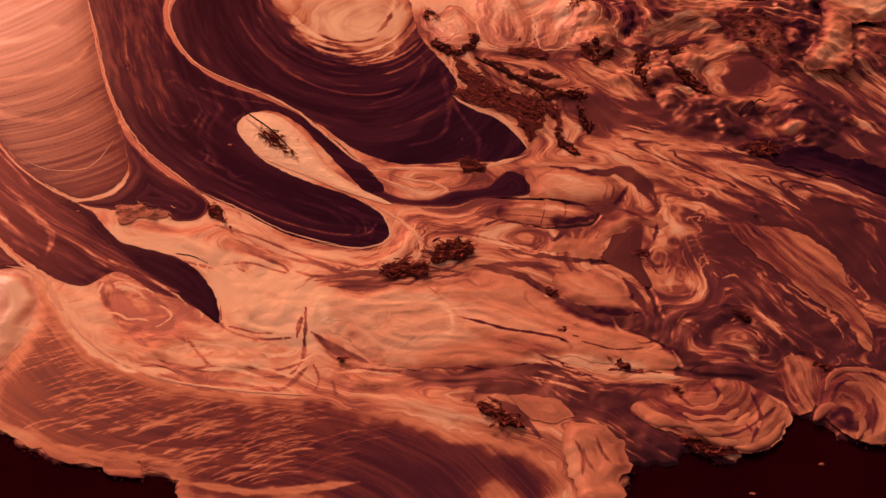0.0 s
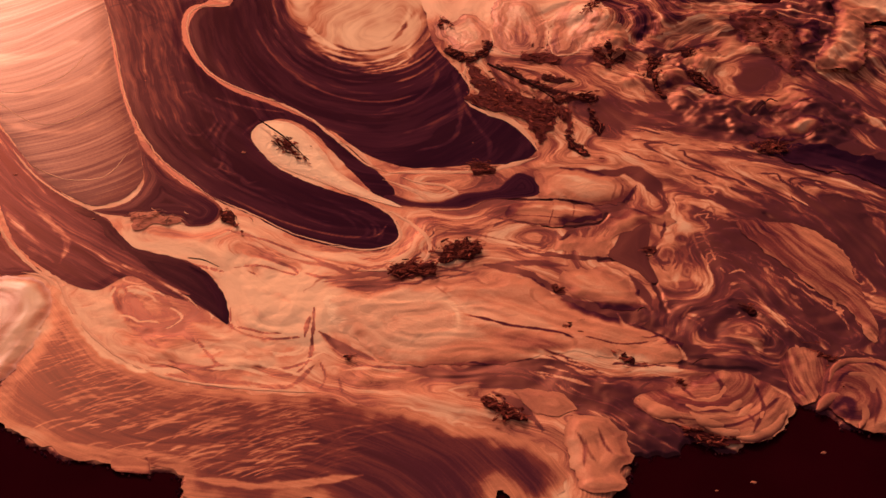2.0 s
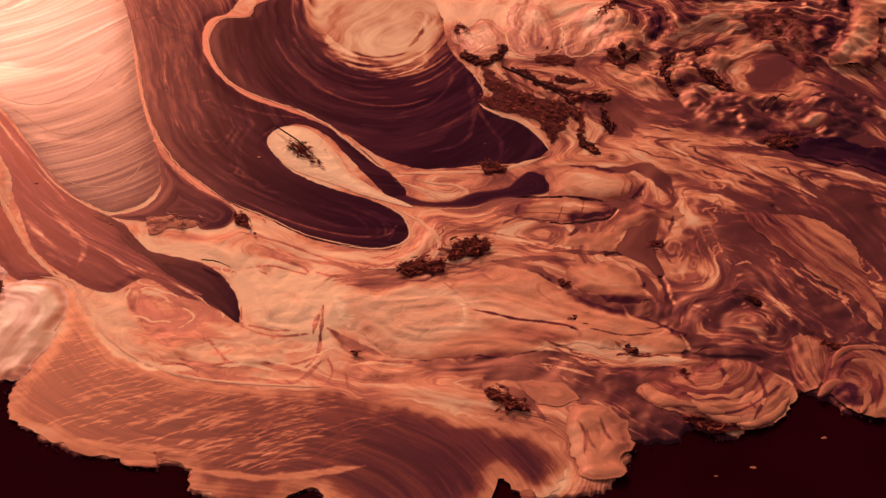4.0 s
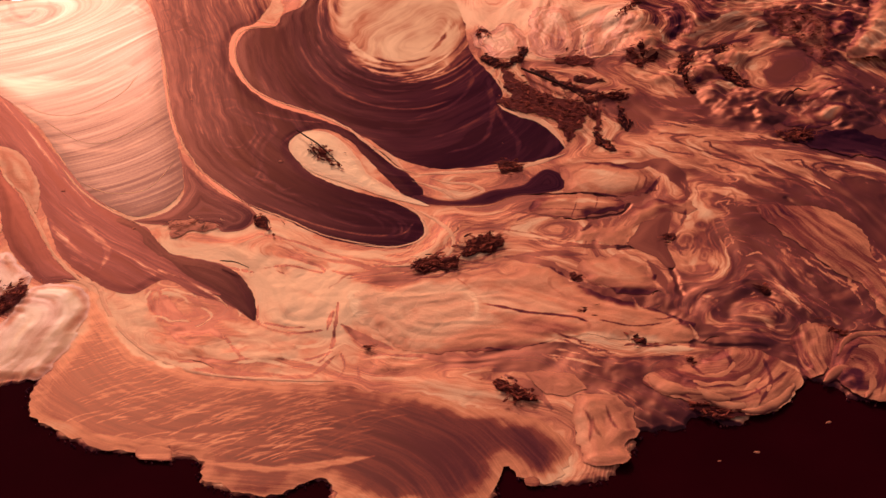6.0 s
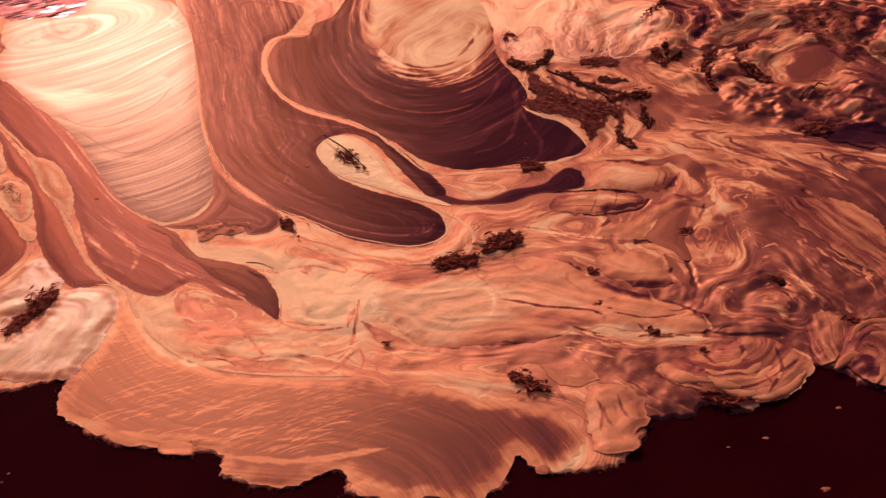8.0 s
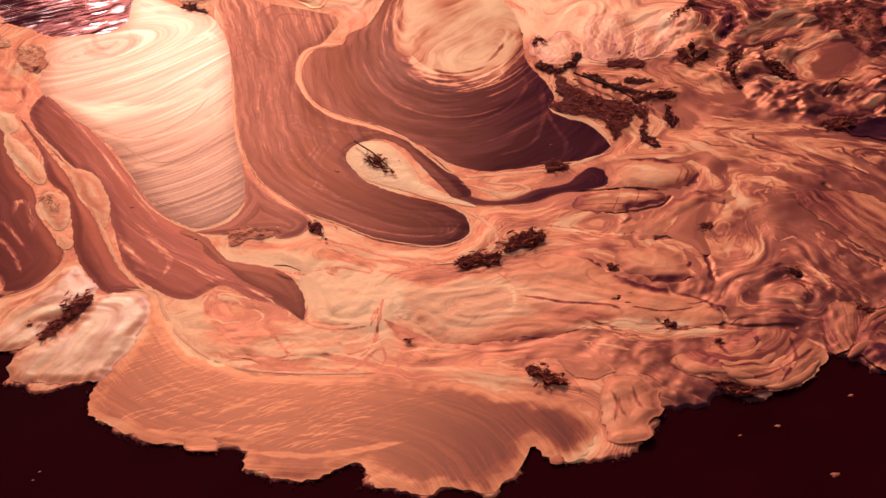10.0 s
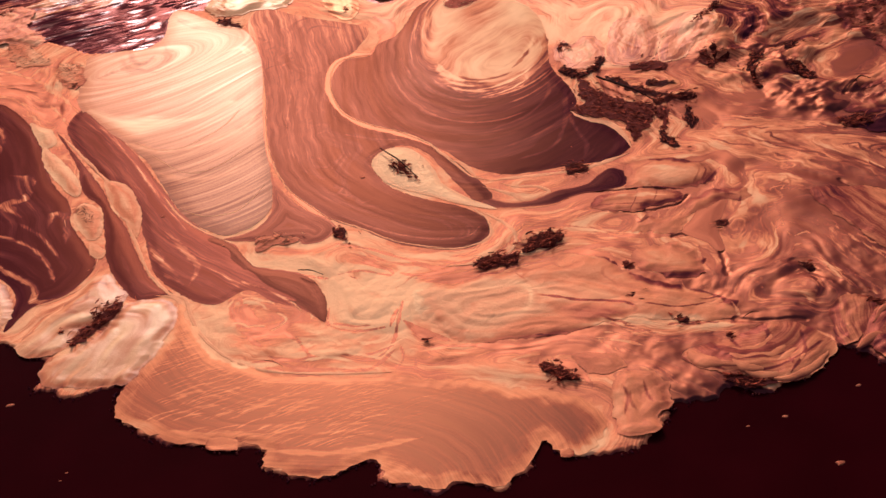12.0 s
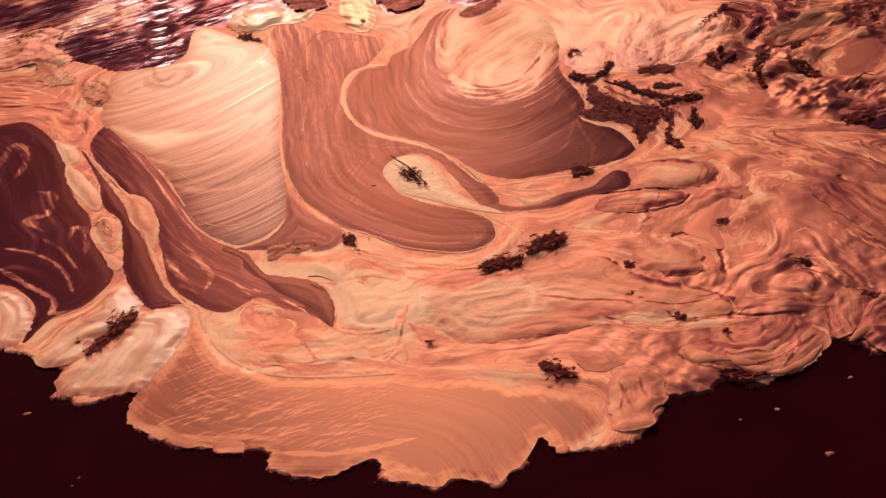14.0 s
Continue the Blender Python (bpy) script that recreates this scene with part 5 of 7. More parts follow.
FAN_STROKES.append(([(-1.74, 4.17), (-1.59, 3.97), (-1.34, 3.77), (-1.21, 3.63)], 0.03, 0.78, 0.8))
LAGOON_STROKES = [
    ([(-2.45, 1.64), (-2.23, 1.51), (-2.02, 1.29), (-1.89, 1)], 0.012, 0.55, 0.6),
    ([(-2.72, 2.64), (-2.72, 2.93), (-2.61, 2.86), (-2.56, 2.59), (-2.62, 2.4)], 0.03, 0.45, 0.8),
    ([(-2.41, 2.26), (-2.29, 2.18), (-2.25, 1.94), (-2.36, 1.92), (-2.23, 1.74)], 0.03, 0.5, 0.7),
    ([(-2.05, 1.57), (-2.05, 1.72), (-1.96, 1.66), (-1.91, 1.38)], 0.025, 0.45, 0.7),
    ([(-2.4, 1.41), (-2.18, 1.17), (-1.99, 0.98), (-1.97, 0.84), (-1.86, 0.84)], 0.018, 0.62, 0.5),
    ([(-2.24, 1.69), (-2.06, 1.48), (-1.91, 1.23)], 0.012, 0.5, 0.7),
]
SWIRL = (0.30, 3.20, 0.52)


def arcs(count, radii, angles, width, tone, seed, soft=0.8):
    """Curved threads round the heart of the swirl, from the inner to the outer radius."""
    rng = random.Random(seed)
    out = []
    for n in range(count):
        r = radii[0] + (radii[1] - radii[0]) * (n + rng.random()) / count
        a0 = rng.uniform(angles[0], angles[1])
        a1 = a0 + rng.uniform(25, 75)
        drift = rng.uniform(-0.03, 0.03)
        pts = []
        for k in range(6):
            g, q = radians(a0 + (a1 - a0) * k / 5), r + drift * k / 5
            pts.append((SWIRL[0] + q * math.cos(g), SWIRL[1] + q * math.sin(g) / SWIRL[2]))
        out.append((pts, width * rng.uniform(0.5, 1.5), tone + rng.uniform(-0.1, 0.1), soft))
    return out


UPPER_STROKES = arcs(10, (0.30, 0.46), (-150, -70), 0.022, 0.92, 1, 0.6)
UPPER_STROKES += arcs(6, (0.30, 0.44), (-150, -60), 0.010, 0.50, 2, 1.0)
UPPER_STROKES += arcs(16, (0.42, 0.62), (-170, -70), 0.010, 0.30, 3, 1.3)
UPPER_STROKES += arcs(18, (0.52, 0.86), (-180, -80), 0.008, 0.22, 4, 1.3)
UPPER_STROKES += arcs(6, (0.40, 0.46), (-110, -80), 0.009, 0.62, 5, 0.6)
UPPER_STROKES.append(([(0.72, 2.32), (0.72, 2.04), (0.69, 1.79), (0.62, 1.62), (0.45, 1.55)], 0.014, 0.28, 0.9))
UPPER_STROKES.append(([(0.70, 2.20), (0.74, 1.90), (0.78, 1.72), (0.81, 1.60), (0.79, 1.47)], 0.012, 0.30, 0.9))
UPPER_STROKES.append(([(0.64, 2.40), (0.62, 2.22), (0.50, 2.02), (0.30, 1.92)], 0.012, 0.32, 1.0))
WINDING_STROKES = [
    ([(-1.10, 3.90), (-1.02, 3.30), (-0.95, 2.80), (-0.90, 2.40), (-0.82, 2.0)], 0.09, 0.40, 1.6),
    ([(-0.85, 3.75), (-0.82, 3.20), (-0.80, 2.70), (-0.72, 2.2), (-0.60, 1.80)], 0.07, 0.33, 1.6),
    ([(-0.62, 3.60), (-0.70, 3.25), (-0.72, 2.80), (-0.66, 2.40)], 0.03, 0.36, 1.4),
    ([(-0.95, 3.65), (-0.86, 2.96), (-0.83, 2.37), (-0.75, 1.93)], 0.010, 0.56, 1.0),
    ([(-0.66, 1.70), (-0.52, 1.45), (-0.36, 1.30)], 0.05, 0.24, 1.4),
    ([(-0.46, 1.25), (-0.21, 1.02), (0.03, 0.88), (0.2, 0.86), (0.26, 0.95)], 0.006, 0.42, 0.6),
    ([(0.09, 0.87), (0.17, 0.85)], 0.008, 0.6, 0.5),
    ([(-0.5, 2.14), (-0.33, 2.03), (-0.14, 1.96)], 0.006, 0.42, 0.8),
]


def combed(count, ups, offs, width, tone, seed):
    """Short soft barbs drawn aside from the feather's spine."""
    rng = random.Random(seed)
    spine = spline([(-1.16, 0.50), (-1.05, 0.25), (-0.92, 0.08), (-0.74, -0.06), (-0.49, -0.15), (-0.20, -0.22), (0.10, -0.38)], False, 0.01)
    out = []
    for _ in range(count):
        n = int(rng.uniform(*ups) * (len(spine) - 2))
        p, way = spine[n], spine[n + 1] - spine[n]
        way = way / np.linalg.norm(way)
        p = p + np.array([way[1], -way[0]]) * rng.uniform(*offs)
        run, rise = rng.uniform(0.06, 0.20), rng.uniform(0.15, 0.42)
        q = p + run * np.array([1.0, rise])
        mid = (p + q) / 2 + np.array([0.0, 0.10 * run])
        out.append(([tuple(p), tuple(mid), tuple(q)], width * rng.uniform(0.5, 1.5), tone + rng.uniform(-0.12, 0.12), 1.4))
    return out


FEATHER_STROKES += combed(110, (0.05, 0.55), (0.03, 0.15), 0.0050, 0.52, 5)
FEATHER_STROKES += combed(200, (0.12, 0.85), (0.10, 0.30), 0.0055, 0.60, 6)
FEATHER_STROKES += combed(130, (0.30, 0.85), (0.26, 0.50), 0.0060, 0.66, 7)
FEATHER_STROKES += combed(60, (0.60, 1.0), (0.08, 0.42), 0.0050, 0.46, 8)
FAN_STROKES += [
    ([(-2, 3.63), (-1.93, 3.46), (-1.83, 3.39), (-1.73, 3.42), (-1.69, 3.55), (-1.74, 3.73)], 0.030, 0.68, 1.8),
    ([(-1.97, 3.75), (-1.91, 3.55), (-1.83, 3.5), (-1.79, 3.6)], 0.020, 0.60, 1.8),
]
UPPER_SLICK = [
    ([(-0.10, 2.20), (0.30, 1.85), (0.70, 1.70), (0.90, 1.55)], 0.26, 0.5, 2.4),
    ([(-0.21, 3.30), (-0.04, 2.65), (0.29, 2.35), (0.59, 2.60)], 0.30, 1.0, 2.0),
]
STREAM_STROKES = [
    ([(-1.38, 1.35), (-1.25, 1.14), (-1.15, 0.94), (-1.17, 0.78)], 0.02, 0.66, 0.6),
    ([(-1.45, 1.26), (-1.32, 0.99), (-1.2, 0.79)], 0.03, 0.5, 0.8),
    ([(-1.06, 0.86), (-0.95, 0.72), (-0.9, 0.55)], 0.03, 0.5, 0.8),
    ([(-1.98, 2.73), (-1.69, 2.2), (-1.43, 1.66), (-1.25, 1.31)], 0.008, 0.55, 0.7),
    ([(-1.26, 1.37), (-1, 1.03), (-0.75, 0.71), (-0.56, 0.47)], 0.03, 0.16, 0.8),
    ([(-0.91, 0.75), (-0.74, 0.61), (-0.59, 0.42)], 0.006, 0.7, 0.4),
]
WINDING_STROKES += wisps([(-1.05, 3.6), (-0.70, 3.5), (-0.68, 2.5), (-0.35, 2.05), (-0.45, 1.6), (-0.85, 1.9), (-0.97, 2.7)], 60, 0.012, 0.30, 0.60, 21, 0.06, 1.8)
WINDING_STROKES += wisps([(-0.80, 1.65), (-0.45, 1.7), (-0.30, 1.4), (0.1, 1.1), (0.2, 0.85), (-0.30, 1.05)], 26, 0.009, 0.22, 0.45, 22, 0.06, 1.8)
pool, THINGS = "dark scum film", {}
THINGS["upper"] = patch("scum_pool", POOL_LINES["upper"], MAT_FILM, "smooth dark purple-brown scum film with faint curved streaks", pool, 0.07, centre=SWIRL, heart=(0.33, 0.48, 0.85), rim=0.07, rim_width=0.025, streak=0.30, wander=0.10, k=24, strokes=UPPER_STROKES, slick=UPPER_SLICK, step=0.007)
THINGS["winding"] = patch("scum_pool", POOL_LINES["winding"], MAT_FILM, "winding dark brown scum film, swirled and glossy", pool, 0.08, slope=(0, 0.06, 0.0), fade=([(-1.23, 4.08), (-0.9, 3.84), (-0.59, 3.64), (-0.45, 3.47)], 0.45, 0.6), rim=0.11, rim_width=0.030, streak=0.28, k=22, strokes=WINDING_STROKES, flow_line=spline([(-1.29, 4.24), (-1.01, 2.87), (-0.96, 2.42), (-0.88, 1.98), (-0.77, 1.63), (-0.5, 1.22), (-0.14, 0.88), (0.23, 0.74)], False, 0.04), step=0.007)
THINGS["hook"] = patch("scum_pool", POOL_LINES["hook"], MAT_FILM, "hooked streak of dark scum film between pale foam", pool, 0.10, rim=0.34, rim_width=0.020, streak=0.3)
THINGS["tip"] = patch("scum_pool", POOL_LINES["tip"], MAT_FILM, "small dark wedge of scum film beside the pale fan", pool, 0.12, rim=0.26, rim_width=0.022, streak=0.3)
THINGS["stream"] = patch("scum_pool", POOL_LINES["stream"], MAT_THIN, "brown scum film streaked with tan foam threads", pool, 0.22, streak=0.34, k=26, strokes=STREAM_STROKES, flow_line=spline([(-2.22, 3.12), (-1.75, 2.4), (-1.5, 1.91), (-1.31, 1.52), (-1.11, 1.23), (-0.87, 0.96), (-0.45, 0.57)], False, 0.04), step=0.007)
THINGS["lagoon"] = patch("scum_pool", POOL_LINES["lagoon"], MAT_THIN, "dark brown scum film laced with pale foam threads", pool, 0.08, streak=0.36, k=16, strokes=LAGOON_STROKES, step=0.007)
THINGS["sliver"] = patch("scum_pool", POOL_LINES["sliver"], MAT_THIN, "narrow dark brown scum film streaked lengthwise", pool, 0.15, streak=0.34, k=22, step=0.007)
THINGS["fork"] = patch("scum_pool", POOL_LINES["fork"], MAT_FOAM, "small forked patch of dark scum film", pool, 0.14, streak=0.1)
# the slope paints the hollow's shading over its wet film, darker towards the middle
THINGS["crater"] = patch("scum_pool", POOL_LINES["crater"], MAT_FOAM, "round smooth hollow among lumpy foam, shading painted darker inwards", pool, 0.36, slope=(0, 0, -3.0), streak=0.06, flow_line="raft", merge=0.09)
patch("scum_pool", shape([(1.65, 3.07), (2.09, 3.02), (2.04, 2.77), (1.91, 2.59), (1.76, 2.5), (1.63, 2.54), (1.58, 2.67)], 0.03, 3), MAT_THIN, "brown scum film among crumpled foam", pool, 0.40, streak=0.3, flow_line="raft")
patch("scum_pool", shape([(2.07, 1.49), (2.19, 1.47), (2.38, 1.43), (2.55, 1.35), (2.8, 1.11), (2.78, 0.89), (2.61, 1.02), (2.44, 1.17), (2.25, 1.27), (2.12, 1.36)], 0.035, 4), MAT_FILM, "dark band of scum film below crumpled foam", pool, 0.06, lift=0.004, streak=0.3, flow_line="raft")
THINGS["notch"] = patch("scum_pool", POOL_LINES["notch"], MAT_FILM, "dark pointed scum film under a pale foam tongue", pool, 0.08, lift=0.0014, streak=0.12)

THINGS["fan"] = patch("foam_fan", POOL_LINES["fan"], MAT_WASH, "pale fan of foam with fine curved streaks, washed by the stream", "foam fan", 0.71, lift=0.0014, thick=0.002, bevel=0.10, axis=((-1.9, 3.5), (-1.06, 1.25), 0.75), wander=0.03, streak=0.08, k=30, slope=(-0.04, 0.11, 0), step=0.0055, rim=-0.10, rim_width=0.05, strokes=FAN_STROKES, shiny=(0.24, 0.36, 2.1, 0.9))
THINGS["feather"] = patch("foam_fan", POOL_LINES["feather"], MAT_FAN, "broad feathered brown foam fan with combed edges", "foam fan", 0.26, lift=0.0014, thick=0.004, bevel=0.04, step=0.0045, streak=0.20, wander=0.03, k=34, slope=(-0.06, 0, 0), rim=0.30, rim_width=0.09, flow_line=spline([(-1.42, 1.08), (-1.18, 0.58), (-0.95, 0.13), (-0.74, -0.06), (-0.49, -0.15), (-0.12, -0.24), (0.21, -0.41), (0.45, -0.66), (0.61, -1.06)], False, 0.04), strokes=FEATHER_STROKES, merge=0.10)
patch("foam_island", shape([(-0.32, 1.74), (-0.3, 1.83), (-0.23, 1.89), (-0.13, 1.86), (-0.05, 1.74), (0.02, 1.57), (0.07, 1.41), (0.2, 1.23), (0.34, 1.08), (0.16, 1.18), (-0.01, 1.32), (-0.17, 1.45), (-0.26, 1.57)], 0.004, 6), MAT_SLAB, "teardrop-shaped pale foam island with plant litter on it", "foam island", 0.95, slope=(0, 0, 1.0), lift=0.0018, thick=0.005, bevel=0.05, streak=0.2)
patch("foam_island", shape([(-1.82, 2), (-1.69, 1.94), (-1.58, 1.72), (-1.53, 1.55), (-1.52, 1.33), (-1.59, 1.48), (-1.7, 1.68)], 0.006, 7), MAT_SLAB, "pale pointed foam island in brown film", "foam island", 0.85, lift=0.0022, thick=0.012, streak=0.3)
for k, points in enumerate((
    [(-2.43, 2.9), (-2.34, 2.82), (-2.26, 2.75), (-2.21, 2.57), (-2.28, 2.54), (-2.36, 2.7)],
    [(-2.27, 2.54), (-2.16, 2.39), (-2.02, 2.16), (-1.93, 1.94), (-1.97, 1.89), (-2.12, 2.11), (-2.24, 2.36)],
    [(-1.93, 1.69), (-1.89, 1.79), (-1.79, 1.7), (-1.74, 1.54), (-1.73, 1.4), (-1.78, 1.37), (-1.87, 1.52)],
    [(-1.78, 1.35), (-1.72, 1.31), (-1.67, 1.24), (-1.68, 1.17), (-1.74, 1.21)],
)):
    patch("foam_clump", shape(points, 0.008, 10 + k), MAT_SLAB, "small pale foam clump in a chain across dark film", "foam clump", 0.89, lift=0.0022, thick=0.014, bevel=0.04, streak=0.25, group="chain of foam clumps")
patch("foam_slab", shape([(-1.97, 0.44), (-1.87, 0.63), (-1.64, 0.99), (-1.55, 0.88), (-1.48, 0.75), (-1.66, 0.49), (-1.71, 0.35), (-1.85, 0.32)], 0.020, 20), MAT_CREAM, "pale tilted foam slab at the raft's edge", "foam slab", 0.87, lift=0.0014, thick=0.016, streak=0.25, flow_line="raft", broken=0.18)
patch("foam_slab", shape([(-1.76, 0.11), (-1.79, 0.23), (-1.6, 0.36), (-1.47, 0.67), (-1.33, 0.7), (-1.23, 0.64), (-1.19, 0.49), (-1.22, 0.3), (-1.26, 0.17), (-1.34, 0.02), (-1.4, -0), (-1.53, 0), (-1.73, 0.06)], 0.020, 21), MAT_CREAM, "smooth pale foam slab with a rounded rim", "foam slab", 0.89, lift=0.0014, thick=0.018, bevel=0.06, streak=0.22, flow_line="raft", broken=0.18)
patch("foam_slab", shape([(-2.87, 1.39), (-2.34, 1.18), (-2.17, 1.06), (-2.08, 0.85), (-2.07, 0.64), (-2.18, 0.59), (-2.71, 0.85)], 0.020, 22), MAT_CREAM, "rounded pale foam slab beside dark film", "foam slab", 0.89, lift=0.0014, thick=0.016, streak=0.25, flow_line="raft", broken=0.18)
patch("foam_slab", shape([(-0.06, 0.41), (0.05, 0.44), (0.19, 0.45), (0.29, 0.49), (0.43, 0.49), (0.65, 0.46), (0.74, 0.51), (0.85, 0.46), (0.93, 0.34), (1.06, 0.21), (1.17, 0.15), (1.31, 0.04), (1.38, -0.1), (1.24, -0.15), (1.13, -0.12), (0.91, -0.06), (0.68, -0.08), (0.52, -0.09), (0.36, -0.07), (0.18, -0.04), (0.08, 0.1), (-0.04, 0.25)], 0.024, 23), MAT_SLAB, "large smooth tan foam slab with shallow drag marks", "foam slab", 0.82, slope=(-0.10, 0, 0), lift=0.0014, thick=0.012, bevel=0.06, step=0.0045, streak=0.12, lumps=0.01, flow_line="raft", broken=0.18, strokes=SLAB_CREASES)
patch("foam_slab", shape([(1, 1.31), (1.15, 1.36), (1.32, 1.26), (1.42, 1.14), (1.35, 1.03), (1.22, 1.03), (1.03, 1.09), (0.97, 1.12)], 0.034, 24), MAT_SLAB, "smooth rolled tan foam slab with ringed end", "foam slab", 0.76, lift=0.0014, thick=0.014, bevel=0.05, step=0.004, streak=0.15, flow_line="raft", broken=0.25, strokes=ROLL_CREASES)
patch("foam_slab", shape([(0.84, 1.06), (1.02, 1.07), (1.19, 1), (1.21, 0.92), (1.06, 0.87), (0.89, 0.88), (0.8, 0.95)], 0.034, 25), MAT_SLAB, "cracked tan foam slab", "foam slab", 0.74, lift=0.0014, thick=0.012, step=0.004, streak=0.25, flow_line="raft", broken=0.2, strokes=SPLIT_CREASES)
patch("foam_slab", shape([(0.99, 0.52), (1.15, 0.53), (1.25, 0.42), (1.28, 0.25), (1.16, 0.23), (1.03, 0.3), (0.96, 0.42)], 0.034, 26), MAT_SLAB, "bright smooth foam slab with a raised fold", "foam slab", 0.82, lift=0.0014, thick=0.016, bevel=0.06, streak=0.25, lumps=0.02, flow_line="raft", broken=0.18)
patch("foam_slab", shape([(1.25, 0.9), (1.39, 0.96), (1.53, 0.93), (1.52, 0.84), (1.42, 0.85), (1.3, 0.79), (1.23, 0.69), (1.19, 0.62), (1.05, 0.65), (0.96, 0.71), (1.04, 0.77), (1.21, 0.78)], 0.032, 27), MAT_SLAB, "branching tan foam slab with scalloped edge", "foam slab", 0.76, lift=0.0014, thick=0.014, streak=0.2, flow_line="raft", broken=0.18)
patch("foam_lobe", shape([(1.83, 0.82), (2.05, 0.79), (2.18, 0.68), (2.25, 0.5), (2.23, 0.34), (2.22, 0.06), (2.19, -0.1), (2.15, -0.04), (2.14, 0.15), (2.05, 0.25), (1.96, 0.44), (1.86, 0.66)], 0.014, 28), MAT_LOBE, "feather-shaped tan foam lobe with nested arcs", "foam lobe", 0.62, lift=0.0022, thick=0.014, bevel=0.05, streak=0.30, k=20, flow_line=spline([(1.78, 0.95), (1.86, 0.66), (1.97, 0.42), (2.07, 0.22), (2.16, -0.10)], False, 0.04), wander=0.10)
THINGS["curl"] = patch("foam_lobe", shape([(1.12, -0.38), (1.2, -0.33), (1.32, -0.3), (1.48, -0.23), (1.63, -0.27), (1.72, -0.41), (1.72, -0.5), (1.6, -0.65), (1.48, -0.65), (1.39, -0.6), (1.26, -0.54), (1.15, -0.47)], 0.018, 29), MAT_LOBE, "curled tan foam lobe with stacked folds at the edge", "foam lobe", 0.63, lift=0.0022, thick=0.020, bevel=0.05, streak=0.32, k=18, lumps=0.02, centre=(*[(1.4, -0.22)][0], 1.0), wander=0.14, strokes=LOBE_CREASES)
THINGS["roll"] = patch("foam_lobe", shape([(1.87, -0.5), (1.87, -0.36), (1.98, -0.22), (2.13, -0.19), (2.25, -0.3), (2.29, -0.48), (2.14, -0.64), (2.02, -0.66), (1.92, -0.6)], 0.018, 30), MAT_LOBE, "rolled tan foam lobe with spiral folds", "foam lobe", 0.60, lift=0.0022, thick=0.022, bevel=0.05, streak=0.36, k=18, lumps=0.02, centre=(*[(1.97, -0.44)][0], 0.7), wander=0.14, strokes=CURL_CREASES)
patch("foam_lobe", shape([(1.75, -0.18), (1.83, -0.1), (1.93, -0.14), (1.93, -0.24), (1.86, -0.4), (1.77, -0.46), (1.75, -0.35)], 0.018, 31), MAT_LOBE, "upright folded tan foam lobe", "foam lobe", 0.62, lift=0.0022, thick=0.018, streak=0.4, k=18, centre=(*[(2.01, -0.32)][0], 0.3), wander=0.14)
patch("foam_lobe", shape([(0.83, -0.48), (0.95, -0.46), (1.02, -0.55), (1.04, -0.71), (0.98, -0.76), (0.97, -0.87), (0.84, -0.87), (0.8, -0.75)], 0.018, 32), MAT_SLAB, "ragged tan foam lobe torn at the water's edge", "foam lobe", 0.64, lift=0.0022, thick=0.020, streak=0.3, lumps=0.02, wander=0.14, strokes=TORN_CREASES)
patch("foam_lobe", shape([(0.65, -0.26), (0.76, -0.28), (0.84, -0.32), (0.88, -0.41), (0.82, -0.44), (0.72, -0.41), (0.69, -0.36)], 0.018, 33), MAT_SLAB, "small tan foam lobe over dark film", "foam lobe", 0.64, lift=0.0022, thick=0.014, streak=0.2, wander=0.14)
patch("foam_slab", shape([(2.57, 2.17), (2.77, 2.52), (2.94, 2.96), (3.4, 3), (3.24, 2.63), (2.98, 2.56), (2.88, 2.34), (2.79, 2.1), (2.61, 2.11)], 0.020, 34), MAT_SLAB, "wrinkled pale pink foam slab over dark water", "foam slab", 0.80, lift=0.030, thick=0.02, streak=0.3, lumps=0.05, flow_line="raft", broken=0.18)
for k, points in enumerate((
    [(0.68, 2.8), (0.74, 2.9), (0.78, 2.82), (0.85, 2.91), (0.92, 2.85), (0.96, 2.66), (0.93, 2.52), (0.78, 2.49), (0.72, 2.61), (0.68, 2.68)],
    [(0.98, 2.72), (1.03, 3.03), (1.25, 3.02), (1.27, 2.71), (1.21, 2.45), (1.06, 2.42), (0.97, 2.5)],
    [(1.24, 2.44), (1.32, 2.83), (1.46, 3.01), (1.61, 2.94), (1.47, 2.58), (1.35, 2.42)],
)):
    patch("foam_lobe", shape(points, 0.018, 40 + k), MAT_LOBE, "rounded pale foam lobe with concentric folds", "foam lobe", 0.80, lift=0.0016, thick=0.006, bevel=0.06, streak=0.42, k=22, lumps=0.01, group="row of foam lobes", wander=0.10, slick=1.6)

for k, points in enumerate((
    [(1.56, 2.58), (1.66, 2.66), (1.66, 2.45), (1.55, 2.34)],
    [(1.96, 2.39), (2.07, 2.49), (2.09, 2.32), (1.96, 2.18)],
    [(2.14, 2.54), (2.29, 2.58), (2.28, 2.4), (2.15, 2.34)],
    [(1.77, 2.15), (1.9, 2.21), (1.92, 2.04), (1.79, 1.99)],
    [(2.23, 1.91), (2.39, 1.97), (2.48, 1.85), (2.24, 1.73)],
    [(2.1, 1.57), (2.37, 1.68), (2.45, 1.57), (2.23, 1.49)],
    [(2.55, 2.52), (2.72, 2.66), (2.69, 2.47), (2.56, 2.38)],
    [(2.96, 2.38), (3.13, 2.51), (3.18, 2.33), (3.02, 2.24)],
)):
    patch("foam_clump", shape(points, 0.022, 70 + k), MAT_SLAB, "crumpled tan foam clump with dark folds beside it", "foam clump", 0.62, lift=0.0022, thick=0.026, bevel=0.09, streak=0.4, lumps=0.04, group="crumpled foam clumps", flow_line="raft")


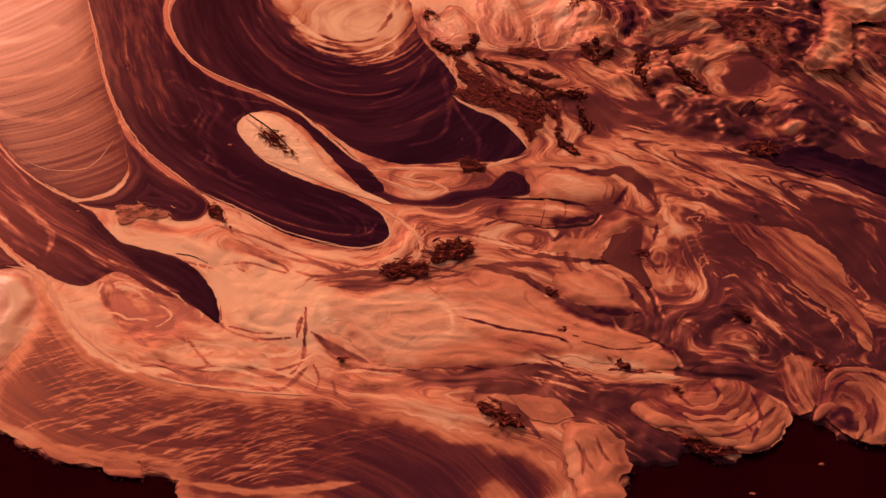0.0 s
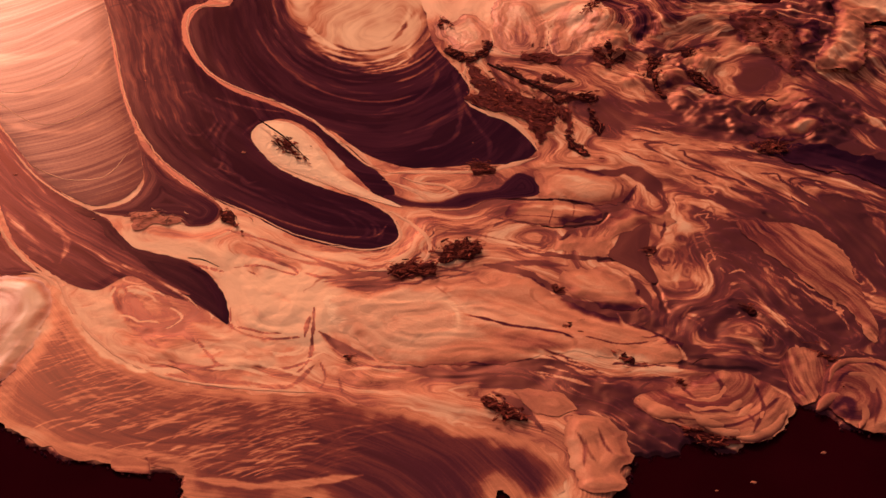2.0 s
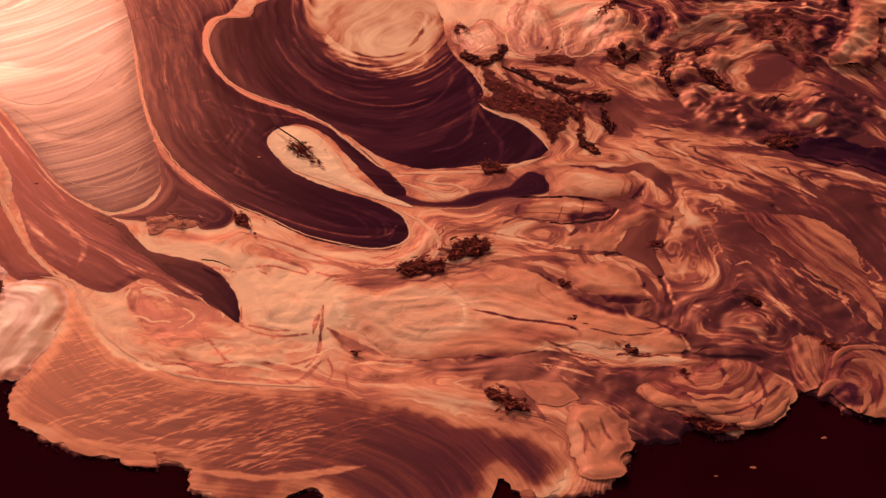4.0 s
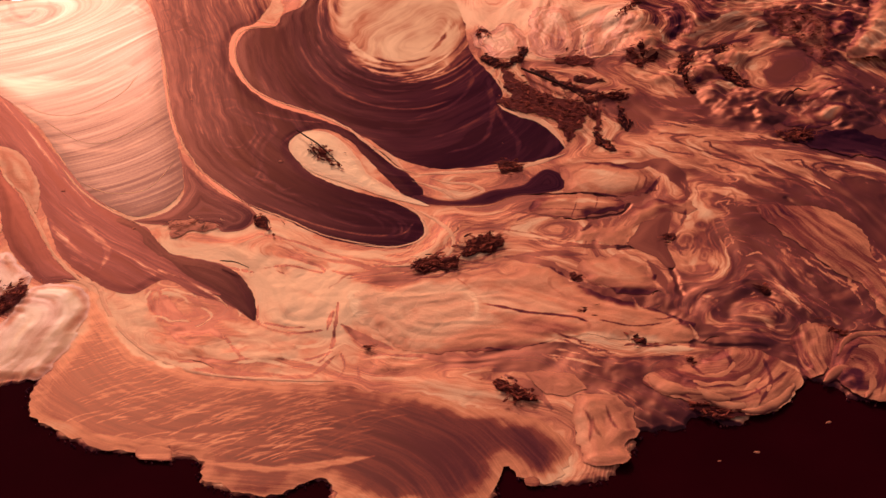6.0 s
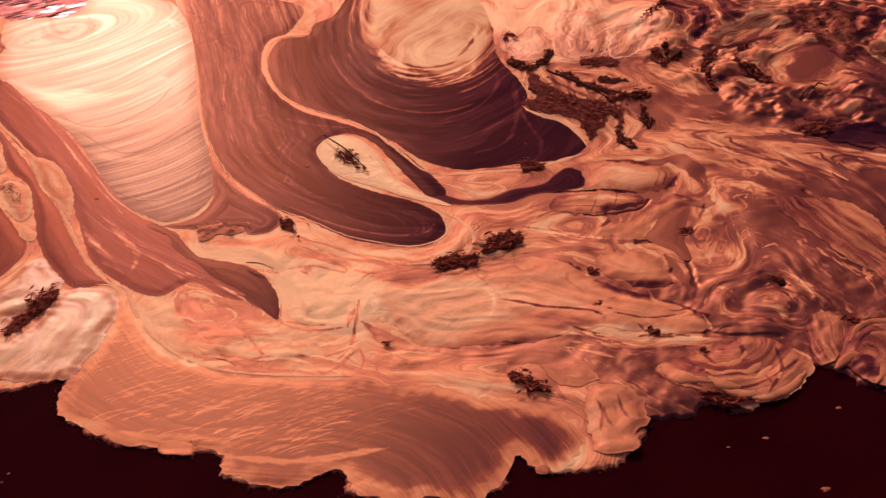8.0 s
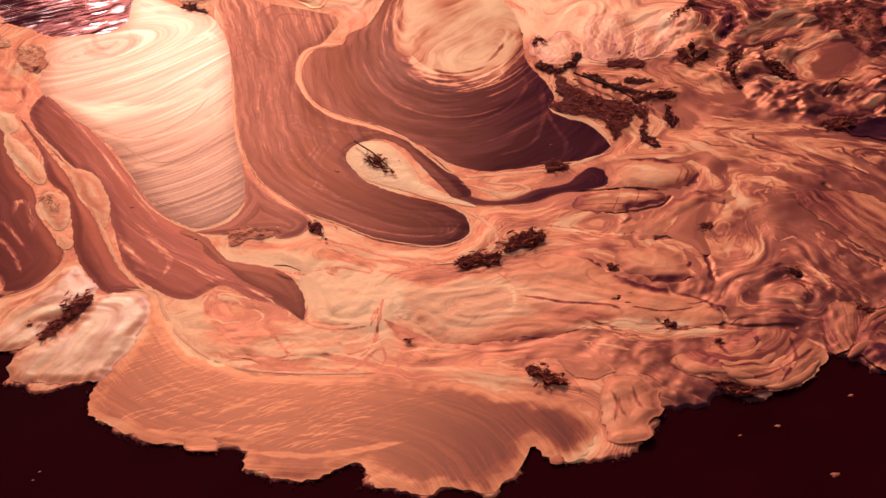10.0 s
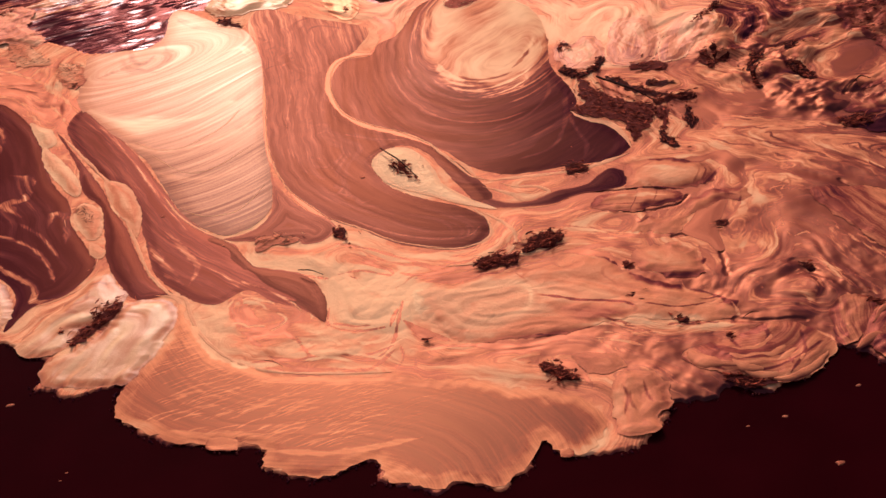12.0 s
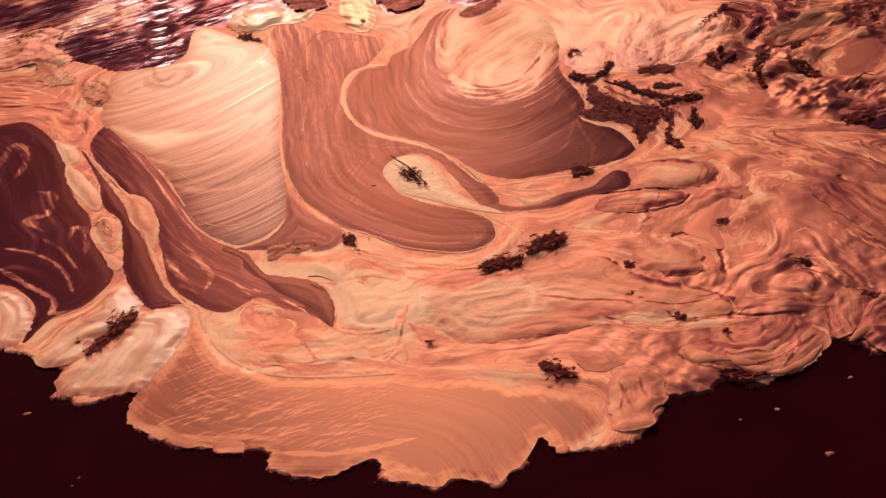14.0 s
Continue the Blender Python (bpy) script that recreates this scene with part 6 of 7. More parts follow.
# ---- threads of foam along the edges of the film ----
def strand(points, width, owner="", tone=0.85, closed=False, seed=0):
    line = spline(points, closed, 0.015, 0.004, seed)
    t = np.gradient(line, axis=0)
    t /= np.linalg.norm(t, axis=1)[:, None] + 1e-9
    side = np.c_[-t[:, 1], t[:, 0]]
    n = len(line)
    w = width * (0.35 + 1.1 * fbm(line[:, 0] * 7 + seed, line[:, 1] * 7, octaves=3)) * np.minimum(1, np.minimum(np.arange(n), np.arange(n)[::-1]) / 8 + 0.05)
    base = raft_height(line) + (0.0028 if owner in ("fan", "feather") else 0.0013)
    verts, rows = [], 7
    for k in range(rows):
        u = k / (rows - 1) * 2 - 1
        xy = line + side * (u * w)[:, None]
        verts.append(np.c_[xy, base - (0.003 if abs(u) > 0.9 else 0.0)])
    verts = np.vstack(verts)
    i = np.arange((rows - 1) * n).reshape(rows - 1, n)[:, :-1].ravel()
    quads = np.stack([i, i + 1, i + 1 + n, i + n], -1)
    f = np.tile(np.arange(n) * 0.0, rows) + np.repeat(np.linspace(0, 1, rows), n) * 0.05
    data = {"flow": f, "tone": np.full(len(verts), tone)}
    if owner:
        return tagged(mesh_object("foam_rim", verts, quads[:, ::-1], MAT_SLAB, data, THINGS[owner]), "pale foam thread")
    ob = mesh_object("foam_strand", verts, quads[:, ::-1], MAT_SLAB, data)
    return tagged(ob, "thin pale foam thread drawn out over the raft", "foam thread", "foam threads")


def fold(points, width, owner, tone, seed):
    """A soft roll of foam, steeper on its outer side, thinning towards the ends."""
    line = spline(points, False, 0.012, 0.006, seed)
    way = np.gradient(line, axis=0)
    way /= np.linalg.norm(way, axis=1)[:, None] + 1e-9
    side = np.c_[-way[:, 1], way[:, 0]]
    n, rows = len(line), 11
    q = np.arange(n) / (n - 1)
    swell = (0.7 + 0.6 * fbm(line[:, 0] * 9 + seed, line[:, 1] * 9, octaves=2)) * np.sin(np.pi * np.clip(q, 0.02, 0.98)) ** 0.5
    base = raft_height(line) + 0.0085
    verts = []
    for k in range(rows):
        u = k / (rows - 1) * 2 - 1
        xy = line + side * (u * width * swell)[:, None]
        verts.append(np.c_[xy, base - 0.006 * abs(u) ** 4 + 0.12 * width * swell * (1 - u * u) * (1 + 0.5 * u)])
    i = np.arange((rows - 1) * n).reshape(rows - 1, n)[:, :-1].ravel()
    quads = np.stack([i, i + 1, i + 1 + n, i + n], -1)
    across = np.repeat(np.linspace(-1, 1, rows), n)
    # tone drops at both feet of the roll, painting the shade between folds
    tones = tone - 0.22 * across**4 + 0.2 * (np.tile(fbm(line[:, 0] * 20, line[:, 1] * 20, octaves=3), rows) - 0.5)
    data = {"flow": across * width, "tone": np.clip(tones, 0, 1), "slick": np.zeros(len(across))}
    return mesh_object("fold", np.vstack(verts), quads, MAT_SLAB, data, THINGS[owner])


FOLDS = []
FOLDS.append(("curl", [(1.29, -0.37), (1.36, -0.42), (1.45, -0.39), (1.51, -0.3)], 0.024))
FOLDS.append(("curl", [(1.28, -0.42), (1.36, -0.48), (1.48, -0.46), (1.56, -0.36)], 0.026))
FOLDS.append(("curl", [(1.29, -0.47), (1.37, -0.54), (1.48, -0.53), (1.59, -0.43)], 0.028))
FOLDS.append(("curl", [(1.34, -0.55), (1.44, -0.6), (1.56, -0.55), (1.65, -0.46)], 0.026))
FOLDS.append(("curl", [(1.46, -0.63), (1.53, -0.64), (1.63, -0.57), (1.7, -0.49)], 0.02))
FOLDS.append(("curl", [(1.14, -0.36), (1.19, -0.44), (1.28, -0.5)], 0.03))
FOLDS.append(("roll", [(1.96, -0.38), (2.0, -0.31), (2.07, -0.32), (2.07, -0.42), (2.01, -0.59)], 0.022))
FOLDS.append(("roll", [(1.91, -0.34), (1.98, -0.24), (2.1, -0.23), (2.13, -0.36), (2.06, -0.56)], 0.022))
FOLDS.append(("roll", [(1.95, -0.48), (2.0, -0.47), (2.0, -0.54), (1.95, -0.63)], 0.02))
FOLDS.append(("roll", [(1.81, -0.51), (1.87, -0.45), (1.92, -0.43), (1.94, -0.51)], 0.018))
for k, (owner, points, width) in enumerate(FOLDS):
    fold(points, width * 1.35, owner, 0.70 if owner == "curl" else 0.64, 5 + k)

STRANDS = []
STRANDS.append(([(-0.39, 3.11), (-0.53, 3.12), (-0.61, 3.03), (-0.62, 2.83), (-0.58, 2.59), (-0.49, 2.36), (-0.31, 2.17), (-0.14, 2.04)], 0.006, "upper"))
STRANDS.append(([(-0.22, 2.11), (-0.04, 1.91), (0.05, 1.75), (0.12, 1.62), (0.2, 1.47), (0.3, 1.38)], 0.010, "upper"))
STRANDS.append(([(0.09, 1.66), (0.15, 1.62), (0.2, 1.53), (0.24, 1.42)], 0.022, "upper"))
STRANDS.append(([(0.3, 1.37), (0.44, 1.37), (0.6, 1.35), (0.73, 1.35), (0.86, 1.38), (1.02, 1.45)], 0.018, "upper"))
STRANDS.append(([(-1.08, 3.29), (-0.99, 2.71), (-0.94, 2.27), (-0.87, 1.94), (-0.76, 1.62), (-0.61, 1.38), (-0.5, 1.22)], 0.005, "winding"))
STRANDS.append(([(-0.51, 1.24), (-0.33, 1.08), (-0.14, 0.9), (0.09, 0.78)], 0.006, "winding"))
STRANDS.append(([(0.74, 2), (0.81, 1.89), (0.93, 1.8), (1, 1.65), (1.03, 1.5)], 0.024, "upper"))
STRANDS.append(([(0.8, 2.35), (0.77, 2.26), (0.8, 2.13), (0.85, 2.04)], 0.016, "upper"))
STRANDS.append(([(0.27, 1.32), (0.33, 1.28), (0.42, 1.2), (0.48, 1.13), (0.6, 1.17), (0.55, 1.24), (0.43, 1.28), (0.36, 1.33)], 0.016, "hook"))
STRANDS.append(([(-0.55, 0.66), (-0.49, 0.5), (-0.47, 0.27)], 0.008, "notch"))
STRANDS.append(([(-1.96, 0.79), (-1.85, 0.82), (-1.72, 0.93), (-1.67, 1.07)], 0.0060, "lagoon"))
STRANDS.append(([(-2.39, 1.39), (-2.22, 1.22), (-2.02, 1), (-1.97, 0.86)], 0.0096, "lagoon"))
STRANDS.append(([(-2.49, 1.77), (-2.29, 1.65), (-2.07, 1.4), (-1.89, 1.11), (-1.72, 1.07)], 0.0060, "lagoon"))
STRANDS.append(([(-2.52, 1.87), (-2.28, 1.73), (-2.07, 1.51), (-1.91, 1.18)], 0.0048, "lagoon"))
STRANDS.append(([(-2.36, 2.04), (-2.3, 2.15), (-2.25, 2.01), (-2.35, 1.92), (-2.26, 1.79), (-2.18, 1.7)], 0.0096, "lagoon"))
STRANDS.append(([(-2.02, 1.5), (-2.01, 1.62), (-1.97, 1.63), (-1.92, 1.38), (-1.94, 1.33)], 0.0072, "lagoon"))
STRANDS.append(([(-1.79, 1.34), (-1.7, 1.17), (-1.71, 1.07)], 0.0048, "lagoon"))
STRANDS.append(([(-1.64, 1.61), (-1.52, 1.28), (-1.4, 0.96), (-1.26, 0.73), (-1.17, 0.66), (-1.12, 0.49), (-1.03, 0.29), (-0.89, 0.09), (-0.72, -0.04), (-0.5, -0.12), (-0.13, -0.2)], 0.012, ""))
STRANDS.append(([(-2.19, 2.66), (-1.98, 2.31), (-1.78, 1.97), (-1.6, 1.6), (-1.54, 1.34)], 0.012, "stream"))
STRANDS.append(([(-1.44, 1.54), (-1.3, 1.27), (-1.18, 1.06), (-1.13, 0.85), (-1.2, 0.79)], 0.014, "stream"))
STRANDS.append(([(-1.28, 1.2), (-1.2, 1.07), (-1.15, 0.94), (-1.13, 0.77), (-1.05, 0.7)], 0.010, "stream"))
STRANDS.append(([(-1.05, 1.18), (-1.19, 1.32), (-1.33, 1.51), (-1.44, 1.74)], 0.008, "stream"))
STRANDS.append(([(-0.91, 0.75), (-0.77, 0.64), (-0.64, 0.5), (-0.58, 0.4)], 0.008, "stream"))
STRANDS.append(([(-0.16, -0.28), (-0.07, -0.38), (0, -0.49), (0.02, -0.58), (-0.02, -0.67)], 0.004, "feather"))
STRANDS.append(([(-1.33, 0.73), (-1.24, 0.69), (-1.19, 0.61), (-1.2, 0.45), (-1.28, 0.2)], 0.014, ""))
STRANDS.append(([(-0.32, 1.94), (-0.26, 1.97), (-0.17, 1.96)], 0.006, "winding"))
STRANDS.append(([(0.25, 1.09), (0.37, 0.94), (0.43, 0.79), (0.4, 0.66), (0.26, 0.6), (0.1, 0.6)], 0.012, "winding"))
STRANDS.append(([(0.19, 1.16), (0.29, 1), (0.3, 0.83), (0.18, 0.76), (-0.02, 0.81)], 0.008, "winding"))
STRANDS.append(([(-1.72, 2.44), (-1.57, 2.30), (-1.41, 2.28), (-1.21, 2.46), (-1.13, 2.68)], 0.0040, "fan"))
STRANDS.append(([(-1.59, 2.24), (-1.37, 1.98), (-1.21, 1.97), (-1.01, 2.17)], 0.0035, "fan"))
STRANDS.append(([(-1.34, 1.58), (-1.18, 1.45), (-1.00, 1.46), (-0.89, 1.69)], 0.0035, "fan"))
for k, (points, width, owner) in enumerate(STRANDS):
    strand(points, width, owner, seed=k * 3)


# ---- plant litter ----
def sliver_mesh(name, length, width, bend, mat, seed):
    rng = random.Random(seed)
    bm = bmesh.new()
    rings = []
    for k in range(5):
        u = k / 4
        w = width * (0.35 + 0.65 * math.sin(math.pi * (0.12 + 0.8 * u))) * rng.uniform(0.8, 1.2)
        x, y, z = (u - 0.5) * length, bend * math.sin(math.pi * u) + rng.uniform(-1, 1) * width * 0.3, rng.uniform(0, 0.3) * width
        rings.append([bm.verts.new((x, y + a * w, z + b * w * 0.5)) for a, b in ((-1, 0), (0, 0.7), (1, 0), (0, -0.7))])
    for a, b in zip(rings, rings[1:]):
        for k in range(4):
            bm.faces.new((a[k], a[(k + 1) % 4], b[(k + 1) % 4], b[k]))
    bm.faces.new(rings[0][::-1])
    bm.faces.new(rings[-1])
    me = bpy.data.meshes.new(name)
    bm.to_mesh(me)
    bm.free()
    me.materials.append(mat)
    return me


STRAWS = [sliver_mesh("straw", 0.07 + 0.02 * k, 0.004 + 0.0015 * (k % 3), 0.006 * (k - 2), MAT_LITTER, k) for k in range(5)]
FLAKES = [sliver_mesh("leaf_flake", 0.05 + 0.012 * k, 0.013 + 0.004 * (k % 2), 0.004, MAT_LITTER, 20 + k) for k in range(4)]
PALE_STRAWS = [sliver_mesh("straw", 0.06 + 0.02 * k, 0.004 + 0.0015 * (k % 3), 0.006 * (k - 2), MAT_STRAW, 60 + k) for k in range(5)]


def litter_heap(points, count, heading, label, seed, spread=35, height=0.03, dark=0.06):
    rng = random.Random(seed)
    line = shape(points, 0.032, seed)
    heap = tagged(new("litter_heap"), label, "plant litter", "heaps of plant litter")
    c = line.mean(0)
    heap.location = (c[0], c[1], 0)
    pale = dark > 0.1
    bed = patch("bed", line, MAT_SLAB if pale else MAT_BED, "", "", 0.28 + 1.2 * dark if pale else dark, lift=0.003, thick=height * 0.1, bevel=0.05, streak=0.3, lumps=height * 0.35)
    for key in ("label", "category", "group"):
        if key in bed:
            del bed[key]
    bed.parent = heap
    bed.location = (-c[0], -c[1], 0)
    lo, hi = line.min(0), line.max(0)
    placed, count = 0, int(count * 2.2)
    while placed < count:
        p = np.array([[rng.uniform(lo[0], hi[0]), rng.uniform(lo[1], hi[1])]])
        if not inside(p, line)[0]:
            continue
        if rng.random() < 0.22:
            p = p + np.array([[rng.gauss(0, 0.030), rng.gauss(0, 0.030)]])
        me = rng.choice(PALE_STRAWS * 4 + STRAWS if dark > 0.15 else STRAWS * 3 + FLAKES * 4)
        ob = new(me.name.split(".")[0], me)
        ob.parent = heap
        z = float(raft_height(p)[0]) + 0.006 + rng.uniform(0.0, 0.4) * height
        ob.matrix_basis = pose(p[0, 0] - c[0], p[0, 1] - c[1], z, rng.uniform(-15, 15), rng.gauss(0, 6), heading + rng.gauss(0, spread)) @ Matrix.Scale(rng.uniform(0.18, 0.45), 4)
        placed += 1
    return heap


def lone_twig(p0, p1, width, label, seed):
    a, b = np.array(p0), np.array(p1)
    n = 9
    rng = random.Random(seed)
    bm, rings = bmesh.new(), []
    across = np.array([-(b - a)[1], (b - a)[0]]) / np.linalg.norm(b - a)
    for k in range(n):
        u = k / (n - 1)
        c = a + (b - a) * u + across * rng.uniform(-1, 1) * width * 0.6
        z = float(raft_height(c[None])[0]) + 0.022 + 0.012 * math.sin(3 * u)
        w = width * (0.5 + 0.5 * math.sin(math.pi * min(1, u + 0.15)))
        rings.append([bm.verts.new((c[0] + across[0] * w * math.cos(g), c[1] + across[1] * w * math.cos(g), z + w * math.sin(g))) for g in (0, 1.05, 2.1, 3.14, 4.19, 5.24)])
    for r, s in zip(rings, rings[1:]):
        for k in range(6):
            bm.faces.new((r[k], r[(k + 1) % 6], s[(k + 1) % 6], s[k]))
    bm.faces.new(rings[0][::-1]), bm.faces.new(rings[-1])
    me = bpy.data.meshes.new("twig")
    bm.to_mesh(me)
    bm.free()
    me.materials.append(MAT_TWIG)
    return tagged(new("twig", me), label, "twig")


litter_heap([(-0.22, 1.76), (-0.16, 1.72), (-0.12, 1.73), (-0.09, 1.58), (-0.06, 1.49), (-0.11, 1.51), (-0.17, 1.59), (-0.21, 1.66)], 45, -40, "dark wet plant litter on the teardrop foam island", 1)
lone_twig(*[(-0.28, 1.87), (-0.06, 1.48)], 0.004, "thin dark twig lying across the teardrop foam island", 2)
litter_heap([(0.78, 2.35), (0.83, 2.35), (0.9, 2.18), (1.01, 2.03), (1.15, 1.94), (1.16, 1.84), (1.11, 1.69), (1.07, 1.58), (1.04, 1.56), (1.04, 1.69), (0.97, 1.81), (0.88, 1.88), (0.74, 2.01), (0.81, 2.09)], 170, -25, "large heap of dark brown wet reeds and leaves", 3, height=0.05)
# no branch here: an added dark rod draws the dark gap beside the reeds
lone_twig(*[(0.9, 2.32), (1.18, 1.94)], 0.007, "dark wet branch stuck in the litter", 4)
litter_heap([(1.2, 1.85), (1.24, 1.87), (1.23, 1.66), (1.2, 1.68)], 16, -70, "short ragged strip of brown litter beside the reeds", 5)
litter_heap([(1.33, 1.88), (1.36, 1.85), (1.38, 1.67), (1.33, 1.62)], 16, -60, "short ragged strip of brown litter beside the reeds", 38)
litter_heap([(1.18, 1.63), (1.22, 1.59), (1.27, 1.42), (1.22, 1.46)], 18, -50, "short ragged strip of brown litter beside the reeds", 39)
litter_heap([(1.08, 2.45), (1.25, 2.41), (1.27, 2.32), (1.11, 2.36)], 22, 5, "thin dark line of litter on pale foam", 40)
litter_heap([(0.94, 2.35), (1.11, 2.18), (1.27, 2.02), (1.41, 1.95), (1.29, 1.95), (1.1, 2.09)], 40, -12, "long thin strip of dark wet reeds", 41)
litter_heap([(1.17, 2.23), (1.3, 2.15), (1.3, 2.1), (1.18, 2.15)], 14, 0, "thin dark line of litter on pale foam", 42)
litter_heap([(1.53, 2.46), (1.59, 2.45), (1.61, 2.33), (1.54, 2.33)], 16, -30, "small dark litter heap among lumpy foam", 43)
litter_heap([(1.92, 2.41), (2.02, 2.44), (2.03, 2.36), (1.93, 2.34)], 16, 10, "thin dark litter on a pale fold of foam", 44)
litter_heap([(2.09, 1.46), (2.23, 1.48), (2.24, 1.39), (2.1, 1.38)], 22, 5, "dark wet litter in a fold of the foam", 45)
litter_heap([(0.73, 2.54), (0.83, 2.43), (0.94, 2.6), (0.94, 2.51), (0.87, 2.39), (0.77, 2.4), (0.71, 2.48)], 55, 10, "dark curved strip of wet litter on foam", 6)
litter_heap([(1.17, 1.99), (1.28, 2.01), (1.38, 1.98), (1.32, 1.96), (1.21, 1.92)], 30, 5, "thin dark line of litter on foam", 7)
litter_heap([(0.46, 0.65), (0.51, 0.74), (0.57, 0.79), (0.66, 0.76), (0.64, 0.68), (0.56, 0.65), (0.48, 0.61)], 90, 25, "oval heap of dark straw and bark on tan foam", 8, height=0.04)
litter_heap([(0.25, 0.61), (0.32, 0.64), (0.4, 0.63), (0.37, 0.58), (0.29, 0.57)], 40, 15, "thin dark strip of litter beside pale foam", 9)
litter_heap([(0.52, -0.29), (0.59, -0.33), (0.65, -0.4), (0.68, -0.46), (0.62, -0.44), (0.56, -0.39)], 60, -30, "dark straw heap between foam lobes", 10)
litter_heap([(-1.7, 0.37), (-1.64, 0.52), (-1.58, 0.68), (-1.49, 0.73), (-1.48, 0.61), (-1.56, 0.47), (-1.65, 0.36)], 90, 40, "dark brown litter strip between two foam slabs", 11, height=0.04)
litter_heap([(0.69, 1.41), (0.74, 1.42), (0.81, 1.34), (0.77, 1.31), (0.7, 1.32)], 30, 0, "small heap of brown litter on a foam ridge", 12)
litter_heap([(-0.47, 1.1), (-0.44, 1.11), (-0.4, 0.99), (-0.43, 0.99)], 16, -50, "small dark tuft of litter at the film's edge", 13)
litter_heap([(-0.87, 1.13), (-0.77, 1.13), (-0.66, 1.08), (-0.67, 1.03), (-0.79, 1.05), (-0.85, 1.01)], 40, 0, "flat brown litter on a pale foam tongue", 14, dark=0.25)
litter_heap([(-1.92, 1.74), (-1.88, 1.72), (-1.79, 1.55), (-1.81, 1.54), (-1.89, 1.65)], 20, -50, "small brown litter patch on a foam clump", 15, dark=0.3)
litter_heap([(1.73, 2.33), (1.8, 2.32), (1.75, 2.18), (1.74, 1.94), (1.71, 1.97), (1.7, 2.2)], 60, 70, "dark hooked strip of litter among lumpy foam", 16)
litter_heap([(1.88, 2.18), (1.98, 2.12), (2.03, 1.98), (1.99, 1.94), (1.91, 2.08)], 45, -25, "dark wet litter beside a smooth foam lump", 17)
litter_heap([(1.49, 2.45), (1.54, 2.28), (1.51, 2.27), (1.46, 2.39)], 25, -40, "small dark litter heap among lumpy foam", 18)
litter_heap([(1.5, 2.89), (1.59, 3.01), (1.64, 3.09), (1.6, 2.93), (1.53, 2.8), (1.49, 2.8)], 40, 40, "brown litter strip on pale foam", 19)
litter_heap([(2.07, 1.48), (2.18, 1.46), (2.21, 1.4), (2.13, 1.37), (2.07, 1.42)], 45, 0, "dark litter in a fold of the foam", 20)
litter_heap([(2.26, 2.72), (2.4, 2.72), (2.56, 2.57), (2.48, 2.12), (2.39, 2.23), (2.3, 2.46)], 110, -10, "dark matted litter behind the foam", 21, height=0.04, dark=0.11)
litter_heap([(1.26, -0.58), (1.38, -0.59), (1.46, -0.63), (1.4, -0.67), (1.33, -0.65)], 26, -20, "dark sodden litter at the raft's edge", 22, height=0.004)
litter_heap([(0.25, 0.57), (0.39, 0.62), (0.44, 0.62), (0.4, 0.54), (0.29, 0.54)], 25, 15, "dark litter under a foam ridge", 23)
litter_heap([(-0.01, 0.02), (0.03, 0.02), (0.02, -0.01), (-0.01, -0.01)], 8, 10, "tiny dark tuft of litter in foam", 24)
litter_heap([(0.7, 2.84), (0.74, 2.88), (0.76, 2.78), (0.73, 2.72)], 12, 80, "dark drop-shaped tuft of litter", 25)


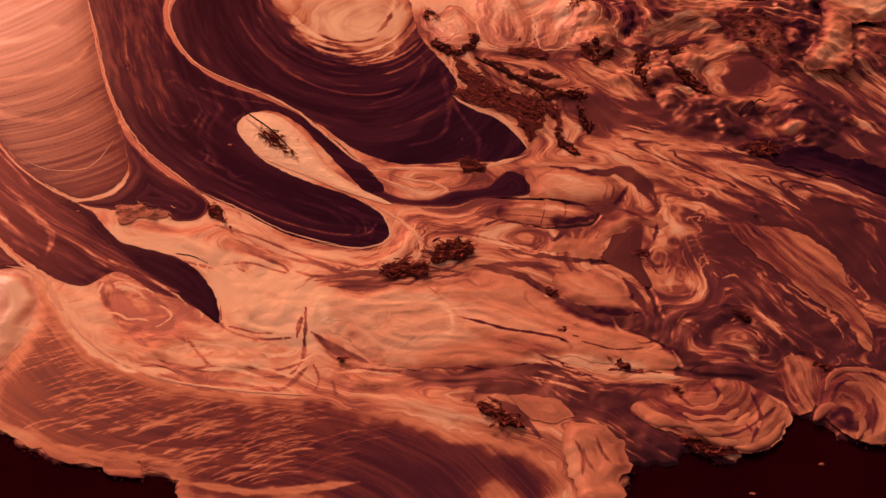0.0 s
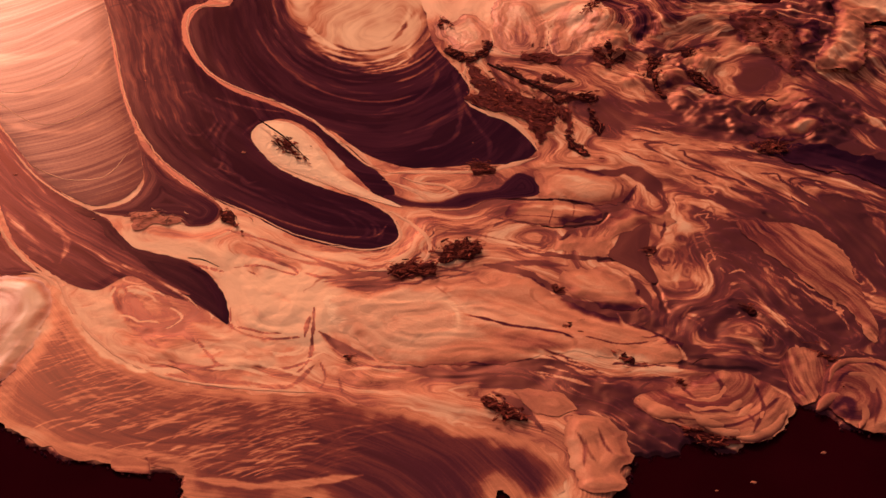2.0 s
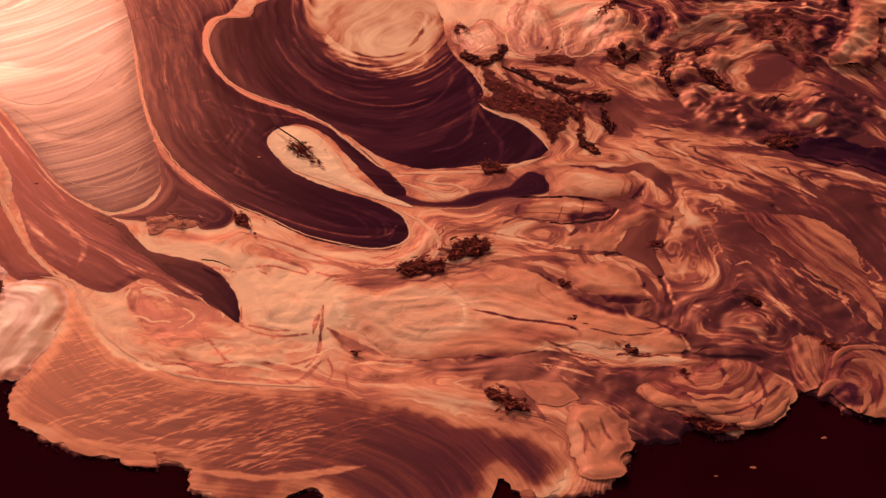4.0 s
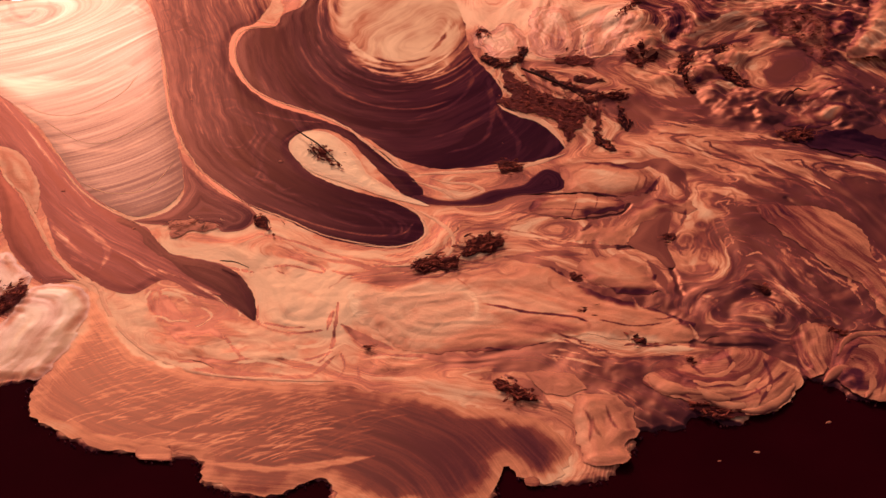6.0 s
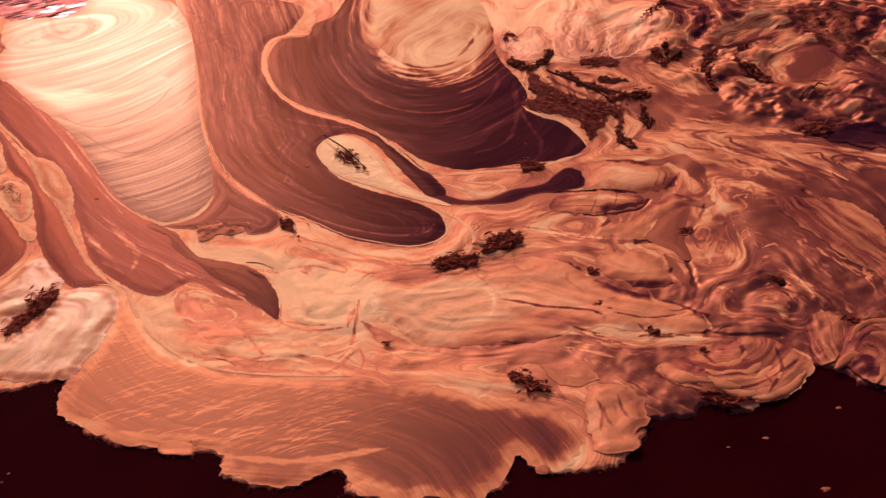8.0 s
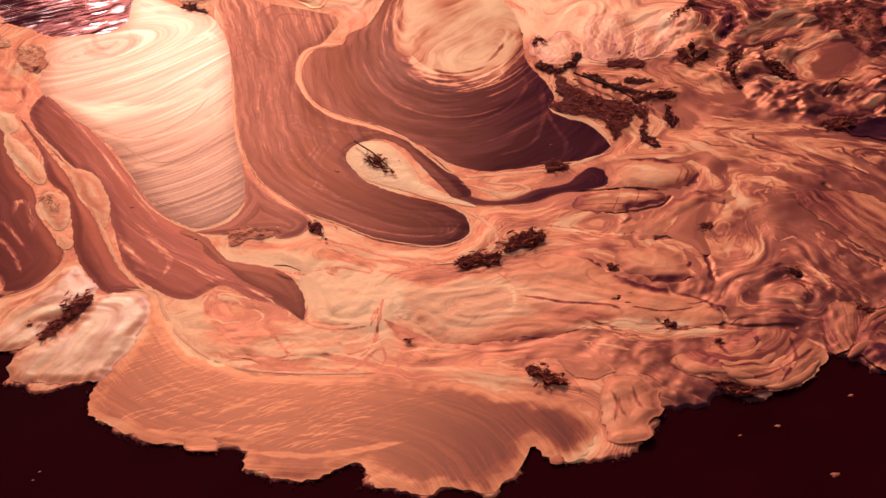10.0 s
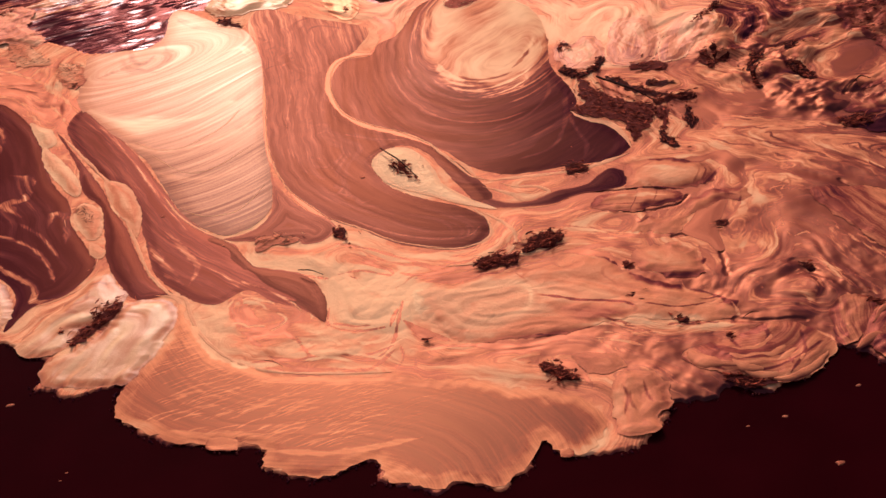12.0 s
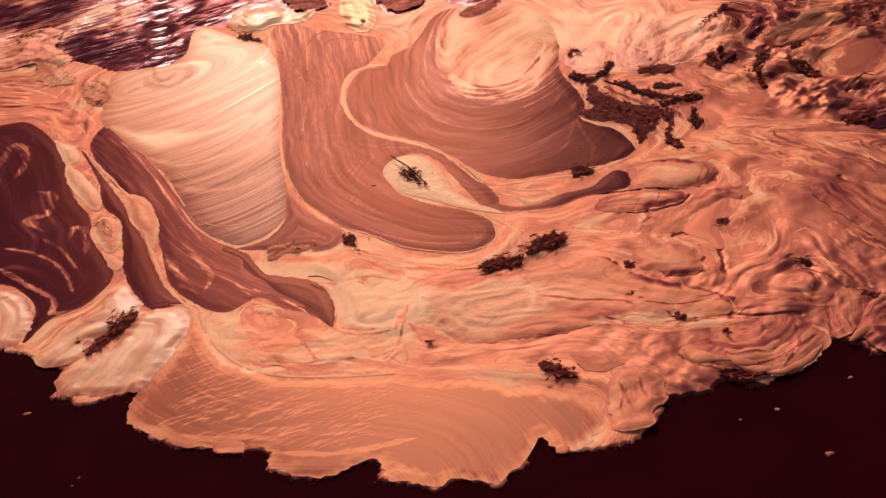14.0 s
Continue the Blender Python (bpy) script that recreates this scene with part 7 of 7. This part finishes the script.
# ---- the stream behind the raft ----
def build_stream():
    line = spline([(-6.64, 5.51), (-4.57, 4.84), (-3.81, 4.47), (-3.15, 4.31), (-2.84, 4.02), (-2.56, 3.99), (-2.21, 3.72), (-1.99, 3.67), (-1.85, 3.65), (-1.75, 3.78), (-1.72, 4.16), (-1.5, 4.11), (-1.45, 4.32), (-1.17, 4.23), (-0.84, 4.04), (-0.63, 4.17), (-0.38, 3.83), (-0.17, 3.96), (0.13, 3.64), (0.34, 3.76), (0.7, 3.68), (0.71, 4.23), (-0.87, 5.18), (-2.74, 6.24), (-5.56, 7.68), (-9.57, 9.21)], True, 0.05)
    xy, quads, d = sheet(line, 0.012, 0.12)
    x, y = xy[:, 0], xy[:, 1]
    u, v = x * math.cos(0.25) + y * math.sin(0.25), -x * math.sin(0.25) + y * math.cos(0.25)
    wave = fbm(u * 4.0, v * 9.0, octaves=3) - 0.5
    chop = np.sin(v * 120 + 9 * fbm(u * 3, v * 3, octaves=2) + 2 * np.sin(u * 4)) * smooth(2.2 * fbm(u * 1.5, v * 1.5, octaves=2) - 0.6)
    z = -0.003 + (0.022 * wave + 0.0022 * chop) * smooth(d / 0.1)
    z = np.maximum(z, -0.006)
    # wave crests are painted paler in tone, as if catching the sun
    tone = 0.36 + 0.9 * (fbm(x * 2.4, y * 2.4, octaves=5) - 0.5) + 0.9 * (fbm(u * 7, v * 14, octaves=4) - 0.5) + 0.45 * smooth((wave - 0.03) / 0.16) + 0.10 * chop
    for points, dark in STREAM_HOLLOWS:
        hole = spline(points, True, 0.03, 0.03, 5)
        q, _ = nearest(xy, hole)
        tone = tone - dark * smooth(np.where(inside(xy, hole), 1.0, 1 - q / 0.08))
    top, foot = STREAM_LINE
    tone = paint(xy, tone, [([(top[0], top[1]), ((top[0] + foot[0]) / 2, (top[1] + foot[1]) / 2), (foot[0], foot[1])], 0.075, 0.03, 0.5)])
    # short pale bars painted across the dark line as glints, colour and gloss
    glint_rungs = []
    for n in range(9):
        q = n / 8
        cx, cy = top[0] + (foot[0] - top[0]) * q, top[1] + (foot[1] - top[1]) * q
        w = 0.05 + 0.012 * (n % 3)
        glint_rungs.append(([(cx - w, cy + 0.012), (cx + 0.01 * (n % 2), cy - 0.006), (cx + w, cy + 0.014)], 0.017, 0.95, 0.4))
    tone = paint(xy, tone, glint_rungs)
    glint = np.clip(paint(xy, np.zeros(len(xy)), [(p, w, 5.0, f) for p, w, v, f in glint_rungs]), 0, 6) + 2.0 * smooth((fbm(u * 9 + 3, v * 22, octaves=4) - 0.58) * 9)
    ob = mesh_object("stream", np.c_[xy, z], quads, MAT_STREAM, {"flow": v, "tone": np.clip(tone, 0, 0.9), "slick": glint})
    tagged(ob, "shallow rippled brown stream water, pale glints painted in", "water", kind="structure")


STREAM_LINE = [(-2.15, 5.03), (-1.93, 3.75)]
STREAM_HOLLOWS = [
    ([(-1.95, 4.26), (-1.89, 4.61), (-1.65, 4.6), (-1.64, 4.31), (-1.75, 4.27), (-1.76, 4.09), (-1.8, 3.89), (-1.86, 3.89)], 0.5),
    ([(-2.31, 5.41), (-2.14, 5.33), (-1.87, 3.79), (-2, 3.8)], 0.4),
    ([(-2.65, 4.41), (-2.46, 4.36), (-2.31, 4.11), (-2.42, 4.07), (-2.59, 4.15)], 0.4),
    ([(-3.85, 5.94), (-3.21, 5.53), (-2.88, 5.07), (-3.04, 4.84), (-3.31, 4.91), (-3.65, 5.21)], 0.3),
]
MAT_STREAM = foam_material("stream_water", 9, 0.25, 11.0, film=0.16, froth=0.3, bump=0.35, folds=0.6, wander=0.2, sheen=(0.008, 0.030), hue=(1.0, 0.26, 0.20, 1), hue_pale=(1.0, 0.70, 0.66, 1))
build_stream()

patch("foam_slab", shape([(-3.94, 4.9), (-3.25, 4.67), (-3.1, 4.75), (-2.92, 4.77), (-2.78, 4.63), (-2.77, 4.39), (-2.59, 4.14), (-2.69, 4.07), (-2.88, 4.17), (-3.11, 4.13), (-3.77, 4.32)], 0.02, 50), MAT_SLAB, "pale ragged foam bank beside the rippled stream", "foam slab", 0.76, lift=0.003, thick=0.02, streak=0.5, lumps=0.04, slick=1.0, broken=0.18)
patch("foam_slab", shape([(-1.54, 4.24), (-1.48, 4.41), (-1.26, 4.38), (-1.05, 4.21), (-0.94, 4.21), (-1, 4.04), (-1.15, 4.07), (-1.26, 4.03), (-1.37, 4.03), (-1.48, 4.1)], 0.032, 51), MAT_WASH, "bright white crumpled foam at the stream's edge", "foam slab", 0.96, lift=0.003, thick=0.012, streak=0.3, lumps=0.03, slick=0.7, broken=0.2)
patch("foam_lobe", shape([(-0.79, 4.29), (-0.7, 4.36), (-0.55, 4.09), (-0.51, 3.75), (-0.59, 3.68), (-0.72, 3.89)], 0.010, 52), MAT_FAN, "bright pale foam lobe at the stream's edge", "foam lobe", 0.84, lift=0.003, thick=0.01, streak=0.4, lumps=0.01, slick=1.5, broken=0.2)
litter_heap([(-2.86, 4.14), (-2.72, 4.1), (-2.56, 3.86), (-2.49, 3.75), (-2.62, 3.74), (-2.74, 3.81)], 50, 10, "brown straw mat caught in pale foam", 30, dark=0.35)
litter_heap([(-2.42, 3.64), (-2.37, 3.72), (-2.25, 3.61), (-2.19, 3.42), (-2.23, 3.29), (-2.34, 3.39)], 50, -20, "rounded brown straw clump on foam", 31, dark=0.35)
litter_heap([(-3.13, 4.71), (-2.95, 4.73), (-2.95, 4.65), (-3.07, 4.55)], 35, 20, "dark wet litter at the stream's edge", 32)
litter_heap([(-1.46, 3.96), (-1.37, 3.99), (-1.25, 3.82), (-1.35, 3.88)], 25, 0, "thin dark litter behind the pale fan", 33)
litter_heap([(-0.62, 3.85), (-0.57, 3.83), (-0.58, 3.74)], 8, 0, "tiny dark tuft of litter in pale foam", 34)
litter_heap([(-1.21, 4.54), (-1.05, 4.51), (-0.86, 4.28), (-0.94, 4.19), (-1.1, 4.29)], 70, 0, "dark brown matted litter behind the raft", 35, dark=0.2)
litter_heap([(-0.53, 4.23), (-0.25, 4.13), (-0.23, 3.95), (-0.35, 3.89), (-0.45, 3.99)], 70, 0, "dark brown matted litter behind the raft", 36, dark=0.2)
litter_heap([(0.04, 3.68), (0.16, 3.8), (0.29, 3.83), (0.27, 3.71), (0.13, 3.61)], 50, 30, "dark brown litter on bright foam", 37, dark=0.2)


# ---- flecks adrift on the open water ----
def fleck(p, size, seed):
    rng = random.Random(seed)
    bm = bmesh.new()
    n, rings = 10, []
    wob = [rng.uniform(0.6, 1.3) for _ in range(n)]
    for r, z in ((1.0, 0.0), (0.8, 0.5), (0.35, 0.7)):
        rings.append([bm.verts.new((size * r * wob[k] * math.cos(k * 2 * math.pi / n), 0.6 * size * r * wob[k] * math.sin(k * 2 * math.pi / n), z * 0.25 * size)) for k in range(n)])
    for a, b in zip(rings, rings[1:]):
        for k in range(n):
            bm.faces.new((a[k], a[(k + 1) % n], b[(k + 1) % n], b[k]))
    bm.faces.new(rings[-1])
    me = bpy.data.meshes.new("foam_fleck")
    bm.to_mesh(me)
    bm.free()
    me.attributes.new("tone", "FLOAT", "POINT").data.foreach_set("value", [0.6] * len(me.vertices))
    me.materials.append(MAT_SLAB)
    ob = new("foam_fleck", me)
    ob.location = (*p, -0.0072)
    return tagged(ob, "small pale foam fleck adrift on black water", "foam fleck", "foam flecks on the water")


for k, (p, size) in enumerate(zip([(-1.89, -0.03), (-1.51, -0.6), (-1.53, -0.65), (1.63, -1.2), (1.78, -0.73), (1.47, -0.87), (1.32, -0.9), (0.02, -1.1)], (0.020, 0.008, 0.006, 0.024, 0.014, 0.012, 0.008, 0.006))):
    fleck(p, size, k)

for k, (p, size) in enumerate(zip([(-0.36, 1.61), (0.73, 1.6), (-0.83, 2.33), (-1.41, 1.51), (-1.04, 1.11)], (0.014, 0.006, 0.006, 0.010, 0.008))):
    fleck(p, size, 30 + k).location.z = 0.003

patch("foam_block", shape([(-0.89, -0.59), (-0.91, -0.52), (-0.89, -0.48), (-0.8, -0.48), (-0.77, -0.55), (-0.77, -0.61)], 0.008, 60), MAT_FAN, "small squarish foam block cracked off at the raft's edge", "foam block", 0.64, lift=0.0016, thick=0.002, bevel=0.008, sharp=True, step=0.004, streak=0.3, flow_line="raft", broken=0.2)
patch("foam_block", shape([(0.58, -0.91), (0.62, -0.9), (0.64, -0.94), (0.62, -0.96), (0.58, -0.95)], 0.008, 62), MAT_FAN, "small pale foam block at the raft's edge", "foam block", 0.64, lift=0.0016, thick=0.002, bevel=0.008, sharp=True, step=0.004, streak=0.3, flow_line="raft", broken=0.2)
for k, (ends, width) in enumerate((
    ([(-0.71, -0), (-0.62, -0.07)], 0.004),
    ([(-0.62, 0.74), (-0.49, 0.66)], 0.006),
    ([(1.24, 0.18), (1.28, 0.19)], 0.005),
    ([(1.39, -0.19), (1.46, -0.17)], 0.004),
    ([(2.28, 1.82), (2.16, 1.75)], 0.008),
)):
    lone_twig(ends[0], ends[1], width * 0.5, "short dark wet twig lying on tan foam", 70 + k)
for k, (points, count) in enumerate((
    ([(0.92, 0.42), (0.95, 0.4), (0.96, 0.36), (0.93, 0.37)], 5),
    ([(0.92, 0.15), (0.95, 0.13), (0.95, 0.1), (0.92, 0.11)], 6),
    ([(1.13, -0.1), (1.16, -0.11), (1.15, -0.14), (1.13, -0.13)], 6),
    ([(1.31, -0.25), (1.34, -0.25), (1.33, -0.27)], 4),
    ([(1.37, 0.66), (1.41, 0.66), (1.4, 0.62)], 4),
    ([(1.67, 0.23), (1.72, 0.18), (1.73, 0.13), (1.69, 0.17)], 8),
    ([(1.9, -0.13), (1.97, -0.17), (2.01, -0.19), (1.94, -0.19)], 10),
    ([(1.93, -0.36), (1.98, -0.36), (1.97, -0.41)], 6),
    ([(-2.27, 3.38), (-2.24, 3.38), (-2.23, 3.31)], 5),
    ([(-1.77, 0.54), (-1.75, 0.55), (-1.74, 0.48)], 5),
)):
    litter_heap(points, count, 10, "tiny dark pit with wet litter in the foam", 80 + k, height=0.006)

build_raft()


# ---- sodden crumbs along the raft's edge ----
def build_crumbs():
    rng = random.Random(9)
    verts, faces, tones = [], [], []
    line = RAFT[(RAFT[:, 1] < 1.3) & (RAFT[:, 0] < 2.7)]
    for p in line[::2]:
        for _ in range(2 if rng.random() < 0.35 else 0):
            c = p + np.array([rng.gauss(0, 0.007), rng.gauss(0, 0.007)])
            r, base = rng.uniform(0.002, 0.006), len(verts)
            for q, z in ((1.0, -0.010), (0.85, -0.003), (0.3, 0.000)):
                for g in range(5):
                    a = 1.257 * g + q
                    rr = r * q * rng.uniform(0.6, 1.4)
                    verts.append((c[0] + rr * math.cos(a), c[1] + rr * math.sin(a), z + 0.2 * r))
            for k in (0, 5):
                for g in range(5):
                    faces.append((base + k + g, base + k + (g + 1) % 5, base + k + 5 + (g + 1) % 5, base + k + 5 + g))
            faces.append((base + 10, base + 11, base + 12, base + 13))
            tones += [rng.choice((0.12, 0.20, 0.28, 0.36))] * 15
    ob = mesh_object("foam_crumbs", verts, faces, MAT_SLAB, {"flow": np.zeros(len(verts)), "tone": tones, "slick": np.zeros(len(verts))})
    tagged(ob, "sodden dark crumbs of foam along the raft's ragged edge", "foam crumbs", kind="stuff")


build_crumbs()
